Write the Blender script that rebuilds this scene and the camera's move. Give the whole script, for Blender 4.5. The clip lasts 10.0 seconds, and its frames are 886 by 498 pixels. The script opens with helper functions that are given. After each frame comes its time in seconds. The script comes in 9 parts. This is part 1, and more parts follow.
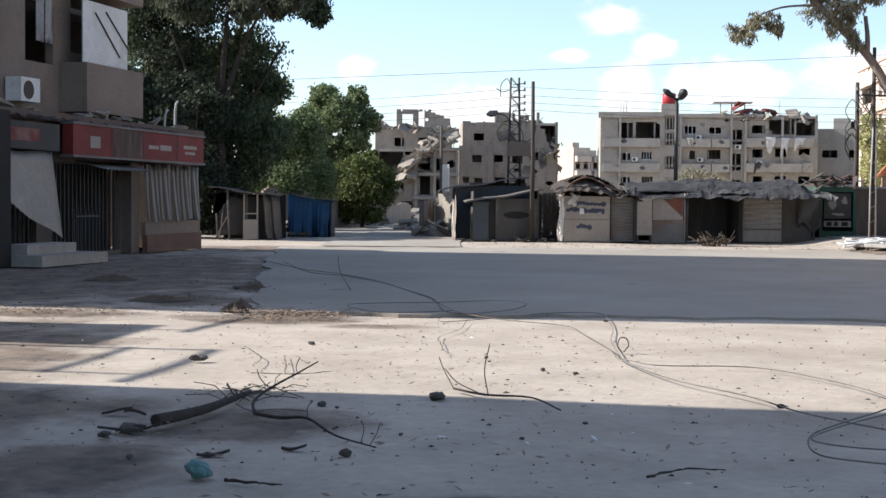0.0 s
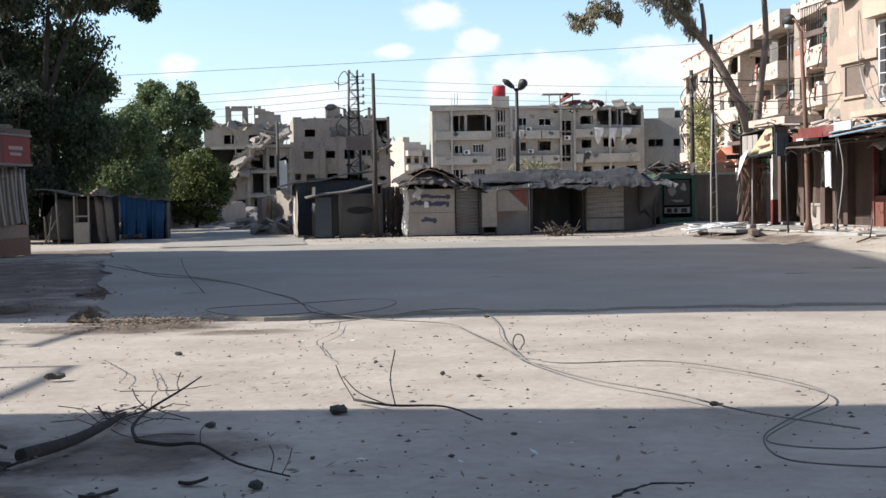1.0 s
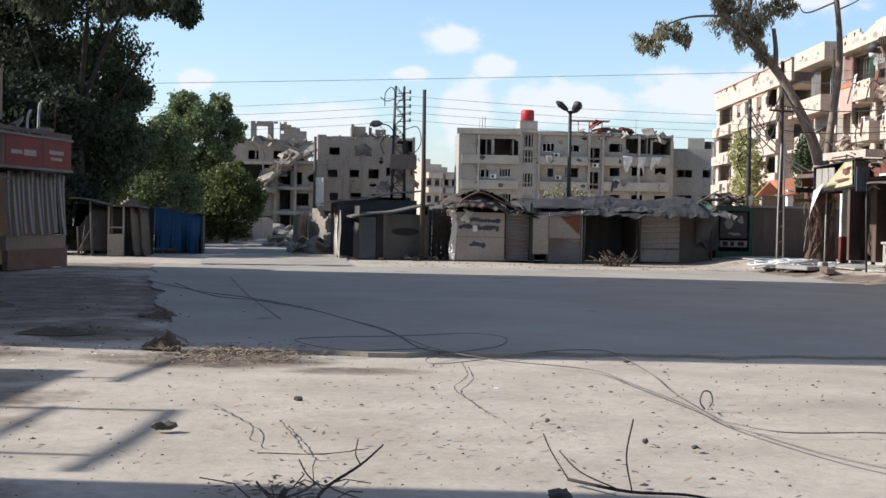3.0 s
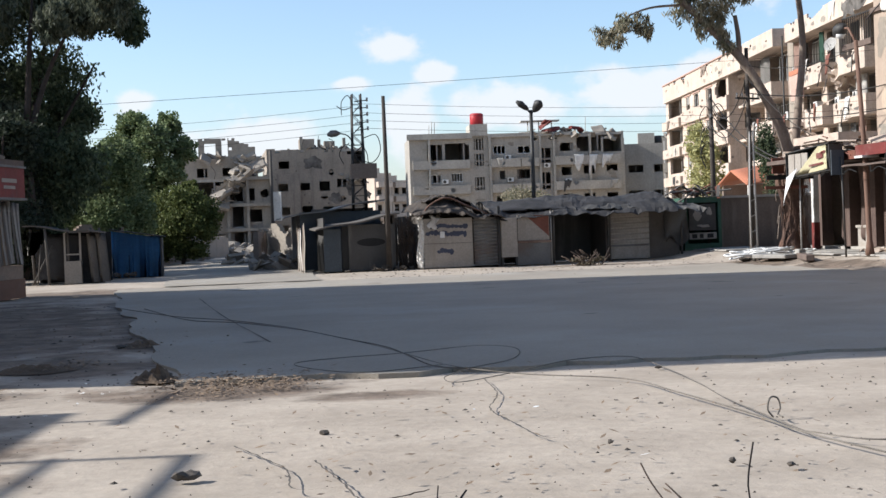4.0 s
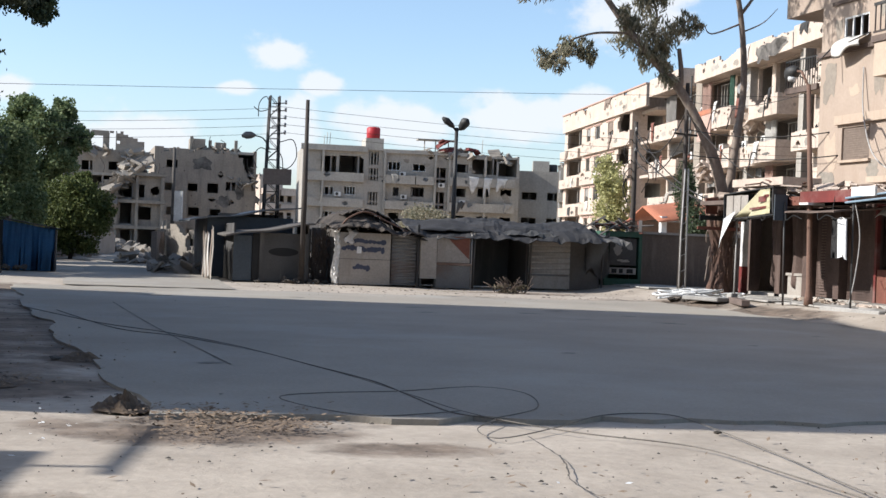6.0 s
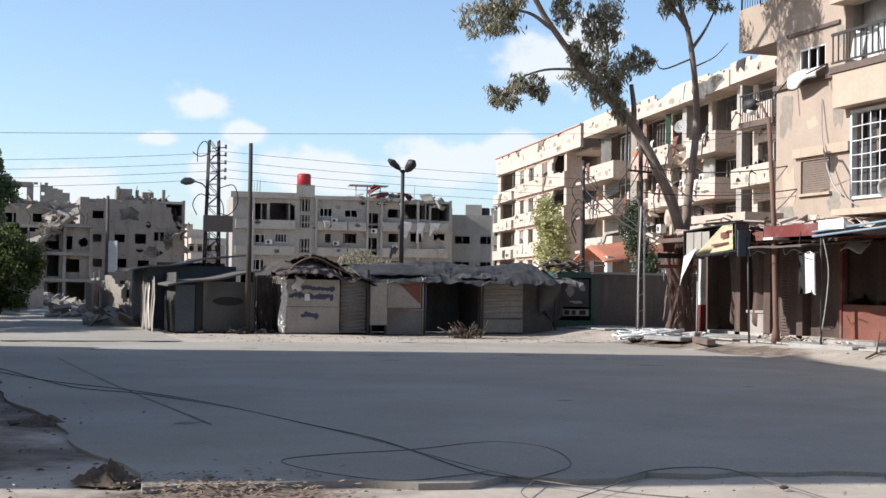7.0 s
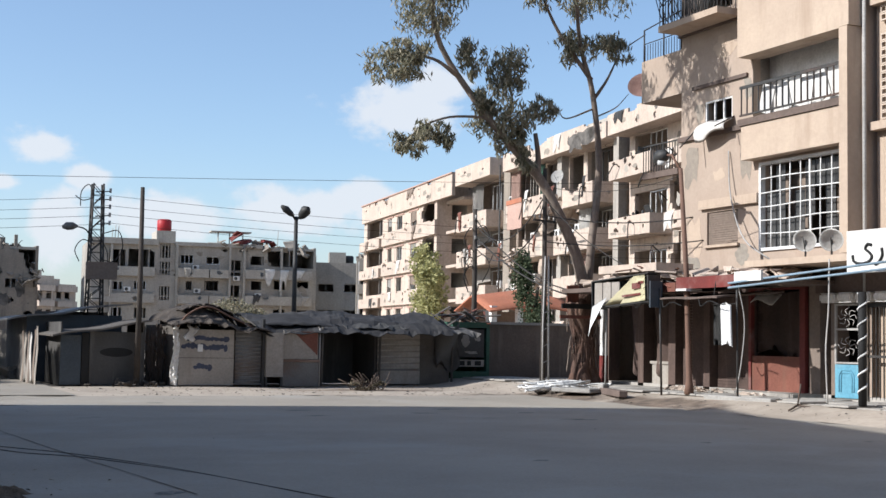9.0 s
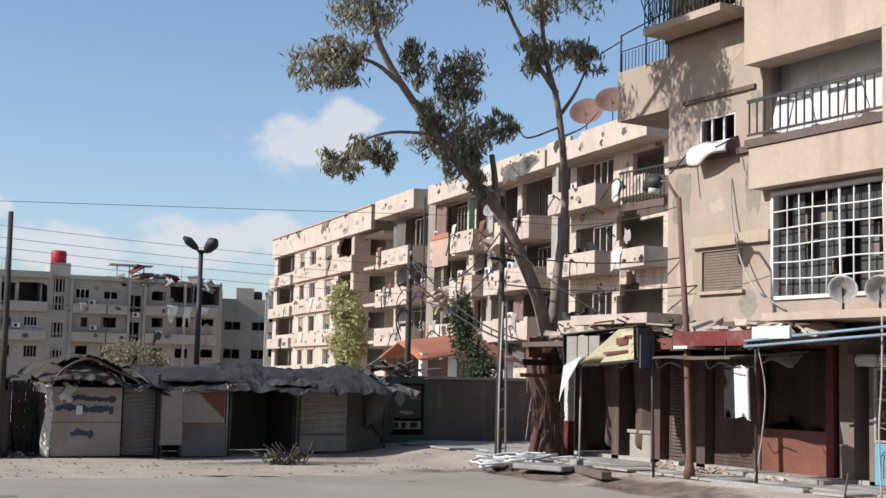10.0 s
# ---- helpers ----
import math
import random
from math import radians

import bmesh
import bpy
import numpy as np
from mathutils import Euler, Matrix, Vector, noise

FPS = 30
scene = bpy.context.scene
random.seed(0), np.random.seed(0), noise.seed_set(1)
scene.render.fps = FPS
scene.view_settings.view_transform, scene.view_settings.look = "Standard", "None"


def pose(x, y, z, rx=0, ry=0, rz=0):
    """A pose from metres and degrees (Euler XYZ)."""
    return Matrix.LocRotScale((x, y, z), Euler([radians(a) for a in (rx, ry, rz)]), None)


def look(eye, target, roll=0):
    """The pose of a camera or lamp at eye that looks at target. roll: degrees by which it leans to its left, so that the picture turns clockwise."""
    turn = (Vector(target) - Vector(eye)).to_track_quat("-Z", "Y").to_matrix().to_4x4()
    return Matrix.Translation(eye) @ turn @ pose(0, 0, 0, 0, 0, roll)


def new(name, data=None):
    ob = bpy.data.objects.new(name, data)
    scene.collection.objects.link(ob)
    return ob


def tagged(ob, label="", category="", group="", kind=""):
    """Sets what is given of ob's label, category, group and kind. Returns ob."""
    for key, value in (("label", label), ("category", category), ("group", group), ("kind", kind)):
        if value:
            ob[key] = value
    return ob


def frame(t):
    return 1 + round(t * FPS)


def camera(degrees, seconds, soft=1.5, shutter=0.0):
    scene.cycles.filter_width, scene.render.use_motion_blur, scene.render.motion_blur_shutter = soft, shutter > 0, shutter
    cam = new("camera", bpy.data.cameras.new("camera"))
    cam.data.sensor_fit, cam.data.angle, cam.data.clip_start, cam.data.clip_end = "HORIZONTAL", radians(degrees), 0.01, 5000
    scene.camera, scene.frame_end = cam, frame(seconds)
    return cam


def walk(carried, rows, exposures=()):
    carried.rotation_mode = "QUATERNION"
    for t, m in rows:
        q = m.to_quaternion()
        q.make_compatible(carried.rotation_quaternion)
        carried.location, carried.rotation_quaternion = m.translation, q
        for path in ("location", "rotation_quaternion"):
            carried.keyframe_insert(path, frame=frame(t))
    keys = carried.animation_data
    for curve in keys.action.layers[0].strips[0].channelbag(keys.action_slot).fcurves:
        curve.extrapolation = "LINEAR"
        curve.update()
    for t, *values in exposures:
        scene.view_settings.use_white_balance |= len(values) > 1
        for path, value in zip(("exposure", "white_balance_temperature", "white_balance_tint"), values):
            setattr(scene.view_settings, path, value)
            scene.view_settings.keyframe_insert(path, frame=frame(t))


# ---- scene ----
cam = camera(36.9, 10.0, soft=1.5)
PATH = [
    (0, (2.223, 0.375, 1.557), (2.258, 2.373, 1.483), 0.5),
    (0.5, (1.99, 0.952, 1.527), (2.083, 2.949, 1.466), 0.3),
    (1, (1.773, 1.467, 1.507), (2.062, 3.445, 1.426), -1.0),
    (1.5, (1.55, 2.02, 1.502), (1.832, 3.999, 1.427), 0.8),
    (2, (1.288, 2.557, 1.48), (1.664, 4.519, 1.393), 0.1),
    (2.5, (1.029, 3.18, 1.495), (1.28, 5.163, 1.432), 0.4),
    (3, (0.735, 3.75, 1.5), (1.009, 5.73, 1.454), 1.1),
    (4.5, (0.019, 5.472, 1.485), (0.393, 7.437, 1.449), -3.2),
    (5, (-0.318, 6.041, 1.453), (0.041, 8.008, 1.41), -0.9),
    (5.5, (-0.575, 6.476, 1.469), (-0.151, 8.43, 1.416), -0.3),
    (6, (-0.747, 7.123, 1.557), (-0.214, 9.051, 1.546), 2.3),
    (6.2, (-0.869, 7.523, 1.512), (-0.271, 9.432, 1.53), 3.3),
    (7.5, (-1.355, 9.019, 1.485), (-0.704, 10.909, 1.546), -0.6),
    (8, (-1.703, 9.393, 1.505), (-1.04, 11.279, 1.561), -1.7),
    (8.5, (-1.969, 9.629, 1.593), (-1.277, 11.504, 1.678), 0.2),
    (9, (-2.312, 10.08, 1.541), (-1.467, 11.888, 1.678), 1.0),
    (9.5, (-1.335, 13.047, 1.795), (-0.399, 14.807, 1.954), 0.6),
    (10, (-0.062, 16.668, 2.195), (0.904, 18.409, 2.388), 1.4),
]
walk(cam, [(t, look(e, g, r)) for t, e, g, r in PATH],
     [(0.0, 1.14, 6260, 10), (1.0, 0.97, 6180, 9), (2.5, 0.81, 6150, 9), (5.5, 0.84, 6150, 9), (7.5, 0.82, 6060, 9), (9.0, 0.66, 6030, 9), (10.0, 0.46, 6130, 9)])

# ---- light ----
SUN_AZ, SUN_EL = -79.8, 32.0
sun_way = Vector((math.sin(radians(SUN_AZ)) * math.cos(radians(SUN_EL)), math.cos(radians(SUN_AZ)) * math.cos(radians(SUN_EL)), math.sin(radians(SUN_EL))))
sun = new("sun", bpy.data.lights.new("sun", "SUN"))
sun.data.energy, sun.data.angle, sun.data.color = 4.1, radians(0.53), (1.0, 0.95, 0.885)
sun.matrix_world = look(sun_way * 200, (0, 0, 0))

world = bpy.data.worlds.new("sky")
scene.world = world
world.use_nodes = True


def sky_nodes():
    nt = world.node_tree
    nt.nodes.clear()
    N, L = nt.nodes.new, nt.links.new

    def m(op, a, b=None, c=None):
        n = N("ShaderNodeMath")
        n.operation = op
        for i, v in enumerate((a, b, c)):
            if v is None:
                continue
            if isinstance(v, (int, float)):
                n.inputs[i].default_value = v
            else:
                L(v, n.inputs[i])
        return n.outputs[0]

    sky = N("ShaderNodeTexSky")
    sky.sky_type, sky.sun_disc = "NISHITA", False
    sky.sun_elevation, sky.sun_rotation = radians(SUN_EL), radians(SUN_AZ)
    sky.altitude, sky.air_density, sky.dust_density, sky.ozone_density = 700, 1.0, 1.6, 1.6
    co = N("ShaderNodeTexCoord")
    sep = N("ShaderNodeSeparateXYZ")
    L(co.outputs["Generated"], sep.inputs[0])
    x, y, z = sep.outputs
    az = m("MULTIPLY", m("ARCTAN2", x, y), 57.2958)
    el = m("MULTIPLY", m("ARCSINE", z), 57.2958)
    total = None
    # azimuth, elevation, half width and half height of each cumulus, degrees
    for a, e, w, h in ((23.2, 9.8, 2.3, 1.15), (24.6, 10.8, 1.2, 0.9), (8.1, 7.7, 1.1, 0.65), (9.9, 6.5, 0.95, 0.45), (6.3, 6.2, 0.9, 0.3),
                       (18.6, 5.4, 3.0, 1.0), (13.4, 5.0, 2.7, 1.0), (8.8, 4.6, 1.1, 1.5), (21.5, 6.1, 1.4, 0.7), (-2.9, 5.6, 0.8, 0.45), (-13, 7.5, 2.2, 0.8), 
                       (2.3, 3.9, 2.8, 0.9), (32, 6.5, 3.0, 1.0), (48, 9, 4, 1.6), (-40, 9, 5, 1.8), (75, 12, 6, 2.2), (-75, 14, 6, 2), (130, 11, 8, 2.5), (-140, 10, 8, 2.4)):
        dx = m("MULTIPLY", m("SUBTRACT", az, a), 1 / w)
        dy = m("MULTIPLY", m("SUBTRACT", el, e), 1 / h)
        d = m("ADD", m("MULTIPLY", dx, dx), m("MULTIPLY", dy, dy))
        g = m("EXPONENT", m("MULTIPLY", d, -0.8))
        total = g if total is None else m("MAXIMUM", total, g)
    noise1 = N("ShaderNodeTexNoise")
    noise1.inputs["Scale"].default_value, noise1.inputs["Detail"].default_value, noise1.inputs["Roughness"].default_value = 38.0, 6.0, 0.58
    mp = N("ShaderNodeMapping")
    mp.inputs["Scale"].default_value = (1, 1, 1.5)
    L(co.outputs["Generated"], mp.inputs[0])
    L(mp.outputs[0], noise1.inputs["Vector"])
    v = m("ADD", total, m("MULTIPLY", m("SUBTRACT", noise1.outputs[0], 0.5), 1.25))
    mr = N("ShaderNodeMapRange")
    mr.interpolation_type = "SMOOTHSTEP"
    mr.inputs["From Min"].default_value, mr.inputs["From Max"].default_value = 0.22, 0.68
    L(v, mr.inputs["Value"])
    haze = N("ShaderNodeMapRange")
    haze.interpolation_type = "SMOOTHSTEP"
    haze.inputs["From Min"].default_value, haze.inputs["From Max"].default_value = -2.0, 8.5
    haze.inputs["To Min"].default_value, haze.inputs["To Max"].default_value = 0.44, 0.06
    L(el, haze.inputs["Value"])
    mix1, mix2 = N("ShaderNodeMix"), N("ShaderNodeMix")
    for mx in (mix1, mix2):
        mx.data_type = "RGBA"
    L(haze.outputs[0], mix1.inputs[0])
    L(sky.outputs[0], mix1.inputs[6])
    mix1.inputs[7].default_value = (3.5, 3.7, 3.85, 1)
    L(m("MULTIPLY", mr.outputs[0], 0.88), mix2.inputs[0])
    L(mix1.outputs[2], mix2.inputs[6])
    mix2.inputs[7].default_value = (4.8, 4.8, 4.85, 1)
    bg, out = N("ShaderNodeBackground"), N("ShaderNodeOutputWorld")
    bg.inputs["Strength"].default_value = 0.112
    L(mix2.outputs[2], bg.inputs["Color"])
    L(bg.outputs[0], out.inputs[0])


sky_nodes()


# ---- materials ----
def material(name, base, other=None, scale=1.0, fine=18.0, rough=0.85, bump=0.25, metal=0.0, stain=None, stain_amount=0.5, stain_scale=0.35, streak=False, dots=None, vary=0.0, earth=False, speck=0.45):
    """base and other are mixed by a coarse noise, a fine one adds grain; stain: a third colour in blotches or running streaks; dots: small dark chips."""
    mt = bpy.data.materials.new(name)
    mt.use_nodes = True
    nt = mt.node_tree
    N, L = nt.nodes.new, nt.links.new
    b = nt.nodes["Principled BSDF"]
    b.inputs["Roughness"].default_value, b.inputs["Metallic"].default_value = rough, metal
    b.inputs["Specular IOR Level"].default_value = 0.25
    other = other or tuple(c * 0.72 for c in base)
    co = N("ShaderNodeTexCoord")

    def noise_tex(s, detail, vec=None, r=0.6):
        n = N("ShaderNodeTexNoise")
        n.inputs["Scale"].default_value, n.inputs["Detail"].default_value, n.inputs["Roughness"].default_value = s, detail, r
        L(vec or co.outputs["Object"], n.inputs["Vector"])
        return n.outputs[0]

    def ramp(v, lo, hi):
        r = N("ShaderNodeMapRange")
        r.inputs["From Min"].default_value, r.inputs["From Max"].default_value = lo, hi
        L(v, r.inputs["Value"])
        return r.outputs[0]

    def mixc(f, a, c):
        x = N("ShaderNodeMix")
        x.data_type = "RGBA"
        if isinstance(f, float):
            x.inputs[0].default_value = f
        else:
            L(f, x.inputs[0])
        for i, v in ((6, a), (7, c)):
            if isinstance(v, tuple):
                x.inputs[i].default_value = (*v, 1)
            else:
                L(v, x.inputs[i])
        return x.outputs[2]

    coarse = noise_tex(scale, 5.0)
    grain = noise_tex(fine, 4.0, None, 0.7)
    col = mixc(ramp(coarse, 0.35, 0.68), base, other)
    gm = N("ShaderNodeMix")
    gm.data_type, gm.blend_type = "RGBA", "MULTIPLY"
    gm.inputs[0].default_value = speck
    L(col, gm.inputs[6])
    gr = N("ShaderNodeMapRange")
    gr.inputs["From Min"].default_value, gr.inputs["From Max"].default_value = 0.3, 0.72
    gr.inputs["To Min"].default_value, gr.inputs["To Max"].default_value = 0.55, 1.25
    L(grain, gr.inputs["Value"])
    L(gr.outputs[0], gm.inputs[7])
    col = gm.outputs[2]
    if stain:
        vec = None
        if streak:
            mp = N("ShaderNodeMapping")
            mp.inputs["Scale"].default_value = (1, 1, 0.12)
            L(co.outputs["Object"], mp.inputs[0])
            vec = mp.outputs[0]
        s = ramp(noise_tex(stain_scale * (4 if streak else 1), 6.0, vec, 0.65), 0.52, 0.68)
        sm = N("ShaderNodeMath")
        sm.operation = "MULTIPLY"
        sm.inputs[1].default_value = stain_amount
        L(s, sm.inputs[0])
        col = mixc(sm.outputs[0], col, stain)
    if dots:
        vo = N("ShaderNodeTexVoronoi")
        vo.inputs["Scale"].default_value = dots[0]
        L(co.outputs["Object"], vo.inputs["Vector"])
        d = N("ShaderNodeMapRange")
        d.inputs["From Min"].default_value, d.inputs["From Max"].default_value = dots[1], dots[1] * 0.6
        L(vo.outputs["Distance"], d.inputs["Value"])
        col = mixc(d.outputs[0], col, dots[2])
    if earth:
        # spilled earth: centre x, y and half widths of each patch, with a ragged rim
        sep = N("ShaderNodeSeparateXYZ")
        L(co.outputs["Object"], sep.inputs[0])

        def mm(op, a, c):
            n = N("ShaderNodeMath")
            n.operation = op
            for i, v in ((0, a), (1, c)):
                if isinstance(v, (int, float)):
                    n.inputs[i].default_value = v
                else:
                    L(v, n.inputs[i])
            return n.outputs[0]

        total = None
        for px, py, rx, ry in ((-4.6, 28.0, 6.0, 11.0), (-1.2, 20.9, 1.2, 1.6), (-0.6, 24.0, 0.8, 2.2), (-1.4, 7.4, 2.2, 1.3), (-3.2, 13.5, 2.4, 4.6), (-1.2, 10.2, 1.5, 1.4), (2.6, 7.0, 0.8, 0.4), (0.4, 18.1, 1.5, 1.1), (-2.8, 18.3, 1.6, 0.8), (0.1, 8.0, 0.9, 0.9), (1.0, 9.6, 0.9, 0.8), (1.7, 16.8, 0.7, 0.5), (16.5, 43.0, 3.2, 2.4), (-3.0, 42.0, 3.0, 3.0), (13.0, 47.6, 2.5, 0.8), (17.0, 38.5, 0.8, 3.0)):
            dx, dy = mm("MULTIPLY", mm("SUBTRACT", sep.outputs[0], px), 1 / rx), mm("MULTIPLY", mm("SUBTRACT", sep.outputs[1], py), 1 / ry)
            d = mm("SUBTRACT", 1.0, mm("ADD", mm("MULTIPLY", dx, dx), mm("MULTIPLY", dy, dy)))
            total = d if total is None else mm("MAXIMUM", total, d)
        rag = noise_tex(0.9, 8.0, None, 0.7)
        f = ramp(mm("ADD", mm("MAXIMUM", total, -1.0), mm("MULTIPLY", mm("SUBTRACT", rag, 0.52), 3.4)), -0.15, 0.6)
        clods = mixc(ramp(noise_tex(1.7, 8.0, None, 0.72), 0.38, 0.62), (0.22, 0.165, 0.122), (0.085, 0.066, 0.052))
        col = mixc(mm("MULTIPLY", f, 0.95), col, clods)
    if vary:
        oi = N("ShaderNodeObjectInfo")
        hv = N("ShaderNodeHueSaturation")
        vr = N("ShaderNodeMapRange")
        vr.inputs["To Min"].default_value, vr.inputs["To Max"].default_value = 1 - vary, 1 + vary
        L(oi.outputs["Random"], vr.inputs["Value"])
        L(vr.outputs[0], hv.inputs["Value"])
        L(col, hv.inputs["Color"])
        col = hv.outputs[0]
    L(col, b.inputs["Base Color"])
    if bump:
        bp = N("ShaderNodeBump")
        bp.inputs["Strength"].default_value, bp.inputs["Distance"].default_value = bump, 0.03
        ad = N("ShaderNodeMath")
        ad.operation = "ADD"
        L(grain, ad.inputs[0])
        L(coarse, ad.inputs[1])
        L(ad.outputs[0], bp.inputs["Height"])
        L(bp.outputs[0], b.inputs["Normal"])
    return mt


def leaf_material(name, a, c, island=True):
    mt = bpy.data.materials.new(name)
    mt.use_nodes = True
    nt = mt.node_tree
    N, L = nt.nodes.new, nt.links.new
    b, out = nt.nodes["Principled BSDF"], nt.nodes["Material Output"]
    b.inputs["Roughness"].default_value = 0.6
    b.inputs["Specular IOR Level"].default_value = 0.12
    g = N("ShaderNodeNewGeometry")
    mx = N("ShaderNodeMix")
    mx.data_type = "RGBA"
    mx.inputs[6].default_value, mx.inputs[7].default_value = (*a, 1), (*c, 1)
    L(g.outputs["Random Per Island"], mx.inputs[0])
    L(mx.outputs[2], b.inputs["Base Color"])
    tr = N("ShaderNodeBsdfTranslucent")
    L(mx.outputs[2], tr.inputs["Color"])
    sh = N("ShaderNodeMixShader")
    sh.inputs[0].default_value = 0.3
    L(b.outputs[0], sh.inputs[1])
    L(tr.outputs[0], sh.inputs[2])
    L(sh.outputs[0], out.inputs["Surface"])
    return mt


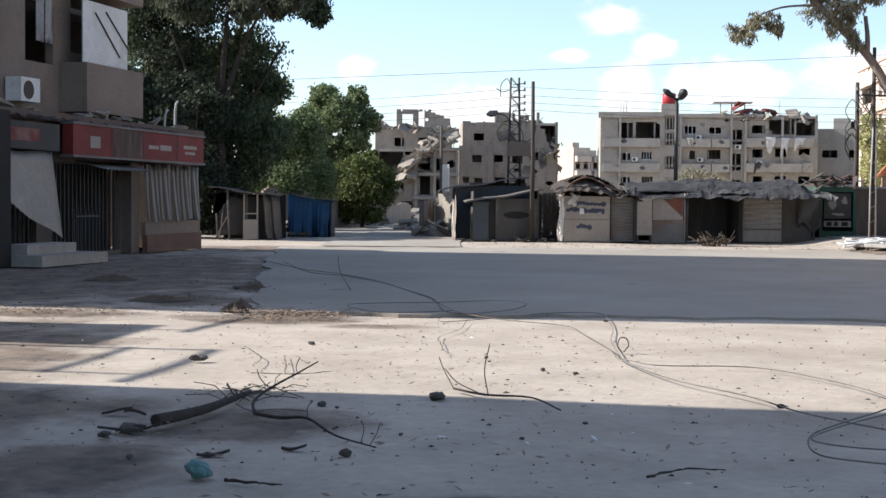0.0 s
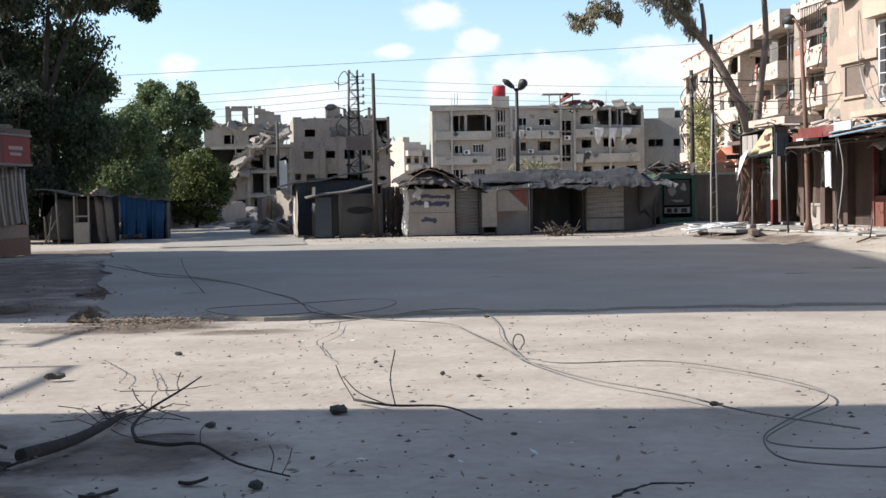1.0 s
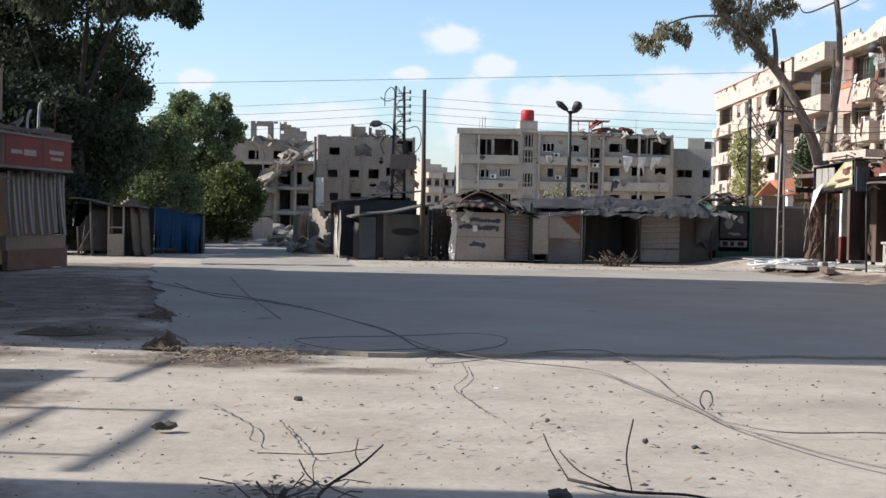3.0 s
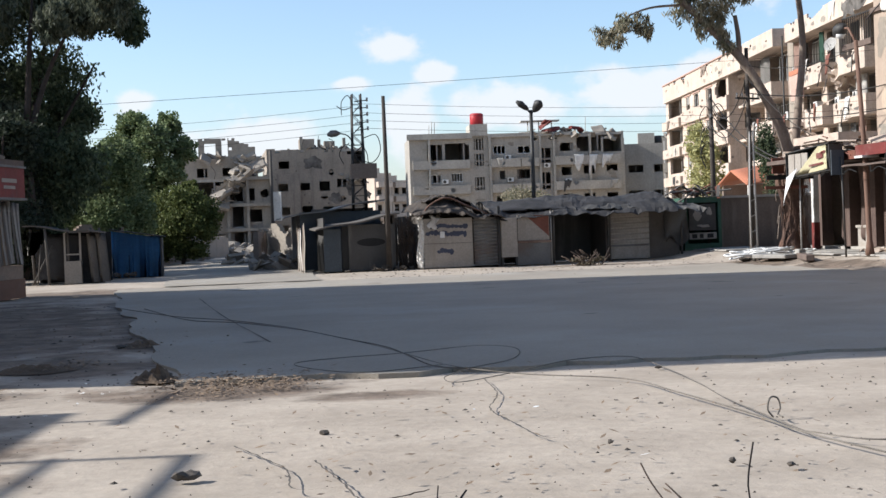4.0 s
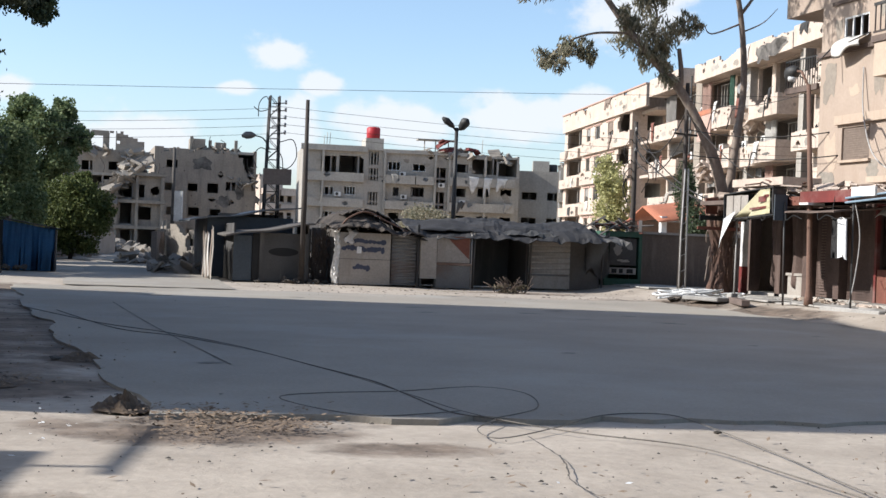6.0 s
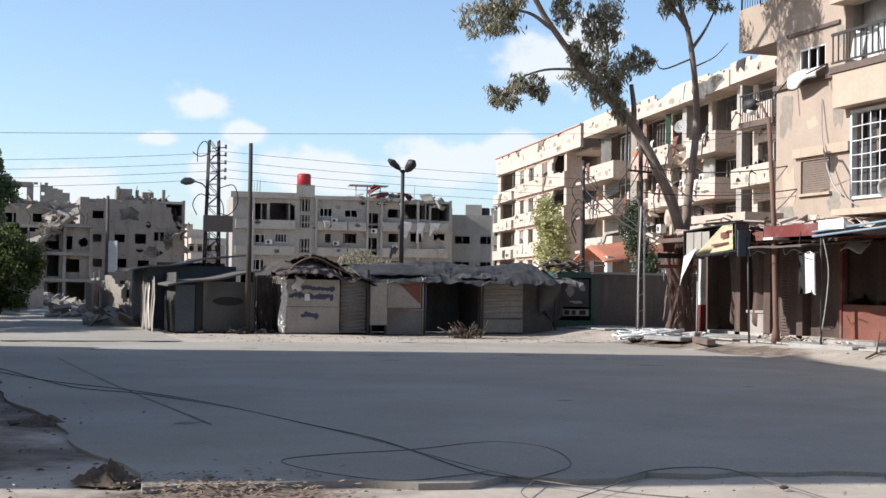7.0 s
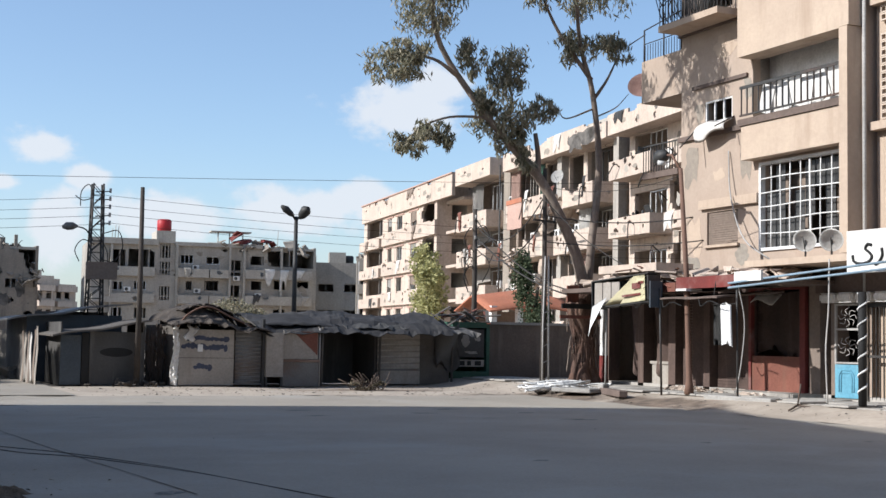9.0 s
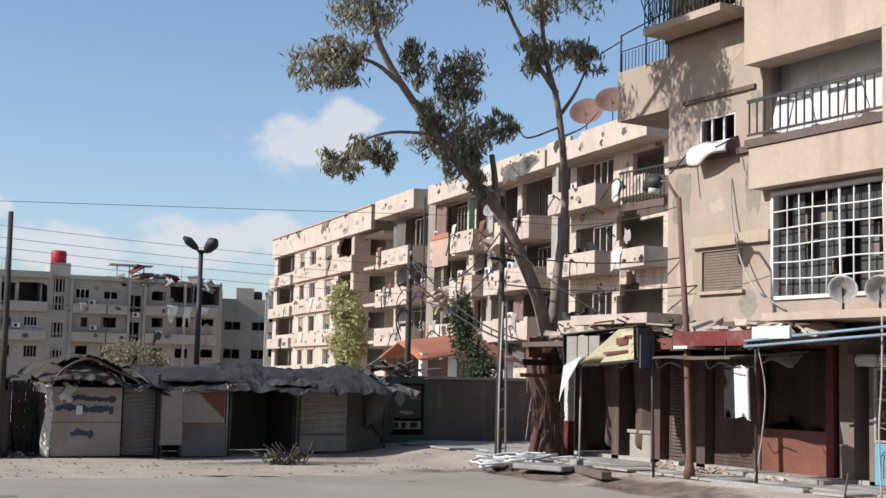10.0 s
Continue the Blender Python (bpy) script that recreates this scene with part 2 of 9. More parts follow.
M = {
    "ground": material("dusty_ground", (0.452, 0.385, 0.312), (0.34, 0.286, 0.228), 0.75, 9.0, 0.95, 0.35, stain=(0.26, 0.215, 0.17), stain_amount=0.6, stain_scale=0.22, dots=(4.5, 0.06, (0.17, 0.15, 0.13)), earth=True, speck=0.28),
    "asphalt": material("worn_asphalt", (0.342, 0.305, 0.252), (0.276, 0.244, 0.202), 0.3, 24.0, 0.92, 0.35, stain=(0.36, 0.34, 0.305), stain_amount=0.6, stain_scale=0.2, speck=0.3),
    "soil": material("brown_soil", (0.16, 0.115, 0.08), (0.10, 0.075, 0.055), 1.3, 25.0, 0.98, 0.8),
    "crack": material("dark_crack", (0.12, 0.105, 0.09), None, 2.0, 20.0, 0.95, 0.2),
    "paving": material("cement_paving", (0.40, 0.37, 0.33), (0.30, 0.28, 0.25), 0.8, 14.0, 0.9, 0.4, stain=(0.17, 0.15, 0.13), stain_amount=0.6, stain_scale=0.5, vary=0.08),
    "kerb": material("kerb_concrete", (0.36, 0.34, 0.31), None, 1.2, 16.0, 0.9, 0.4, vary=0.1),
    "cream": material("cream_render", (0.58, 0.475, 0.385), (0.46, 0.37, 0.30), 0.35, 5.0, 0.9, 0.5, stain=(0.3, 0.25, 0.21), stain_amount=0.7, stain_scale=0.4, streak=True, dots=(0.9, 0.11, (0.2, 0.17, 0.145))),
    "cream_trim": material("pale_trim", (0.55, 0.45, 0.368), (0.44, 0.355, 0.29), 0.5, 6.0, 0.9, 0.5, stain=(0.33, 0.275, 0.23), stain_amount=0.7, stain_scale=0.5, streak=True, dots=(0.8, 0.1, (0.26, 0.22, 0.19))),
    "pink": material("pink_render", (0.48, 0.31, 0.25), (0.40, 0.27, 0.22), 0.4, 8.0, 0.9, 0.3, stain=(0.4, 0.33, 0.28), stain_amount=0.4),
    "greyplaster": material("grey_plaster", (0.39, 0.355, 0.305), (0.30, 0.272, 0.235), 0.3, 5.0, 0.92, 0.3, stain=(0.22, 0.2, 0.18), stain_amount=0.5, stain_scale=0.4, streak=True),
    "greytrim": material("grey_concrete", (0.43, 0.395, 0.34), (0.335, 0.305, 0.263), 0.4, 6.0, 0.92, 0.3, stain=(0.25, 0.23, 0.2), stain_amount=0.5, streak=True),
    "ruin": material("dusty_broken_concrete", (0.325, 0.285, 0.235), (0.2, 0.175, 0.148), 0.5, 7.0, 0.95, 0.6, stain=(0.2, 0.185, 0.165), stain_amount=0.6),
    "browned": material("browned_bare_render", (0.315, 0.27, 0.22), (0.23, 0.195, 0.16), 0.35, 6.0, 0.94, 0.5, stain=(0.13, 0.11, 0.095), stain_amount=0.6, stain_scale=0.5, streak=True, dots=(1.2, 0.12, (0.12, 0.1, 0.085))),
    "tan": material("tan_render", (0.405, 0.32, 0.253), (0.335, 0.262, 0.207), 0.5, 10.0, 0.9, 0.2, stain=(0.29, 0.21, 0.155), stain_amount=0.6, stain_scale=0.4, streak=True, speck=0.2),
    "tan_trim": material("tan_trim", (0.48, 0.378, 0.288), (0.4, 0.31, 0.238), 0.5, 9.0, 0.9, 0.2, stain=(0.3, 0.22, 0.16), stain_amount=0.6, streak=True, speck=0.18),
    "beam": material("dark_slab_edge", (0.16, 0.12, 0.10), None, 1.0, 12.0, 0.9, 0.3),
    "white": material("white_paint", (0.74, 0.72, 0.68), (0.62, 0.60, 0.56), 0.9, 20.0, 0.7, 0.15, stain=(0.35, 0.31, 0.27), stain_amount=0.5, stain_scale=1.2),
    "whitebar": material("white_enamel", (0.78, 0.77, 0.74), None, 2.0, 20.0, 0.5, 0.1),
    "interior": material("bare_interior_plaster", (0.36, 0.325, 0.29), None, 0.6, 8.0, 0.95, 0.2),
    # soot on burnt plaster; on the shops' back wall it stands for shade
    "sootdark": material("soot_and_shade_dark_plaster", (0.06, 0.055, 0.05), (0.2, 0.18, 0.16), 0.9, 8.0, 0.95, 0.3),
    "shopwall": material("faded_shop_wall", (0.25, 0.195, 0.155), (0.18, 0.14, 0.113), 0.5, 12.0, 0.9, 0.3, stain=(0.17, 0.14, 0.12), stain_amount=0.6),
    "grimy": material("grimy_brown_render", (0.155, 0.12, 0.098), (0.105, 0.083, 0.07), 0.6, 12.0, 0.9, 0.35, stain=(0.21, 0.17, 0.14), stain_amount=0.5, stain_scale=0.8, streak=True),
    "board": material("weathered_grey_board", (0.13, 0.115, 0.1), (0.085, 0.076, 0.068), 1.2, 24.0, 0.9, 0.4, stain=(0.1, 0.09, 0.08), stain_amount=0.6, stain_scale=1.0, streak=True, vary=0.12),
    "greymetal": material("dull_grey_sheet_metal", (0.185, 0.18, 0.172), (0.14, 0.134, 0.128), 0.9, 20.0, 0.6, 0.15, 0.35, stain=(0.16, 0.1, 0.07), stain_amount=0.5, stain_scale=0.9, vary=0.08),
    "darkmetal": material("dark_painted_steel", (0.07, 0.068, 0.065), None, 1.5, 20.0, 0.6, 0.15, 0.4, stain=(0.14, 0.07, 0.045), stain_amount=0.5),
    "darksheet": material("dark_grey_sheet", (0.085, 0.08, 0.075), (0.06, 0.057, 0.053), 0.9, 20.0, 0.7, 0.2, stain=(0.15, 0.14, 0.125), stain_amount=0.5, stain_scale=0.9, streak=True),
    "paleblue": material("pale_blue_pipe_paint", (0.27, 0.36, 0.43), None, 1.5, 20.0, 0.6, 0.1),
    "bluegrey": material("faded_blue_grey_sheet", (0.075, 0.088, 0.1), (0.055, 0.065, 0.075), 0.8, 18.0, 0.7, 0.2, stain=(0.12, 0.1, 0.09), stain_amount=0.5),
    "blue": material("blue_painted_sheet", (0.055, 0.17, 0.34), (0.045, 0.13, 0.26), 0.8, 18.0, 0.6, 0.2, stain=(0.14, 0.16, 0.18), stain_amount=0.5),
    "skyblue": material("light_blue_door_paint", (0.15, 0.36, 0.47), (0.115, 0.29, 0.39), 1.2, 18.0, 0.55, 0.15, stain=(0.35, 0.33, 0.3), stain_amount=0.4),
    "bluetext": material("blue_brush_paint", (0.07, 0.078, 0.115), None, 2.0, 14.0, 0.8, 0.05),
    "panelwhite": material("dirty_white_panel", (0.35, 0.315, 0.275), (0.28, 0.25, 0.216), 0.8, 14.0, 0.8, 0.15, stain=(0.25, 0.215, 0.18), stain_amount=0.6, stain_scale=0.9, streak=True),
    "mat": material("dusty_brown_matting", (0.085, 0.07, 0.058), (0.045, 0.038, 0.033), 1.4, 24.0, 0.95, 0.5, stain=(0.15, 0.125, 0.105), stain_amount=0.6, stain_scale=1.2),
    "canvas": material("grey_tarpaulin", (0.05, 0.047, 0.047), (0.03, 0.029, 0.029), 1.1, 22.0, 0.8, 0.4, stain=(0.11, 0.102, 0.092), stain_amount=0.6, stain_scale=0.8),
    "canvas_pale": material("pale_dusty_tarpaulin", (0.07, 0.067, 0.064), (0.042, 0.041, 0.039), 0.9, 22.0, 0.85, 0.4, stain=(0.15, 0.14, 0.13), stain_amount=0.6),
    "stripe": material("grey_striped_cloth", (0.30, 0.28, 0.255), (0.22, 0.205, 0.187), 0.8, 20.0, 0.9, 0.2),
    "stripe_dark": material("dark_cloth_stripe", (0.12, 0.108, 0.098), None, 0.8, 20.0, 0.9, 0.2),
    "red": material("faded_red_paint", (0.18, 0.036, 0.03), (0.125, 0.032, 0.027), 0.9, 14.0, 0.6, 0.15, stain=(0.28, 0.2, 0.17), stain_amount=0.45, stain_scale=1.0),
    "signred": material("deep_red_sign_paint", (0.2, 0.03, 0.027), (0.13, 0.024, 0.022), 0.9, 14.0, 0.6, 0.15, stain=(0.12, 0.05, 0.045), stain_amount=0.5, stain_scale=1.4, streak=True),
    "rust": material("rust_red_door_paint", (0.21, 0.08, 0.055), (0.15, 0.06, 0.043), 1.0, 14.0, 0.7, 0.2, stain=(0.16, 0.09, 0.06), stain_amount=0.5, stain_scale=1.0, streak=True),
    "rustpole": material("rusty_pipe", (0.19, 0.11, 0.078), (0.13, 0.08, 0.06), 1.2, 24.0, 0.8, 0.3, stain=(0.3, 0.24, 0.2), stain_amount=0.4),
    "orange": material("orange_sheet_roof", (0.44, 0.165, 0.09), (0.34, 0.135, 0.08), 0.8, 12.0, 0.7, 0.2, stain=(0.3, 0.2, 0.14), stain_amount=0.4),
    "redtank": material("red_plastic_tank", (0.42, 0.03, 0.035), None, 0.8, 12.0, 0.5, 0.1),
    "yellow": material("pale_yellow_sign", (0.56, 0.50, 0.29), (0.44, 0.40, 0.26), 0.9, 14.0, 0.6, 0.1, stain=(0.45, 0.4, 0.28), stain_amount=0.4, stain_scale=1.0),
    "black": material("black_rubber", (0.022, 0.021, 0.02), None, 2.0, 20.0, 0.7, 0.1),
    "cable": material("dusty_black_cable", (0.055, 0.05, 0.046), None, 3.0, 30.0, 0.8, 0.1),
    "scuff": material("oily_asphalt_smear", (0.2, 0.185, 0.163), (0.155, 0.143, 0.127), 2.5, 30.0, 0.9, 0.3),
    "dustcable": material("dust_covered_cable", (0.2, 0.18, 0.155), (0.1, 0.09, 0.078), 1.5, 30.0, 0.9, 0.1),
    "woodpole": material("dark_tarred_wood", (0.05, 0.043, 0.037), (0.085, 0.07, 0.06), 0.7, 26.0, 0.9, 0.5, streak=True, stain=(0.075, 0.062, 0.053), stain_amount=0.5),
    "palepole": material("pale_concrete_pole", (0.46, 0.44, 0.41), None, 1.0, 18.0, 0.8, 0.2, stain=(0.24, 0.2, 0.17), stain_amount=0.5),
    "brownbark": material("red_brown_peeling_bark", (0.135, 0.078, 0.057), (0.075, 0.05, 0.04), 2.2, 14.0, 0.95, 0.9, stain=(0.27, 0.18, 0.13), stain_amount=0.6, stain_scale=0.8, streak=True),
    "greybark": material("grey_smooth_bark", (0.25, 0.195, 0.155), (0.155, 0.12, 0.098), 1.4, 12.0, 0.9, 0.5, stain=(0.42, 0.36, 0.30), stain_amount=0.6, stain_scale=0.9, streak=True),
    "darkbark": material("dark_bark", (0.062, 0.048, 0.04), (0.04, 0.032, 0.028), 2.0, 14.0, 0.95, 0.8),
    "twig": material("dry_twig", (0.12, 0.09, 0.07), (0.08, 0.06, 0.05), 3.0, 20.0, 0.95, 0.3),
    "stone": material("dirty_stone", (0.11, 0.095, 0.08), (0.055, 0.048, 0.042), 3.0, 18.0, 0.95, 0.5, vary=0.3),
    "litter": material("dry_leaf_litter", (0.27, 0.195, 0.13), (0.19, 0.14, 0.1), 6.0, 30.0, 0.95, 0.2),
    "teal": material("teal_plastic_bag", (0.11, 0.2, 0.19), (0.08, 0.15, 0.145), 3.0, 20.0, 0.45, 0.2),
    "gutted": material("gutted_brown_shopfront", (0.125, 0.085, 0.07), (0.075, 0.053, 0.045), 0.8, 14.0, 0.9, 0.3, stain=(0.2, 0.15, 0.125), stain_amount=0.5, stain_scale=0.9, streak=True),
    "paper": material("white_paper", (0.76, 0.75, 0.72), None, 2.0, 20.0, 0.8, 0.1),
    "cloth": material("white_cloth", (0.66, 0.63, 0.58), (0.5, 0.47, 0.43), 1.5, 20.0, 0.9, 0.2, stain=(0.3, 0.26, 0.22), stain_amount=0.5, stain_scale=1.5),
    "glass": material("dusty_dark_glass", (0.05, 0.05, 0.05), (0.09, 0.085, 0.08), 0.8, 8.0, 0.25, 0.05),
    "dish": material("satellite_dish_grey", (0.68, 0.66, 0.62), None, 1.2, 14.0, 0.5, 0.1, stain=(0.3, 0.26, 0.22), stain_amount=0.5),
    "dishrust": material("rusty_dish", (0.43, 0.27, 0.22), (0.33, 0.2, 0.16), 1.2, 14.0, 0.7, 0.1),
    "green": material("dark_green_paint", (0.05, 0.11, 0.075), None, 1.0, 14.0, 0.7, 0.15, stain=(0.12, 0.11, 0.1), stain_amount=0.5),
    "brick": material("pale_block", (0.50, 0.41, 0.33), (0.42, 0.34, 0.27), 1.5, 14.0, 0.95, 0.4, vary=0.12),
    # dark green, deepened further for the shade under the tall trees
    "leafdark": leaf_material("dark_green_and_shaded_leaves", (0.034, 0.05, 0.027), (0.12, 0.145, 0.08)),
    "leafmid": leaf_material("green_leaves", (0.075, 0.11, 0.048), (0.23, 0.27, 0.13)),
    "leafolive": leaf_material("olive_green_leaves", (0.05, 0.068, 0.02), (0.15, 0.17, 0.06)),
    "leafeuc": leaf_material("grey_green_hanging_leaves", (0.15, 0.15, 0.095), (0.38, 0.335, 0.24)),
    # darker copy of the leaf colours, with the shop corner's shade put in
    "leafshade": leaf_material("shade_dark_leaves", (0.018, 0.026, 0.016), (0.055, 0.066, 0.042)),
    "leafhang": leaf_material("grey_green_long_leaves", (0.045, 0.054, 0.034), (0.16, 0.17, 0.115)),
    "leafdry": leaf_material("dry_grey_leaves", (0.11, 0.09, 0.06), (0.2, 0.17, 0.12)),
    "leafyellow": leaf_material("yellow_green_leaves", (0.28, 0.28, 0.12), (0.52, 0.49, 0.24)),
}


# ---- mesh helpers ----
def box(bm, x0, y0, z0, x1, y1, z1, turn=None):
    vs = [bm.verts.new(p) for p in ((x0, y0, z0), (x1, y0, z0), (x1, y1, z0), (x0, y1, z0), (x0, y0, z1), (x1, y0, z1), (x1, y1, z1), (x0, y1, z1))]
    if turn is not None:
        for v in vs:
            v.co = turn @ v.co
    for f in ((0, 3, 2, 1), (4, 5, 6, 7), (0, 1, 5, 4), (1, 2, 6, 5), (2, 3, 7, 6), (3, 0, 4, 7)):
        bm.faces.new([vs[i] for i in f])
    return vs


def boxes(*rows):
    bm = bmesh.new()
    for r in rows:
        box(bm, *r)
    return bm


def tube(bm, pts, radii, n=8, caps=True):
    """A round bar along points; radii: one number or one for each point."""
    pts = [Vector(p) for p in pts]
    if isinstance(radii, (int, float)):
        radii = [radii] * len(pts)
    rings, side = [], None
    for i, p in enumerate(pts):
        d = (pts[min(i + 1, len(pts) - 1)] - pts[max(i - 1, 0)]).normalized()
        if side is None:
            side = d.orthogonal().normalized()
        side = (side - d * side.dot(d)).normalized()
        up = d.cross(side)
        rings.append([bm.verts.new(p + radii[i] * (math.cos(a) * side + math.sin(a) * up)) for a in (2 * math.pi * k / n for k in range(n))])
    for a, b in zip(rings, rings[1:]):
        for k in range(n):
            f = bm.faces.new((a[k], a[(k + 1) % n], b[(k + 1) % n], b[k]))
            f.smooth = True
    if caps:
        bm.faces.new(rings[0][::-1])
        bm.faces.new(rings[-1])


def tubes(rows, n=8):
    bm = bmesh.new()
    for pts, r in rows:
        tube(bm, pts, r, n)
    return bm


def curve_pts(pts, steps=6):
    """A smooth line (Catmull-Rom) through points."""
    p = [Vector(q) for q in pts]
    p = [2 * p[0] - p[1], *p, 2 * p[-1] - p[-2]]
    out = []
    for a, b, c, d in zip(p, p[1:], p[2:], p[3:]):
        for k in range(steps):
            t = k / steps
            out.append(0.5 * (2 * b + (c - a) * t + (2 * a - 5 * b + 4 * c - d) * t * t + (3 * b - a - 3 * c + d) * t ** 3))
    return [*out, p[-2]]


def sag(a, b, drop, n=14):
    a, b = Vector(a), Vector(b)
    return [a.lerp(b, k / n) - Vector((0, 0, 4 * drop * (k / n) * (1 - k / n))) for k in range(n + 1)]


def sheet(bm, fn, nu, nv, thick=0.02):
    """A thin shell of the points fn(u, v), u and v from 0 to 1."""
    g = [[bm.verts.new(fn(i / nu, j / nv)) for j in range(nv + 1)] for i in range(nu + 1)]
    h = [[bm.verts.new(Vector(fn(i / nu, j / nv)) - Vector((0, 0, thick))) for j in range(nv + 1)] for i in range(nu + 1)]
    for i in range(nu):
        for j in range(nv):
            f = bm.faces.new((g[i][j], g[i + 1][j], g[i + 1][j + 1], g[i][j + 1]))
            f.smooth = True
            f = bm.faces.new((h[i][j], h[i][j + 1], h[i + 1][j + 1], h[i + 1][j]))
            f.smooth = True
    for i in range(nu):
        bm.faces.new((g[i][0], h[i][0], h[i + 1][0], g[i + 1][0]))
        bm.faces.new((g[i][nv], g[i + 1][nv], h[i + 1][nv], h[i][nv]))
    for j in range(nv):
        bm.faces.new((g[0][j], g[0][j + 1], h[0][j + 1], h[0][j]))
        bm.faces.new((g[nu][j], h[nu][j], h[nu][j + 1], g[nu][j + 1]))


def wall_with_holes(bm, w, h, holes, thick=0.25, x0=0.0, z0=0.0, y0=0.0, top=None):
    """A wall in the plane y = y0 from x0 to w and z0 to h, with real openings; top(u): where its broken upper edge ends."""
    xs = sorted({x0, w, *(min(max(v, x0), w) for o in holes for v in o[:2])})
    zs = sorted({z0, h, *(min(max(v, z0), h) for o in holes for v in o[2:])})
    if top:
        xs = sorted({*xs, *np.arange(x0, w, 0.45).tolist()})
        zs = sorted({*zs, *np.arange(z0, h, 0.3).tolist()})
    solid = {}
    for i in range(len(xs) - 1):
        for j in range(len(zs) - 1):
            u, v = (xs[i] + xs[i + 1]) / 2, (zs[j] + zs[j + 1]) / 2
            solid[i, j] = not any(o[0] < u < o[1] and o[2] < v < o[3] for o in holes) and not (top and v > top(u))
    y1 = y0 + thick

    def quad(*p):
        bm.faces.new([bm.verts.new(q) for q in p])

    for (i, j), s in solid.items():
        if not s:
            continue
        a, b, c, d = xs[i], xs[i + 1], zs[j], zs[j + 1]
        quad((a, y0, c), (b, y0, c), (b, y0, d), (a, y0, d))
        quad((b, y1, c), (a, y1, c), (a, y1, d), (b, y1, d))
        if not solid.get((i - 1, j)):
            quad((a, y1, c), (a, y0, c), (a, y0, d), (a, y1, d))
        if not solid.get((i + 1, j)):
            quad((b, y0, c), (b, y1, c), (b, y1, d), (b, y0, d))
        if not solid.get((i, j - 1)):
            quad((a, y1, c), (b, y1, c), (b, y0, c), (a, y0, c))
        if not solid.get((i, j + 1)):
            quad((a, y0, d), (b, y0, d), (b, y1, d), (a, y1, d))


def hole(rng, u, z, w, h, n=5):
    """A ragged shell hole as a row of narrow openings."""
    out = []
    for k in range(n):
        f = 1 - abs(2 * (k + 0.5) / n - 1) ** 2 * 0.8
        a = rng.uniform(0.75, 1.1) * f
        b = rng.uniform(0.75, 1.1) * f
        out.append((u + w * k / n, u + w * (k + 1) / n, z - h / 2 * a, z + h / 2 * b))
    return out


def mesh_of(bm, name, mt):
    me = bpy.data.meshes.new(name)
    bm.normal_update()
    bm.to_mesh(me)
    bm.free()
    me.materials.append(mt)
    return me


def part(name, bm, mt, parent, label=""):
    ob = new(name, mesh_of(bm, name, M[mt]))
    ob.parent = parent
    if label:
        tagged(ob, label)
    if name in ("rubble", "dry_stalk", "lacing", "bark_strip", "scrollwork", "junk"):
        tagged(ob, kind="stuff")
    return ob


def thing(name, at, label, category, group="", kind="", rz=0.0):
    ob = new(name)
    ob.matrix_basis = pose(*at, 0, 0, rz)
    ob.empty_display_size = 0.2
    return tagged(ob, label, category, group, kind)


def single(name, bm, mt, at, label, category, group="", kind="", rz=0.0):
    ob = new(name, mesh_of(bm, name, M[mt]))
    ob.matrix_basis = pose(*at, 0, 0, rz)
    return tagged(ob, label, category, group, kind)


def rock(bm, c, r, rng, flat=0.6):
    m = Matrix.Translation(c) @ Matrix.Rotation(rng.uniform(0, 6.3), 4, (rng.uniform(-1, 1), rng.uniform(-1, 1), 1)) @ Matrix.Diagonal((r * rng.uniform(0.7, 1.3), r * rng.uniform(0.6, 1.0), r * flat * rng.uniform(0.7, 1.2), 1))
    vs = bmesh.ops.create_icosphere(bm, subdivisions=1, radius=1, matrix=m)["verts"]
    for v in vs:
        v.co += Vector((rng.uniform(-1, 1), rng.uniform(-1, 1), rng.uniform(-1, 1))) * r * 0.18


def slab_chunk(bm, c, size, rng, tilt=0.5):
    m = Matrix.Translation(c) @ Euler((rng.uniform(-tilt, tilt), rng.uniform(-tilt, tilt), rng.uniform(0, 6.3))).to_matrix().to_4x4()
    a, b, h = size * rng.uniform(0.5, 1.2), size * rng.uniform(0.4, 1.0), size * rng.uniform(0.08, 0.22)
    vs = box(bm, -a, -b, -h, a, b, h)
    for v in vs:
        v.co += Vector((rng.uniform(-1, 1), rng.uniform(-1, 1), 0)) * size * 0.22
        v.co = m @ v.co


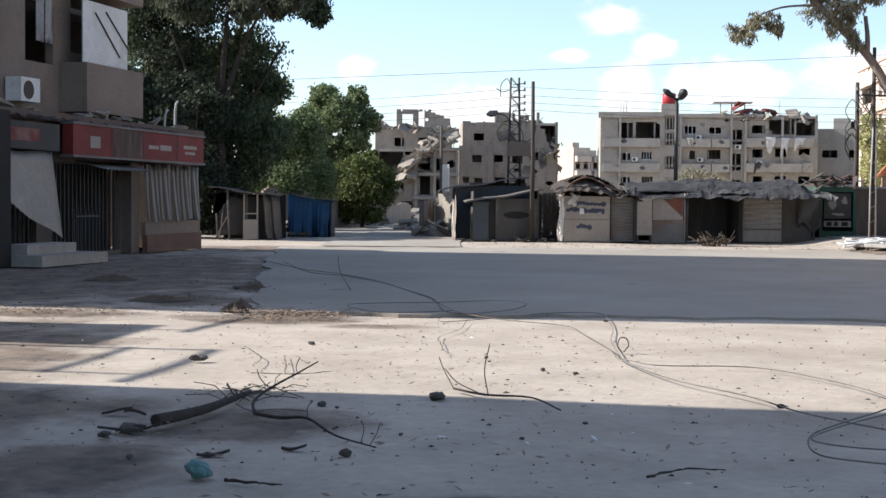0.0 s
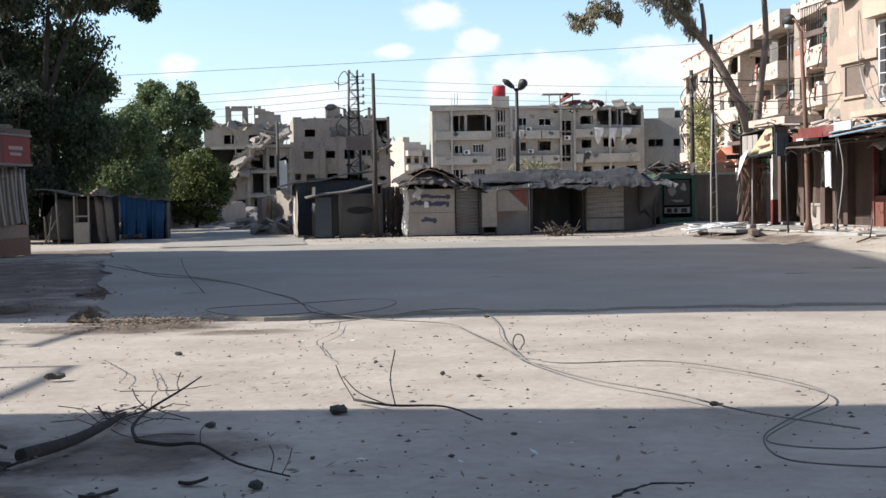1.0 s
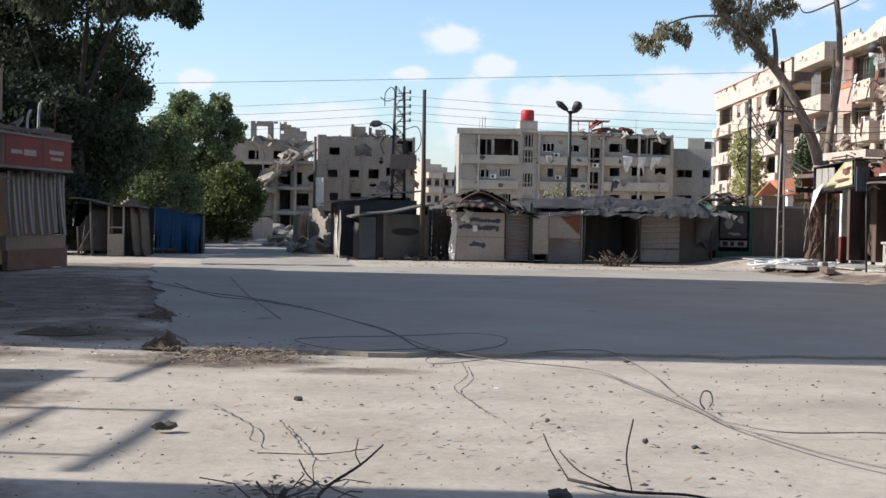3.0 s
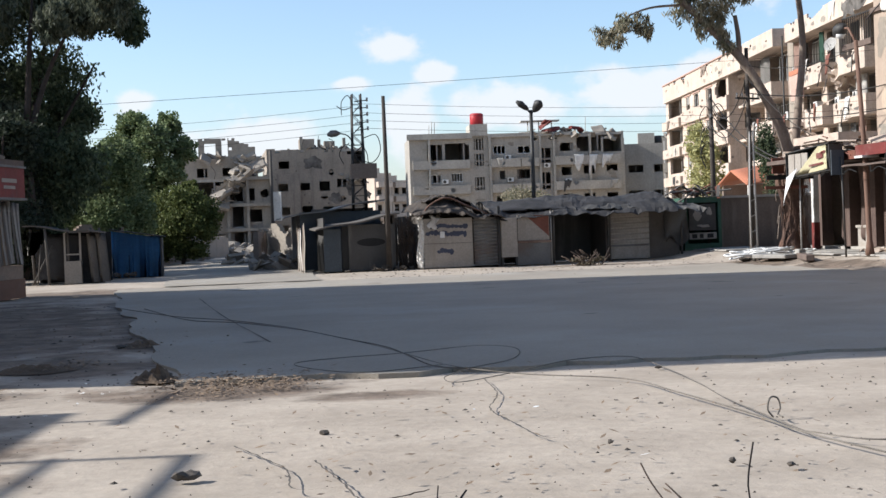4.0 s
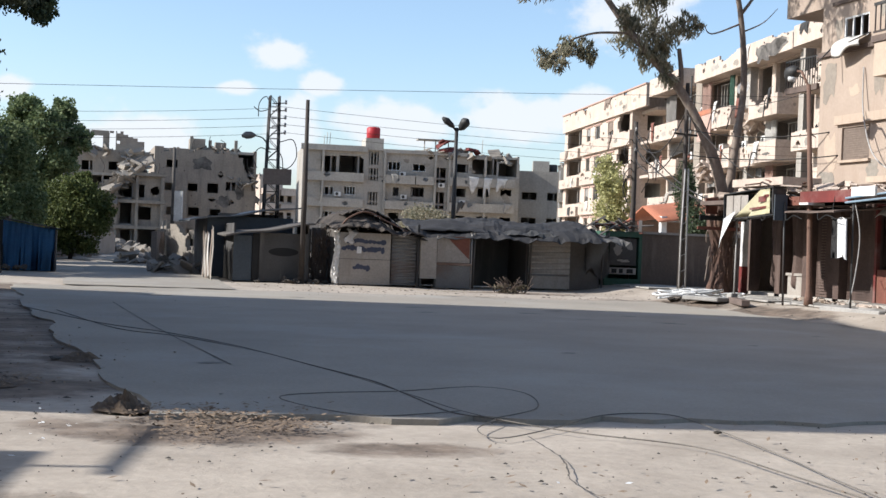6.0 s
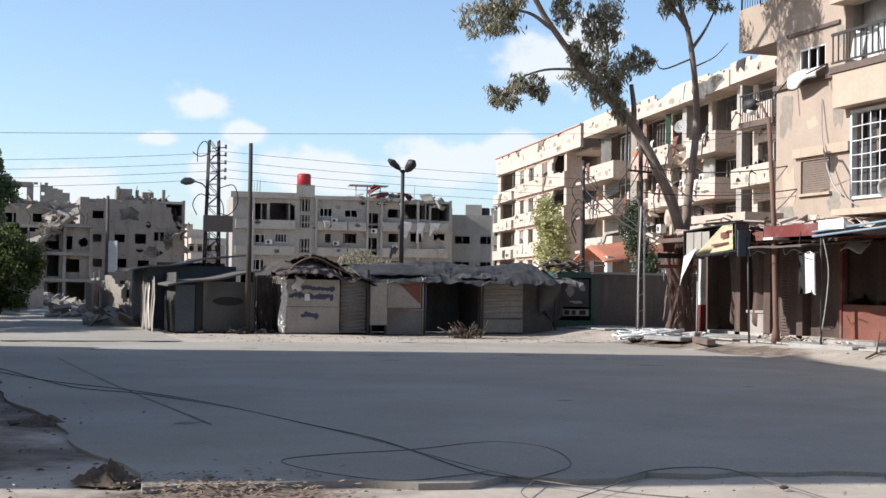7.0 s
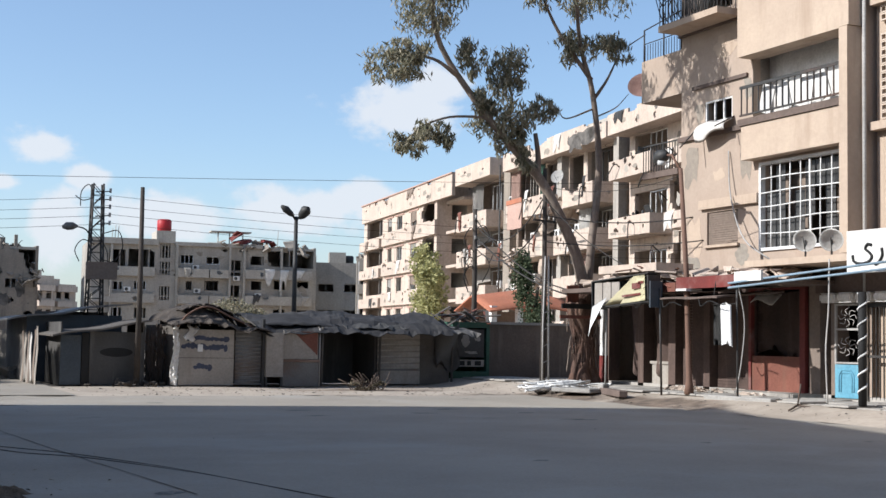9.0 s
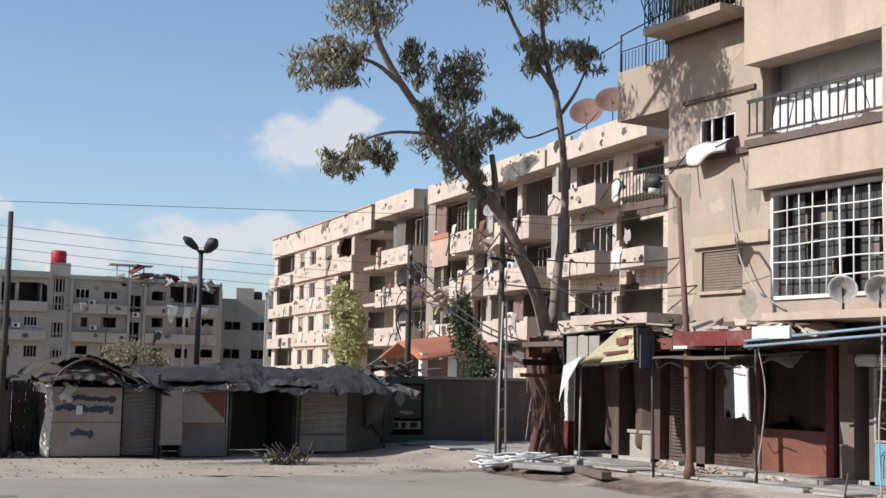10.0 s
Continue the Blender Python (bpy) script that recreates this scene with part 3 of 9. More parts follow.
def leaves(name, clumps, count, size, mt, parent, rng_seed, droop=0.0, slim=0.3):
    """A crown: count leaves for each clump (x, y, z, rx, ry, rz, weight), thicker towards each clump's rim."""
    r = np.random.RandomState(rng_seed)
    vs, fs = [], []
    for cx, cy, cz, rx, ry, rz, wt in clumps:
        n = int(count * wt)
        d = r.normal(size=(n, 3))
        d /= np.linalg.norm(d, axis=1)[:, None]
        rad = r.uniform(0.12, 1.0, n) ** 0.55
        # sub-clumps give the rim its uneven outline
        k = max(6, n // 28)
        seeds = r.normal(size=(k, 3))
        seeds /= np.linalg.norm(seeds, axis=1)[:, None]
        seeds *= r.uniform(0.35, 1.0, k)[:, None]
        own = seeds[r.randint(0, k, n)] + d * (rad * 0.34)[:, None] * r.uniform(0.5, 1.3, n)[:, None]
        c = np.array([cx, cy, cz]) + own * np.array([rx, ry, rz])
        ax = r.normal(size=(n, 3))
        ax[:, 2] = ax[:, 2] * (1 - droop) - droop * 2.2
        ax /= np.linalg.norm(ax, axis=1)[:, None]
        sd = np.cross(ax, r.normal(size=(n, 3)))
        sd /= np.linalg.norm(sd, axis=1)[:, None] + 1e-9
        ln = size * r.uniform(0.6, 1.35, n)[:, None]
        base = len(vs)
        vs.extend(np.stack([c - ax * ln / 2, c + sd * ln * slim, c + ax * ln / 2, c - sd * ln * slim], 1).reshape(-1, 3).tolist())
        fs.extend([(base + 4 * i, base + 4 * i + 1, base + 4 * i + 2, base + 4 * i + 3) for i in range(n)])
    me = bpy.data.meshes.new(name)
    me.from_pydata(vs, [], fs)
    me.materials.append(M[mt])
    ob = new(name, me)
    ob.parent = parent
    return ob


# ---- ground ----
def ground():
    xs = sorted({-2500, -600, -150, -60, 60, 150, 600, 2500, *np.arange(-30, 40, 0.5).tolist()})
    ys = sorted({-2500, -600, -120, -40, 200, 600, 2500, *np.arange(-10, 70, 0.5).tolist(), 80, 95, 120})
    vs = []
    for y in ys:
        for x in xs:
            near = max(0.0, 1 - max(abs(x - 4) / 34, abs(y - 28) / 40))
            rise = min(max((x - 16.3) / 2.0, 0.0), 1.0) if 22 < y < 60 and x < 45 else 0.0
            vs.append((x, y, 0.03 * min(1, 3 * near) * (noise.noise((x * 0.35, y * 0.35, 0)) - 0.75) + 0.24 * rise * rise * (3 - 2 * rise)))
    n = len(xs)
    fs = [(j * n + i, j * n + i + 1, (j + 1) * n + i + 1, (j + 1) * n + i) for j in range(len(ys) - 1) for i in range(n - 1)]
    me = bpy.data.meshes.new("ground")
    me.from_pydata(vs, [], fs)
    me.materials.append(M["ground"])
    for p in me.polygons:
        p.use_smooth = True
    tagged(new("ground", me), "dusty pale cement and earth ground of a deserted square", "ground", kind="structure")


def road():
    """The asphalt of the crossing, a thin worn layer with a ragged rim, and the side road that leaves it."""
    rng = random.Random(3)
    bm = bmesh.new()
    rim = []
    for k in range(40):
        t = k / 40
        rim.append((-0.1 + 16.3 * t, 18.6 - 1.2 * t + rng.uniform(-0.2, 0.2)))
    for k in range(40):
        rim.append((16.2 + rng.uniform(-0.25, 0.1), 17.4 + 26 * k / 40))
    for k in range(40):
        rim.append((16.2 - 18.7 * k / 40, 43.6 + rng.uniform(-0.35, 0.35)))
    for k in range(40):
        rim.append((-2.5 + 2.4 * k / 40 + 0.35 * noise.noise((k * 0.31, 5.5, 0)) + rng.uniform(-0.03, 0.03), 43.6 - 25 * k / 40))
    top = [bm.verts.new((x, y, 0.012)) for x, y in rim]
    low = [bm.verts.new((x, y, -0.06)) for x, y in rim]
    bm.faces.new(top)
    for i in range(len(top)):
        bm.faces.new((low[i], low[(i + 1) % len(top)], top[(i + 1) % len(top)], top[i]))
    bmesh.ops.triangulate(bm, faces=bm.faces[:])
    tagged(part("road", bm, "asphalt", None), "worn grey asphalt road surface with dust and scuffs", "road", kind="structure")
    bm = bmesh.new()
    rows = [(-1.2 + 0.055 * (y - 44) + rng.uniform(-0.2, 0.2), 3.6 + 0.05 * (y - 44) + rng.uniform(-0.2, 0.2), y) for y in range(44, 124, 4)]
    vs = [(bm.verts.new((a, y, 0.02)), bm.verts.new((b, y, 0.02))) for a, b, y in rows]
    for p, q in zip(vs, vs[1:]):
        bm.faces.new((p[0], p[1], q[1], q[0]))
    tagged(part("side_road", bm, "asphalt", None), "narrow dusty asphalt side street between walls", "road", kind="structure")


ground()
road()

# raised pavement in front of the shops, paving slabs with a kerb of single stones
PAVE_Z = 0.26


def shop_pavement():
    base = part("pavement", boxes((18.25, 24.0, -0.05, 26.0, 50.0, PAVE_Z - 0.03)), "paving", None)
    tagged(base, "cracked cement pavement in front of the shops", "pavement", kind="structure")
    rng = random.Random(8)
    slab = []
    for v in range(3):
        b = bmesh.new()
        box(b, -0.385, -0.385, -0.02, 0.385, 0.385, 0.025)
        bmesh.ops.bevel(b, geom=[e for e in b.edges if e.verts[0].co.z > 0 and e.verts[1].co.z > 0], offset=0.01, segments=1, affect="EDGES")
        slab.append(mesh_of(b, "paving_slab", M["paving"]))
    for i in range(3):
        for k in range(30):
            if rng.random() < 0.15 + 0.35 * (i == 0):
                continue
            ob = new("paving_slab", slab[(i + k) % 3])
            ob.parent = base
            ob.matrix_basis = pose(18.4 + i * 0.8, 29 + k * 0.8, PAVE_Z - 0.015 + rng.uniform(0, 0.014), rng.uniform(-0.8, 0.8), rng.uniform(-0.8, 0.8), rng.uniform(-0.6, 0.6))


# ---- apartment blocks ----
def shell(b, w, depth, h, storeys, wall_mt, holes, z_base=0.0, top=None, slab_mt="greytrim", parapet=0.5, partitions=5):
    """Front wall with its openings, plain sides and back, floors, inner walls and a flat roof, under the thing b."""
    bm = bmesh.new()
    wall_with_holes(bm, w, h, holes, 0.25, top=top)
    part("front_wall", bm, wall_mt, b)
    part("side_wall", boxes((0, 0.25, 0, 0.25, depth, h)), wall_mt, b)
    part("side_wall", boxes((w - 0.25, 0.25, 0, w, depth, h)), wall_mt, b)
    part("back_wall", boxes((0.25, depth - 0.25, 0, w - 0.25, depth, h)), wall_mt, b)
    for k in range(1, storeys):
        part("floor_slab", boxes((0.25, 0.25, h * k / storeys - 0.1, w - 0.25, depth - 0.25, h * k / storeys + 0.1)), "interior", b)
    part("roof", boxes((0.25, 0.25, h - 0.35, w - 0.25, depth - 0.25, h - 0.12)), slab_mt, b)
    for k in range(1, partitions):
        part("inner_wall", boxes((w * k / partitions, 0.25, 0.01, w * k / partitions + 0.12, depth * 0.5 - 0.01, h - 0.36)), "interior", b)
    part("inner_wall", boxes((0.25, depth * 0.5, 0.01, w - 0.25, depth * 0.5 + 0.12, h - 0.36)), "interior", b)


def ring(u0, u1, z0, z1, t, y0, y1):
    """One welded rectangular frame."""
    bm = bmesh.new()
    rows = []
    for y in (y0, y1):
        rows.append([bm.verts.new(p) for p in ((u0, y, z0), (u1, y, z0), (u1, y, z1), (u0, y, z1))])
        rows.append([bm.verts.new(p) for p in ((u0 + t, y, z0 + t), (u1 - t, y, z0 + t), (u1 - t, y, z1 - t), (u0 + t, y, z1 - t))])
    fo, fi, bo, bi = rows
    for k in range(4):
        j = (k + 1) % 4
        bm.faces.new((fo[k], fo[j], fi[j], fi[k]))
        bm.faces.new((bi[k], bi[j], bo[j], bo[k]))
        bm.faces.new((fo[j], fo[k], bo[k], bo[j]))
        bm.faces.new((fi[k], fi[j], bi[j], bi[k]))
    return bm


def window_frame(b, u0, u1, z0, z1, mt="whitebar", bars=1, y=0.1):
    t = 0.05
    w = part("window", ring(u0, u1, z0, z1, t, y, y + 0.06), mt, b)
    for k in range(1, bars + 1):
        u = u0 + (u1 - u0) * k / (bars + 1)
        part("mullion", boxes((u - t / 2, y + 0.005, z0 + t, u + t / 2, y + 0.055, z1 - t)), mt, w)
    return w


def scar(b, rng, u, z, w, h, y, mt, name="plaster_scar"):
    """Where the render has come off or burnt: one ragged flake, a few millimetres proud of the wall."""
    bm = bmesh.new()
    n, sd = 18, rng.uniform(0, 50)
    f, k = [], []
    for i in range(n):
        a = 2 * math.pi * i / n
        q = 0.78 + 0.55 * noise.noise((math.cos(a) * 1.4, math.sin(a) * 1.4, sd)) + 0.2 * noise.noise((math.cos(a) * 4, math.sin(a) * 4, sd))
        f.append(bm.verts.new((u + 0.5 * w * q * math.cos(a), y - 0.005, z + 0.5 * h * q * math.sin(a))))
        k.append(bm.verts.new((f[-1].co.x, y + 0.001, f[-1].co.z)))
    bm.faces.new(f)
    for i in range(n):
        bm.faces.new((f[i], k[i], k[(i + 1) % n], f[(i + 1) % n]))
    bmesh.ops.recalc_face_normals(bm, faces=bm.faces)
    return part(name, bm, mt, b)


def draped(b, rng, u, z, w, drop, y, mt, label=""):
    """Cloth thrown over a parapet whose top is at z and whose front is at y."""
    ph = rng.uniform(0, 6)
    bm = bmesh.new()
    sheet(bm, lambda p, q: (u + w * p * (1 - 0.25 * q) + 0.06 * math.sin(4 * q + ph), y + 0.08 - 0.14 * min(1, q * 5) - 0.05 * math.sin(9 * p + ph) * q, z + 0.03 - drop * max(0, q - 0.1) * (1 + 0.35 * math.sin(5 * p + ph))), 8, 8, 0.015)
    return part("draped_cloth", bm, mt, b, label)


def balcony(b, u0, u1, z, out=1.1, up=0.9, mt="cream_trim", solid=True, rng=None, rail_mt="darkmetal"):
    """A slab with a parapet, chipped where rng is given, or with an upright-bar railing."""
    s = part("balcony", boxes((u0, -out, z - 0.18, u1, -0.003, z)), mt, b)
    if solid:
        bm = bmesh.new()
        holes = []
        if rng:
            for _ in range(rng.randint(0, 2)):
                holes += hole(rng, rng.uniform(0.1, 0.7) * (u1 - u0), rng.uniform(0.3, 0.8) * up, rng.uniform(0.3, 0.8), rng.uniform(0.2, 0.6))
        wall_with_holes(bm, u1 - u0, up, holes, 0.1)
        bmesh.ops.translate(bm, verts=bm.verts, vec=(u0, -out, z))
        box(bm, u0, -out + 0.1, z, u0 + 0.1, -0.003, z + up)
        box(bm, u1 - 0.1, -out + 0.1, z, u1, -0.003, z + up)
        part("parapet", bm, mt, s)
    else:
        n = max(3, int((u1 - u0) / 0.14))
        for k in range(n + 1):
            u = u0 + 0.03 + (u1 - u0 - 0.06) * k / n
            part("bar", boxes((u - 0.01, -out + 0.02, z, u + 0.01, -out + 0.04, z + up)), rail_mt, s)
        part("rail", boxes((u0, -out + 0.01, z + up, u1, -out + 0.05, z + up + 0.04)), rail_mt, s)
        for u in (u0 + 0.02, u1 - 0.03):
            for k in range(int(out / 0.16)):
                part("bar", boxes((u - 0.01, -out + 0.15 + 0.16 * k, z, u + 0.01, -out + 0.17 + 0.16 * k, z + up)), rail_mt, s)
            part("rail", boxes((u - 0.02, -out + 0.051, z + up, u + 0.02, -0.003, z + up + 0.04)), rail_mt, s)
    return s


def satellite_dish(at, r, rz, tilt=-25, mt="dish", foot=0.6, label="grey satellite dish on a short bent post"):
    d = thing("satellite_dish", at, label, "satellite dish", "satellite dishes", rz=rz)
    bm = bmesh.new()
    n, rings = 20, []
    for k in range(6):
        q = r * k / 5
        rings.append([bm.verts.new((q * math.cos(a), 0.28 * q * q / r - 0.14 * r, q * math.sin(a))) for a in (2 * math.pi * i / n for i in range(n))] if k else [bm.verts.new((0, -0.14 * r, 0))])
    for i in range(n):
        bm.faces.new((rings[0][0], rings[1][i], rings[1][(i + 1) % n]))
    for a, b in zip(rings[1:], rings[2:]):
        for i in range(n):
            f = bm.faces.new((a[i], b[i], b[(i + 1) % n], a[(i + 1) % n]))
            f.smooth = True
    bmesh.ops.solidify(bm, geom=bm.faces[:], thickness=0.015)
    m = Matrix.Translation((0, 0, foot)) @ Matrix.Rotation(radians(180 + 0), 4, "Z") @ Matrix.Rotation(radians(-tilt), 4, "X")
    bmesh.ops.transform(bm, matrix=m, verts=bm.verts)
    part("reflector", bm, mt, d)
    part("post", tubes([(((0, 0.05, 0), (0, 0.1, foot * 0.6), (0, 0.02, foot)), 0.025)]), "darkmetal", d)
    part("feed_arm", tubes([(((0, 0, foot - r * 0.8), (0, -r * 0.9, foot + r * 0.12)), 0.012)], 6), "darkmetal", d)
    return d


def water_tank(at, r, h, mt, label):
    bm = bmesh.new()
    tube(bm, ((0, 0, 0), (0, 0, 0.06), (0, 0, h * 0.5), (0, 0, h * 0.92), (0, 0, h)), (r * 0.93, r, r * 1.02, r, r * 0.8), 18)
    return single("water_tank", bm, mt, at, label, "water tank", "rooftop tanks")


def grey_block():
    """The far row of flats behind the stalls."""
    b = thing("apartment_building", (21.8, 145, 0), "grey four-storey block of flats with empty windows and a broken roof", "building", rz=-6)
    rng = random.Random(5)
    w, h = 23.2, 11.0
    o = lambda *r: tuple((a - 21.8, c - 21.8, d, e) for a, c, d, e in r)  # noqa: E731
    top3 = o((23.7, 25.3, 8.1, 10.1), (25.6, 28.2, 8.4, 10.2), (30.8, 32.1, 8.9, 9.8), (33.4, 34.8, 8.9, 9.7), (35.8, 37.0, 7.8, 9.4), (38.0, 39.4, 9.0, 9.9), (39.8, 42.5, 8.9, 10.5), (42.7, 44.7, 8.8, 10.2))
    mid = o((23.7, 25.1, 6.0, 6.9), (26.2, 27.4, 6.1, 7.0), (31.4, 32.0, 6.2, 7.1), (33.3, 34.7, 6.2, 7.2), (35.9, 36.9, 5.0, 6.8), (38.1, 39.2, 6.4, 7.3), (40.5, 41.7, 6.5, 7.4), (43.0, 44.2, 6.7, 7.4))
    low = o((23.8, 25.1, 3.2, 4.3), (26.3, 27.5, 3.2, 4.3), (31.0, 32.1, 3.4, 4.4), (33.4, 34.8, 3.4, 4.4), (35.9, 36.9, 2.2, 4.0), (38.2, 39.3, 3.5, 4.4), (40.5, 41.7, 3.5, 4.4), (43.0, 44.2, 3.6, 4.4))
    stair = o((28.75, 29.75, 7.7, 9.0), (28.75, 29.75, 5.1, 6.5), (28.75, 29.75, 9.4, 10.8), (28.75, 29.75, 2.5, 3.9))
    holes = [*top3, *mid, *low, *stair]
    for _ in range(7):
        holes += hole(rng, rng.uniform(0.5, 21), rng.choice((7.7, 5.3, 10.4)), rng.uniform(0.3, 0.9), rng.uniform(0.2, 0.5))

    def top(u):
        return 20 if u < 17.5 else 10.75 + 0.5 * noise.noise((u * 0.9, 2, 0)) - (0.35 if u > 20 else 0)

    shell(b, w, 11, h, 4, "greyplaster", holes, top=top, partitions=8)
    for z in (4.95, 7.65):
        balcony(b, 0.3, 6.4, z, 0.5, 0.75, "greytrim", True, rng)
        balcony(b, 8.7, 11.8, z, 0.9, 0.7, "greytrim", True, rng)
        balcony(b, 11.9, 13.8, z, 0.9, 0.7, "greytrim", True, rng)
        balcony(b, 15.6, 22.6, z + 0.05, 0.7, 0.75, "greytrim", True, rng)
    part("roof_edge", boxes((-0.25, -0.5, h - 0.35, 6.7, -0.003, h + 0.25), (6.5, -0.3, h - 0.1, 8.4, 4, h + 1.15)), "greytrim", b, "roof parapet with stair head")
    part("roof_edge", boxes((8.41, -0.35, h - 0.3, 17.4, -0.003, h + 0.08)), "greytrim", b)
    for k in range(3):
        for q in stair:
            part("screen_bar", boxes((q[0] + 0.1 + k * 0.33, 0.08, q[2], q[0] + 0.2 + k * 0.33, 0.16, q[3])), "greytrim", b)
    for q in (*mid[:2], *low[:2], *mid[2:4], *top3[2:4]):
        window_frame(b, q[0], q[1], q[2], q[3], rng.choice(("greytrim", "whitebar", "darkmetal")), rng.choice((1, 2, 3)))
    # torn canopy with red sheets on the roof
    bm = tubes([(((u, 1.5, h - 0.2), (u, 1.5, h + 1.35)), 0.06) for u in (13.0, 14.2, 15.6)], 6)
    box(bm, 12.2, 0.9, h + 1.35, 16.4, 2.6, h + 1.47)
    part("roof_frame", bm, "greytrim", b)
    bm = bmesh.new()
    for u, z, s in ((14.6, 0.9, 0.9), (15.4, 0.35, 1.0), (14.9, 1.15, 0.5), (17.9, 0.5, 0.7), (18.6, 0.25, 0.5)):
        slab_chunk(bm, (u, 0.3, h + z), s, rng, 0.7)
    part("red_sheet", bm, "red", b, "crumpled red sheets hanging over the roof edge")
    bm = bmesh.new()
    for _ in range(46):
        u = rng.uniform(12.5, 23)
        slab_chunk(bm, (u, rng.uniform(-0.4, 2.5), h - 0.1 + rng.uniform(-0.4, 0.5)), rng.uniform(0.2, 0.65), rng, 1.0)
    part("rubble", bm, "ruin", b, "broken roof concrete")
    for u0, z0, ww, dd in ((17.6, 8.55, 1.1, 1.5), (19.2, 8.5, 0.9, 1.9), (20.6, 8.5, 1.2, 1.2), (16.4, 5.8, 0.8, 1.0), (9.3, 8.4, 0.7, 0.9), (21.5, 5.8, 0.9, 0.8)):
        draped(b, rng, u0, z0, ww, dd, -0.72 if u0 > 15 else -0.92, rng.choice(("cloth", "greytrim", "canvas_pale")), "torn pale sheet dangling from a balcony")
    for _ in range(22):
        scar(b, rng, rng.uniform(0.8, 22.4), rng.uniform(3, 10.4), rng.uniform(0.4, 1.3), rng.uniform(0.3, 0.9), 0.0, rng.choice(("ruin", "browned", "ruin", "greytrim")))
    for u in (2.0, 8.5, 13.9, 15.4, 19.3):
        part("pillar", boxes((u, -0.45, 2.0, u + 0.22, -0.003, 10.7)), "greytrim", b)
    for u in (2.2, 2.5, 2.8, 12.9, 19.2):
        part("rebar", tubes([(((u, 1.0, h), (u + 0.05, 1, h + rng.uniform(0.9, 1.7))), 0.035)], 5), "greytrim", b)
    for u, z in ((10.2, 8.3), (14.4, 7.3), (10.4, 5.9), (16.7, 5.6), (3.4, 5.9)):
        ac = part("air_conditioner", boxes((u, -0.35, z, u + 0.65, -0.02, z + 0.45)), "white", b, "boxy white air conditioner")
        bm = bmesh.new()
        tube(bm, ((u + 0.25, -0.36, z + 0.22), (u + 0.25, -0.345, z + 0.22)), 0.17, 12)
        part("fan_grille", bm, "darkmetal", ac)
    water_tank((21.8 + 7.6, 145.85, h + 1.15), 0.72, 1.3, "redtank", "red water tank on the stair head roof")
    # lower wing to the right
    wing = thing("apartment_wing", (45.3, 146, 0), "lower grey block with square windows beside the flats", "building", rz=-17)
    wh = o((46.3, 48.0, 6.5, 7.4), (49.1, 50.6, 6.5, 7.4), (51.9, 53.2, 6.5, 7.4), (46.3, 48.0, 3.6, 4.6), (49.1, 50.6, 3.6, 4.6), (51.9, 53.2, 3.6, 4.6))
    wh = [(a - 23.5, c - 23.5, d, e) for a, c, d, e in wh]
    shell(wing, 12, 9, 9.7, 3, "greyplaster", wh, partitions=4)
    part("stair_head", boxes((2.2, 1, 9.6, 4.0, 3, 10.9)), "greytrim", wing)
    part("stair_head", boxes((6.6, 2, 9.6, 9.2, 4, 10.5)), "ruin", wing)
    for q in wh:
        window_frame(wing, *q, "greytrim", 1)
    water_tank((50.6, 148, 9.6), 0.55, 1.1, "darkmetal", "dark water tank on a flat roof")


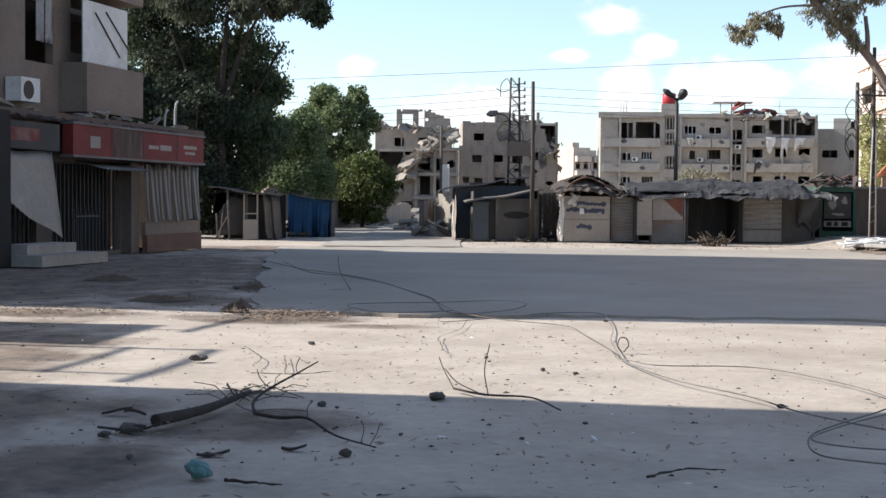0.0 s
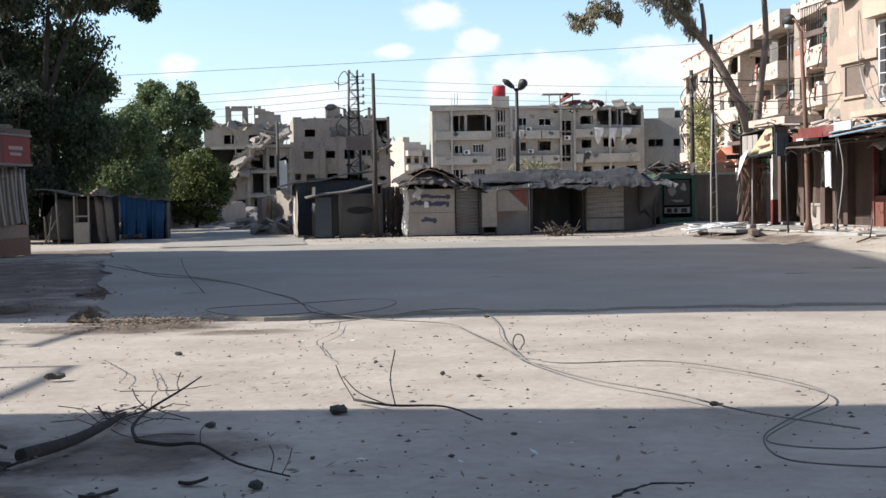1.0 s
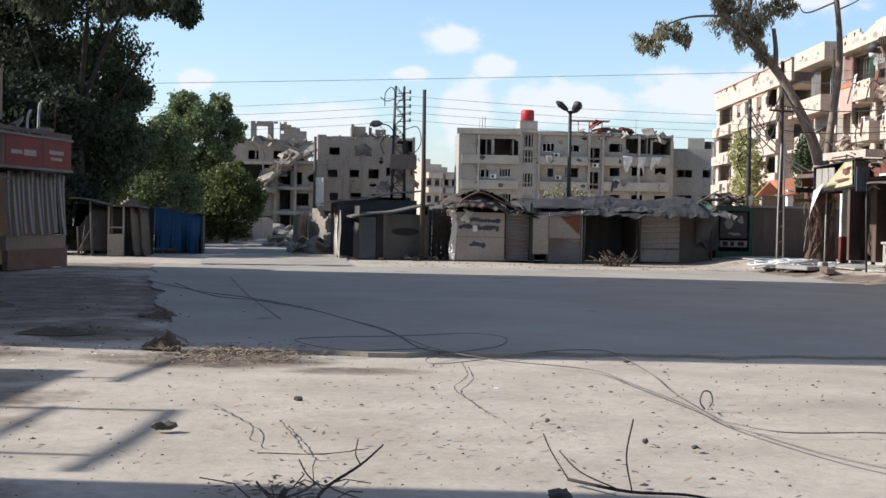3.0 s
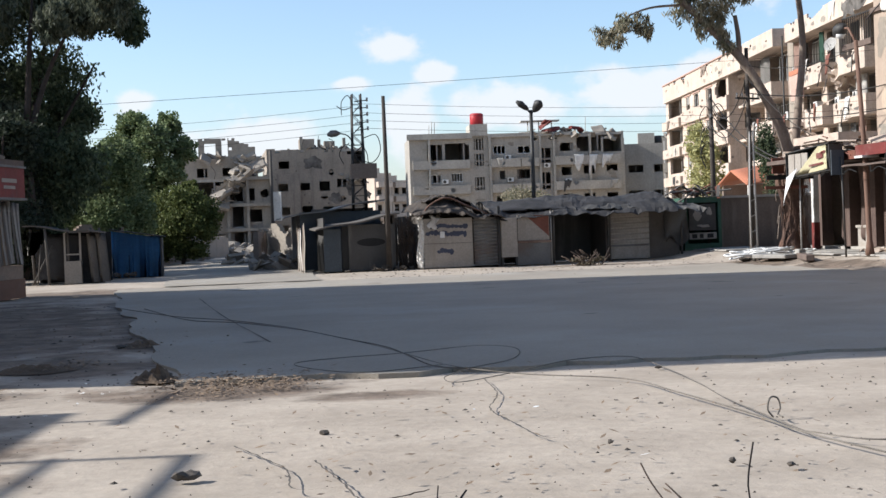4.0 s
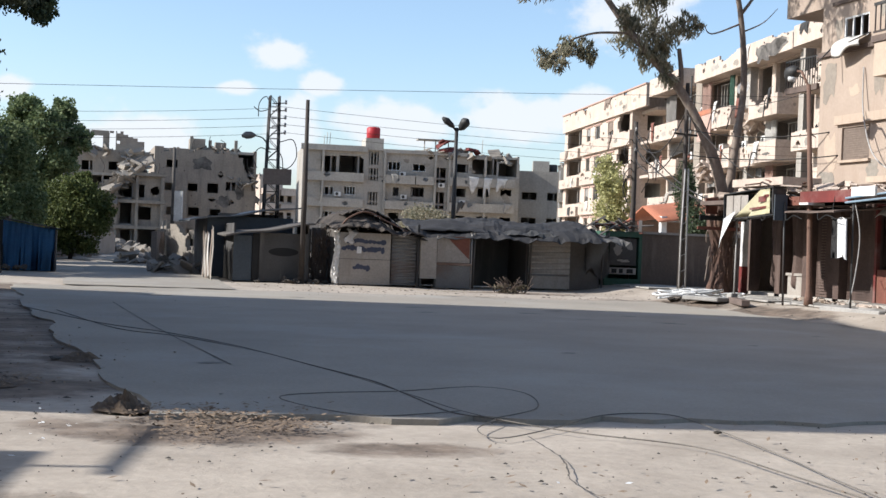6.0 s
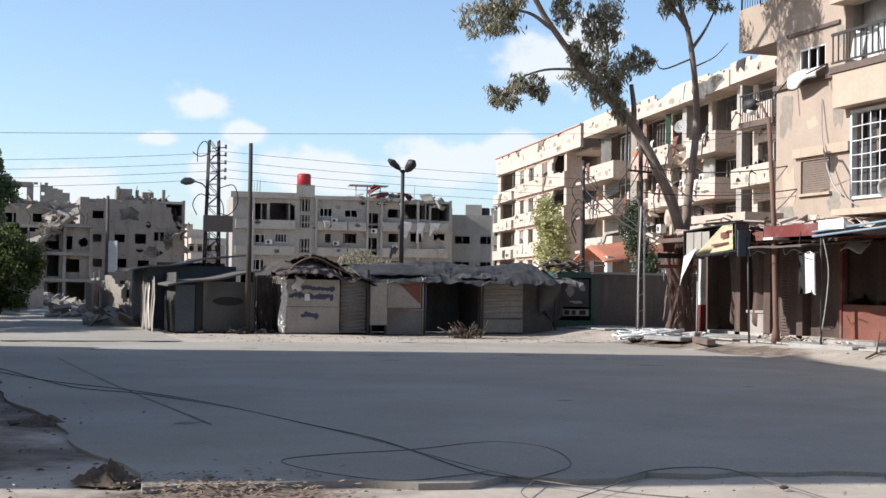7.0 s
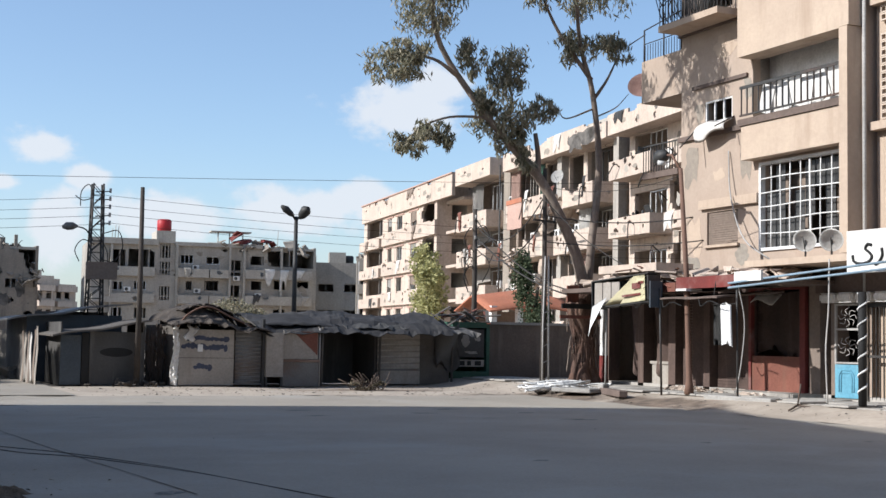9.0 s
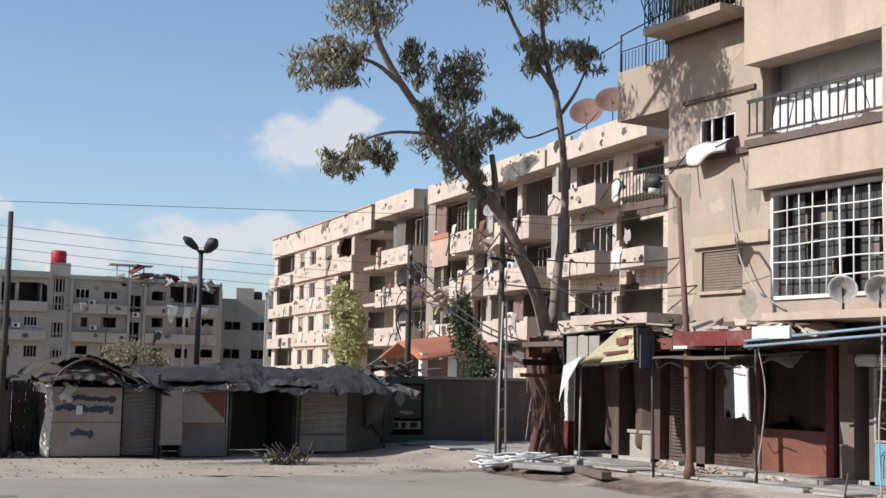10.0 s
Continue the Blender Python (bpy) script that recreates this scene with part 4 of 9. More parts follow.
def ruined_blocks():
    """Collapsed flats at the end of the side street."""
    rng = random.Random(12)
    small = Matrix.Scale(0.84, 4)
    b = thing("ruined_building", (-1.25, 105, 0), "collapsed concrete building with pancaked floors and bare columns", "building", "ruined blocks")
    b.matrix_basis = b.matrix_basis @ small
    w, h = 7.6, 6.7
    holes = [(5.4, 6.1, 4.6, 5.7), (3.9, 5.2, 4.3, 6.2), (4.1, 5.1, 2.2, 4.2), (5.6, 6.7, 2.7, 3.8), (4.2, 5.3, 0.0, 1.8), (5.7, 7.2, 0.0, 1.9), (1.9, 2.6, 2.7, 3.9), (0.6, 1.6, 2.4, 3.8), (0.3, 1.4, 0.0, 1.7), (2.4, 3.4, 0.0, 1.7)]
    holes += hole(rng, 6.6, 5.2, 0.8, 0.9)

    def top(u):
        return 7 if u > 3.6 else 2.2 + 1.25 * u + 0.4 * noise.noise((u * 2, 0, 0))

    shell(b, w, 9, h, 3, "browned", holes, top=top, partitions=3)
    bm = boxes(*[(3.4, -0.5, z - 0.16, 7.9, -0.003, z + 0.12) for z in (2.05, 4.25, 6.6)])
    for u in (3.6, 5.35, 7.45):
        box(bm, u, -0.4, 0, u + 0.25, -0.1, 6.4)
    part("floor_edge", bm, "ruin", b, "bare concrete slab edges and columns")
    bm = bmesh.new()
    for _ in range(300):
        u = rng.uniform(-0.6, 5.5)
        z = 1.7 + 1.05 * u + rng.uniform(-0.9, 0.7)
        slab_chunk(bm, (u, rng.uniform(-0.8, 4), min(z, 7.3)), rng.uniform(0.25, 0.8), rng, 0.8)
    for _ in range(70):
        slab_chunk(bm, (rng.uniform(-1, 6), rng.uniform(-2.5, 0), rng.uniform(0, 0.8)), rng.uniform(0.2, 0.6), rng, 0.8)
    for u, v in ((0.5, 4.3), (1.3, 5.2), (2.2, 6.3)):
        m = Matrix.Translation((u + 1.2, 0.5, v - 0.3)) @ Matrix.Rotation(radians(-38), 4, "Y")
        box(bm, -1.6, -0.6, -0.1, 1.6, 2.5, 0.1, m)
    part("rubble", bm, "ruin", b, "tilted floor slabs and broken concrete")
    for u, z in ((2.6, 6.6), (4.7, 6.7), (6.0, 6.7), (6.9, 6.7), (7.2, 6.7)):
        part("rebar", tubes([(curve_pts(((u, 0.2, z), (u + 0.1, 0.1, z + 0.6), (u + rng.uniform(-0.3, 0.3), 0, z + rng.uniform(0.8, 1.3))), 3), 0.03)], 5), "darkmetal", b)
    b = thing("ruined_building", (-2.5, 139, 0), "shell of a grey building with an open rooftop storey", "building", "ruined blocks")
    shell(b, 8, 9, 8.9, 3, "ruin", [(2.0, 3.0, 7.1, 8.0), (4.5, 5.8, 7.2, 8.0), (1.0, 2.0, 4.4, 5.4), (6.3, 7.3, 7.0, 8.0)], partitions=3)
    bm = bmesh.new()
    wall_with_holes(bm, 5.6, 2.1, [(0.6, 1.7, 0.0, 1.6), (2.3, 2.9, 0.3, 1.9), (3.0, 3.3, 0.9, 1.2)], 0.3, top=lambda u: 2.0 + 0.15 * noise.noise((u * 4, 7, 0)) - 0.42 * max(0, u - 3.4))
    bmesh.ops.translate(bm, verts=bm.verts, vec=(2.2, 0.1, 8.85))
    box(bm, 2.2, 0.41, 8.85, 2.5, 3, 10.4)
    box(bm, 5.6, 0.41, 8.85, 5.9, 3, 10.2)
    part("rooftop_storey", bm, "ruin", b)
    bm = bmesh.new()
    for _ in range(60):
        slab_chunk(bm, (rng.uniform(0, 8), rng.uniform(-0.4, 2.5), 8.9 + rng.uniform(-0.3, 0.5)), rng.uniform(0.2, 0.7), rng, 0.9)
    for _ in range(26):
        slab_chunk(bm, (rng.uniform(5.0, 8), rng.uniform(-0.6, 1.5), rng.uniform(6.6, 9.0)), rng.uniform(0.3, 0.9), rng, 0.9)
    part("rubble", bm, "ruin", b, "broken concrete along the roof")
    b = thing("ruined_building", (7.0, 152, 0), "grey block of flats with shell damage and small windows", "building", "ruined blocks")
    b.matrix_basis = b.matrix_basis @ Matrix.Scale(1.16, 4)
    holes = [(1.1, 2.1, 7.2, 7.9), (3.1, 4.0, 5.1, 5.8), (1.3, 2.2, 2.9, 3.5), (4.9, 5.9, 5.0, 5.9), (3.2, 4.2, 2.8, 3.6), (6.6, 7.5, 5.3, 6.1), (5.2, 6.2, 2.7, 3.5), (0.8, 2.0, 0.0, 1.7), (3.2, 4.6, 0.0, 1.6)]
    for _ in range(6):
        holes += hole(rng, rng.uniform(3, 8.3), rng.uniform(2.5, 7.5), rng.uniform(0.3, 0.9), rng.uniform(0.3, 0.7))

    def top2(u):
        return (8.9 if u < 7.6 else 8.9 - 2.2 * (u - 7.6)) + 0.7 * noise.noise((u * 1.3, 1, 0)) + 0.3 * noise.noise((u * 5, 1, 0))

    bm = bmesh.new()
    wall_with_holes(bm, 3.3, 6.7, [(1.3, 2.2, 5.0, 5.7), (0.4, 1.0, 3.0, 3.6), (1.5, 2.3, 2.8, 3.5), (0.7, 2.2, 0.0, 1.8)], 0.25, top=lambda u: 6.6 + 0.3 * noise.noise((u * 3, 4, 0)))
    box(bm, 0, 0.25, 0, 0.2, 1.9, 6.4)
    box(bm, 3.1, 0.25, 0, 3.3, 1.9, 6.3)
    box(bm, 0.2, 0.25, 6.0, 3.1, 1.9, 6.2)
    box(bm, 0.2, 1.7, 0, 3.1, 1.9, 6.0)
    bmesh.ops.translate(bm, verts=bm.verts, vec=(-0.4, -2.0, 0))
    part("lower_wing", bm, "browned", b, "lower front wing with a broken edge")
    shell(b, 9.4, 10, 9.1, 4, "browned", holes, top=top2, partitions=4)
    bm = bmesh.new()
    for _ in range(60):
        slab_chunk(bm, (rng.uniform(6.6, 9.8), rng.uniform(-0.6, 3), rng.uniform(4.0, 7.6)), rng.uniform(0.2, 0.55), rng, 1.0)
    for _ in range(24):
        slab_chunk(bm, (rng.uniform(3, 8), rng.uniform(0, 2), 9.1), rng.uniform(0.2, 0.5), rng, 0.6)
    part("rubble", bm, "ruin", b)
    part("stair_head", boxes((3.2, 0.4, 9.0, 4.6, 2.2, 10.0)), "browned", b)
    part("stair_head", boxes((5.6, 1, 9.0, 6.6, 2, 9.8)), "browned", b)
    for u, z, w, hh in ((4.4, 7.6, 2.4, 1.6), (6.4, 4.3, 1.6, 1.4), (2.3, 4.4, 1.6, 1.0), (7.9, 5.2, 1.2, 1.8), (4.3, 1.9, 1.4, 0.8), (1.0, 2.2, 1.0, 1.2)):
        scar(b, rng, u, z, w, hh, 0.0, rng.choice(("ruin", "greyplaster", "sootdark")))
    for u in (3.2, 4.9, 6.1, 7.3):
        part("broken_column", boxes((u, 0.3, 8.6, u + 0.28, 0.6, 9.2 + rng.uniform(0.3, 1.0))), "ruin", b)
    for u, z in ((3.4, 9.0), (5.1, 9.2), (6.2, 9.2), (7.5, 8.8), (8.4, 7.4), (8.9, 6.2)):
        part("rebar", tubes([(curve_pts(((u, 0.3, z), (u + rng.uniform(-0.2, 0.2), 0.1, z + 0.5), (u + rng.uniform(-0.5, 0.5), 0, z + rng.uniform(0.7, 1.2))), 3), 0.03)], 5), "darkmetal", b)
    water_tank((12.2, 154.5, 10.3), 0.5, 0.75, "darkmetal", "dark water tank on a ruined roof")
    # pale block far behind
    for at, w, h in (((28.9, 232, 0), 3.4, 10.9), ((32.45, 236, 0), 4.2, 9.7)):
        b = thing("apartment_building", at, "distant pale block of flats catching the sun", "building", "distant flats", rz=24)
        holes = [(u, u + 0.9, z, z + 1.2) for u in (0.5, 2.1) for z in (1.4, 4.3, 7.2)]
        shell(b, w, 9, h, 4, "cream", holes, partitions=2)
        for z in (3.2, 6.1, 8.6):
            balcony(b, 0.2, w - 0.3, z, 1.0, 0.8)
        part("stair_head", boxes((0.4, 1.0, h - 0.1, 1.7, 3.0, h + 0.9)), "cream_trim", b)


def cream_shell(b, rng, w, h, y0, holes, nicks, floors):
    for _ in range(nicks):
        holes = holes + hole(rng, rng.uniform(0.4, w - 1.3), rng.uniform(2, h - 1.0), rng.uniform(0.2, 0.7), rng.uniform(0.15, 0.6), 4)
    for _ in range(nicks * 3):
        uu, zz, r = rng.uniform(0.3, w - 0.5), rng.uniform(2, h - 0.3), rng.uniform(0.06, 0.2)
        holes = holes + [(uu, uu + r, zz, zz + r * rng.uniform(0.7, 1.3))]
    bm = bmesh.new()
    wall_with_holes(bm, w, h, holes, 0.25, y0=y0)
    part("front_wall", bm, "cream", b)
    part("side_wall", boxes((0, y0 + 0.25, 0, 0.25, 11, h)), "cream", b)
    # the end wall that looks down the street, with its own dark openings
    bm = bmesh.new()
    ends = [(u, u + 1.3, z + 1.2, z + 2.4) for z in floors for u in (1.0, 4.2)]
    for _ in range(4):
        ends += hole(rng, rng.uniform(0.5, 7), rng.uniform(2, h - 1.5), rng.uniform(0.5, 1.4), rng.uniform(0.5, 1.2))
    wall_with_holes(bm, 10.7 - y0, h, ends, 0.25)
    bmesh.ops.transform(bm, matrix=Matrix.Translation((w, y0 + 0.25, 0)) @ Matrix.Rotation(radians(90), 4, "Z"), verts=bm.verts)
    part("side_wall", bm, "cream", b)
    part("back_wall", boxes((0.25, 10.75, 0, w - 0.25, 11, h)), "cream", b)
    part("roof", boxes((0.25, y0 + 0.25, h - 0.4, w - 0.25, 10.75, h - 0.2)), "cream_trim", b)
    for z in floors:
        part("floor_slab", boxes((0.25, y0 + 0.25, z - 0.12, w - 0.25, 10.75, z + 0.06)), "interior", b)
    part("inner_wall", boxes((0.25, y0 + 3.2, 0.02, w - 0.25, y0 + 3.32, h - 0.41)), "interior", b)
    for k in range(1, int(w / 5)):
        part("inner_wall", boxes((5 * k, y0 + 0.25, 0.02, 5 * k + 0.12, y0 + 3.19, h - 0.41)), "interior", b)


def shutter_box(b, rng, u0, u1, z0, z1, y):
    """A roller shutter hanging crooked in an opening, its slats as a ribbed sheet."""
    k, drop = rng.uniform(-0.2, 0.2), rng.uniform(0.35, 0.8)
    bm = bmesh.new()
    sheet(bm, lambda p, q: (u0 + (u1 - u0) * p, y + 0.02 * math.sin(q * 50), z1 - (z1 - z0) * drop * q * (1 + k * (p - 0.5) * 2)), 1, 22, 0.001)
    return part("shutter", bm, rng.choice(("greymetal", "panelwhite", "shopwall", "stripe")), b)


def chipped_band(b, rng, u0, u1, z0, z1, y0, y1, mt="cream_trim", name="parapet", chips=3):
    """A solid front band of a balcony row, with holes shot through it."""
    bm = bmesh.new()
    holes = []
    for _ in range(chips):
        holes += hole(rng, rng.uniform(0.02, 0.85) * (u1 - u0), rng.uniform(0.25, 0.95) * (z1 - z0), rng.uniform(0.12, 0.5), rng.uniform(0.12, 0.4), 4)
    sd, full = rng.uniform(0, 90), z1 - z0
    wall_with_holes(bm, u1 - u0, full, holes, 0.12, top=lambda u: full - max(0.0, 0.9 * full * (noise.noise((u * 0.55, sd, 0)) - 0.22)))
    bmesh.ops.translate(bm, verts=bm.verts, vec=(u0, y0, z0))
    box(bm, u0, y0 + 0.121, z0, u1, y1, z0 + 0.16)
    box(bm, u0, y0 + 0.121, z0 + 0.161, u0 + 0.12, y1, z1)
    box(bm, u1 - 0.12, y0 + 0.121, z0 + 0.161, u1, y1, z1)
    s = part(name, bm, mt, b)
    for _ in range(max(1, int((u1 - u0) * 0.45))):
        w, hh = rng.uniform(0.35, 1.3), rng.uniform(0.2, 0.55)
        scar(s, rng, u0 + 0.7 + (u1 - u0 - 1.4) * rng.random(), z0 + hh * 0.7 + (full * 0.75 - hh * 1.3) * rng.random(), w, hh, y0, rng.choice(("ruin", "ruin", "browned", "sootdark", "greyplaster")))
    for _ in range(int((u1 - u0) * 0.06 + rng.random())):
        draped(s, rng, u0 + (u1 - u0) * rng.uniform(0.05, 0.75), z1, rng.uniform(0.5, 1.2), rng.uniform(0.5, 1.1), y0, rng.choice(("cloth", "canvas_pale", "stripe", "shopwall", "cloth")))
    return s


def cream_block():
    """The long sunlit flats that run away behind the shops: three blocks in one line."""
    rng = random.Random(21)
    far, near = Vector((44.6, 129.0)), Vector((35.6, 63.8))
    d = (near - far).normalized()
    rz = math.degrees(math.atan2(d.y, d.x))
    # block at the far end: an open corner balcony, solid bands, window strips
    b = thing("apartment_building", (far.x, far.y, 0), "cream block of flats with solid balcony bands and shot-out windows", "building", "cream flats", rz=rz)
    w, h, holes = 24.0, 14.1, []
    bands = (9.9, 7.2, 4.5, 1.8)
    wins = ((8.9, 10.3), (12.0, 13.7), (16.4, 18.2))
    for z in (12.55, *bands[:-1]):
        holes += [(u0, u1, z - 1.5, z - 0.3) for u0, u1 in wins]
        holes += [(20.3, 23.3, z - 1.7, z - 0.05), (1.2, 7.0, z - 1.6, z - 0.05)]
        holes += hole(rng, 19.6, z - 0.8, 3.6, 1.9, 8)
    cream_shell(b, rng, w, h, 0.25, holes, 7, bands)
    chipped_band(b, rng, 0.0, 28.6, 12.55, 14.2, 0.0, 0.247, chips=6)
    for k, z in enumerate(bands):
        chipped_band(b, rng, 7.6, 24.2, z, z + 1.15, 0.0, 0.247, chips=5)
        chipped_band(b, rng, 0.0, 7.4, z - 0.1, z + 0.75, -0.2, 0.247, chips=1)
        for u0, u1 in wins:
            z1 = z + 2.4
            window_frame(b, u0, u1, z1 - 1.2, z1, rng.choice(("whitebar", "greytrim", "darkmetal")), rng.choice((1, 2)), 0.35)
            if rng.random() < 0.4:
                shutter_box(b, rng, u0 + 0.05, u1 - 0.05, z1 - 1.15, z1, 0.31)
            part("window_band", boxes((u0 - 0.5, 0.18, z1 + 0.02, u1 + 0.6, 0.247, z1 + 0.13)), "pink", b)
    # recessed stair bay between this block and the next, its shade coloured in as brown
    part("stair_bay", boxes((24.25, 4.0, 0, 29.6, 4.25, 12.5)), "browned", b, "wall of the recessed bay, its shade put into a brown colour")
    for z in (12.3, *(q + 0.0 for q in bands)):
        part("landing", boxes((24.26, 0.95, z, 28.5, 3.99, z + 0.22)), "cream_trim", b)
    for u in (25.2, 27.2):
        for z in bands:
            part("opening_frame", ring(u, u + 1.1, z + 0.3, z + 1.9, 0.07, 3.93, 3.997), "greytrim", b)
    part("roof_edge", boxes((-0.1, -0.1, 14.201, 28.7, 0.3, 14.3)), "pink", b)
    part("roof_edge", boxes((24.26, 0.31, 14.0, 28.6, 4.2, 14.2)), "cream_trim", b)
    # middle block: deep balconies behind solid fronts, grey shafts, one flat burnt out
    at = far + d * 29.7
    b = thing("apartment_building", (at.x, at.y, 0), "cream block of flats with deep broken balconies and grey shafts", "building", "cream flats", rz=rz)
    w, h, holes = 26.3, 14.2, []
    bands = (9.7, 7.05, 4.4, 1.75)
    logs = ((0.6, 6.6), (9.4, 13.2), (14.6, 17.4), (18.4, 20.6), (21.2, 25.0))
    for k, z in enumerate(bands):
        top = 13.0 if k == 0 else bands[k - 1] - 0.2
        for i, (u0, u1) in enumerate(logs):
            holes.append((u0, u1, z + (0.1 if i % 2 == 0 else 0.9), top))
    cream_shell(b, rng, w, h, 1.5, holes, 16, bands)
    chipped_band(b, rng, -0.3, 7.6, 13.1, 14.35, 0.0, 1.497, "cream_trim", "roof_band", 3)
    chipped_band(b, rng, 9.3, 26.4, 13.1, 14.3, 0.35, 1.497, "cream_trim", "roof_band", 7)
    for k, z in enumerate(bands):
        for i, (u0, u1) in enumerate(logs):
            if (i, k) in ((1, 1), (2, 2), (3, 0)):
                bm = bmesh.new()
                for _ in range(26):
                    slab_chunk(bm, (rng.uniform(u0, u1), rng.uniform(0.2, 1.3), z + rng.uniform(-0.7, 0.5)), rng.uniform(0.15, 0.55), rng, 1.0)
                part("rubble", bm, "cream_trim", b, "collapsed balcony slab")
                part("rebar", tubes([(curve_pts(((rng.uniform(u0, u1), 1.2, z), (rng.uniform(u0, u1), 0.3, z + 0.1), (rng.uniform(u0, u1), -0.1, z - rng.uniform(0.3, 1.0))), 4), 0.03)], 5), "darkmetal", b)
                continue
            out = 0.0 if i in (0, 2, 4) else 0.6
            s = chipped_band(b, rng, u0 - 0.35, u1 + 0.35, z - 0.15, z + 1.05, out, 1.497, chips=5)
            top = 13.0 if k == 0 else bands[k - 1] - 0.2
            r = rng.random()
            if r < 0.4:
                ph = rng.uniform(0, 6)
                bm = bmesh.new()
                sheet(bm, lambda p, q, u0=u0, u1=u1, z=z, ph=ph, top=top: (u0 + (u1 - u0) * (0.1 + 0.4 * p), 0.9 + 0.1 * math.sin(9 * p + ph), top - 0.05 - (top - z - 1.0) * q + 0.15 * math.sin(4 * p + ph) * q), 8, 6, 0.012)
                part("cloth", bm, rng.choice(("cloth", "canvas_pale", "green", "pink", "stripe")), s, "torn cloth hanging in a balcony")
            elif r < 0.75:
                shutter_box(s, rng, u0 + 0.2, u0 + 0.55 * (u1 - u0), z + 1.0, top, 1.45)
            window_frame(b, u0 + 0.55 * (u1 - u0), u1 - 0.1, z + 0.9, top - 0.25, rng.choice(("whitebar", "darkmetal", "greytrim")), rng.choice((1, 2)), 1.55)
    for u in (7.75, 17.6, 26.0):
        part("shaft", boxes((u, 1.0, 0, u + (1.3 if u < 10 else 0.7), 1.497, h + (0.4 if u > 20 else -0.3))), "browned" if u < 10 else "greyplaster", b, "bare concrete shaft")
    part("shaft_pipe", tubes([(((9.2, 0.2, 0), (9.2, 0.2, 13.6)), 0.07)], 6), "darkmetal", b)
    part("stair_head", boxes((16.5, 3.5, h, 20.5, 6.5, h + 1.3)), "greytrim", b)
    for u, z, ww, hh in ((23.4, 13.55, 5.0, 1.1), (21.9, 13.3, 2.6, 1.2), (24.6, 13.7, 1.8, 0.9)):
        scar(b, rng, u, z, ww, hh, 0.347, "sootdark", "burnt_plaster")
    for u, z in ((9.1, 10.9), (13.3, 8.1), (17.5, 8.0), (20.7, 8.1), (13.4, 5.4), (6.8, 5.2), (20.8, 5.3), (6.9, 8.0)):
        ac = part("air_conditioner", boxes((u, 0.9, z, u + 0.75, 1.3, z + 0.55)), "white", b)
        bm = bmesh.new()
        tube(bm, ((u + 0.3, 0.885, z + 0.27), (u + 0.3, 0.898, z + 0.27)), 0.2, 10)
        part("fan_grille", bm, "darkmetal", ac)
    c = part("curtain", boxes((10.3, 0.35, 9.0, 13.0, 0.41, 10.95)), "pink", b, "faded orange curtain framed in a balcony")
    part("curtain_hem", boxes((10.2, 0.3, 10.7, 13.1, 0.349, 11.0)), "orange", c)
    for u, z in ((1.0, 10.0), (3.6, 7.4), (10.0, 7.1), (12.0, 4.6), (15.0, 10.2), (16.6, 7.3), (19.2, 10.0), (22.4, 7.1), (23.9, 4.6), (24.4, 10.1), (5.2, 4.6), (2.4, 7.2)):
        part("bent_rod", tubes([(curve_pts(((u, 0.4, z), (u + rng.uniform(-0.4, 0.4), -0.3, z + 0.4), (u + rng.uniform(-0.9, 0.9), -0.5, z - rng.uniform(0.2, 0.9))), 4), 0.04)], 5), "darkmetal", b)
        draped(b, rng, u - 0.4, z + 1.05, rng.uniform(0.4, 0.9), rng.uniform(0.6, 1.4), 0.0, rng.choice(("cloth", "panelwhite", "rust", "canvas", "stripe")))
    for u, z, ww, hh in ((14.0, 11.5, 0.7, 1.6), (17.9, 11.6, 0.6, 1.2), (20.9, 9.2, 0.5, 1.6), (14.0, 6.0, 0.8, 1.4), (8.9, 12.2, 0.5, 1.4), (20.9, 5.9, 0.5, 1.3), (25.4, 8.4, 0.7, 2.2), (25.5, 5.2, 0.6, 1.8), (7.1, 8.6, 0.8, 1.4), (17.9, 8.2, 0.7, 1.4)):
        scar(b, rng, u, z, ww, hh, 1.5, rng.choice(("ruin", "sootdark", "browned")))
    satellite_dish((at.x + d.x * 22.2 - 0.9, at.y + d.y * 22.2, 10.75), 0.42, -60, -20, "dish", 0.5, "grey satellite dish on a broken balcony front")
    # near block
    at = far + d * 57.2
    b = thing("apartment_building", (at.x, at.y, 0), "pale block of flats with open balconies and torn plaster", "building", "cream flats", rz=rz)
    w, h, holes = 9.8, 14.0, []
    bands = (10.6, 7.4, 4.2)
    for k, z in enumerate(bands):
        holes += [(0.7, 4.6, z + 0.1, z + 2.35), (6.4, 9.2, z + 0.1, z + 2.2)]
    holes += hole(rng, 4.9, 9.4, 2.2, 3.0, 8) + hole(rng, 5.0, 5.6, 2.4, 3.4, 8)
    cream_shell(b, rng, w, h, 1.3, holes, 9, bands)
    part("roof_band", boxes((-0.1, 0.0, 13.0, 0.25, 1.29, 14.15)), "cream_trim", b)
    chipped_band(b, rng, 0.26, 9.9, 13.0, 14.15, 0.0, 1.297, "cream_trim", "roof_band", 3)
    for z in bands:
        s = chipped_band(b, rng, 0.1, 5.2, z - 0.15, z + 0.9, 0.0, 1.297, chips=6)
        bm = bmesh.new()
        for k in range(12):
            u = 1.0 + 0.28 * k + rng.uniform(-0.1, 0.1)
            m = Matrix.Translation((u, rng.uniform(0.5, 1.1), z + 0.1)) @ Euler((rng.uniform(-0.3, 0.3), rng.uniform(-0.5, 0.5), rng.uniform(0, 3))).to_matrix().to_4x4()
            box(bm, -0.15, -0.03, 0, 0.15, 0.03, rng.uniform(0.9, 1.5), m)
        part("junk", bm, "canvas_pale", s, "household junk on the balcony")
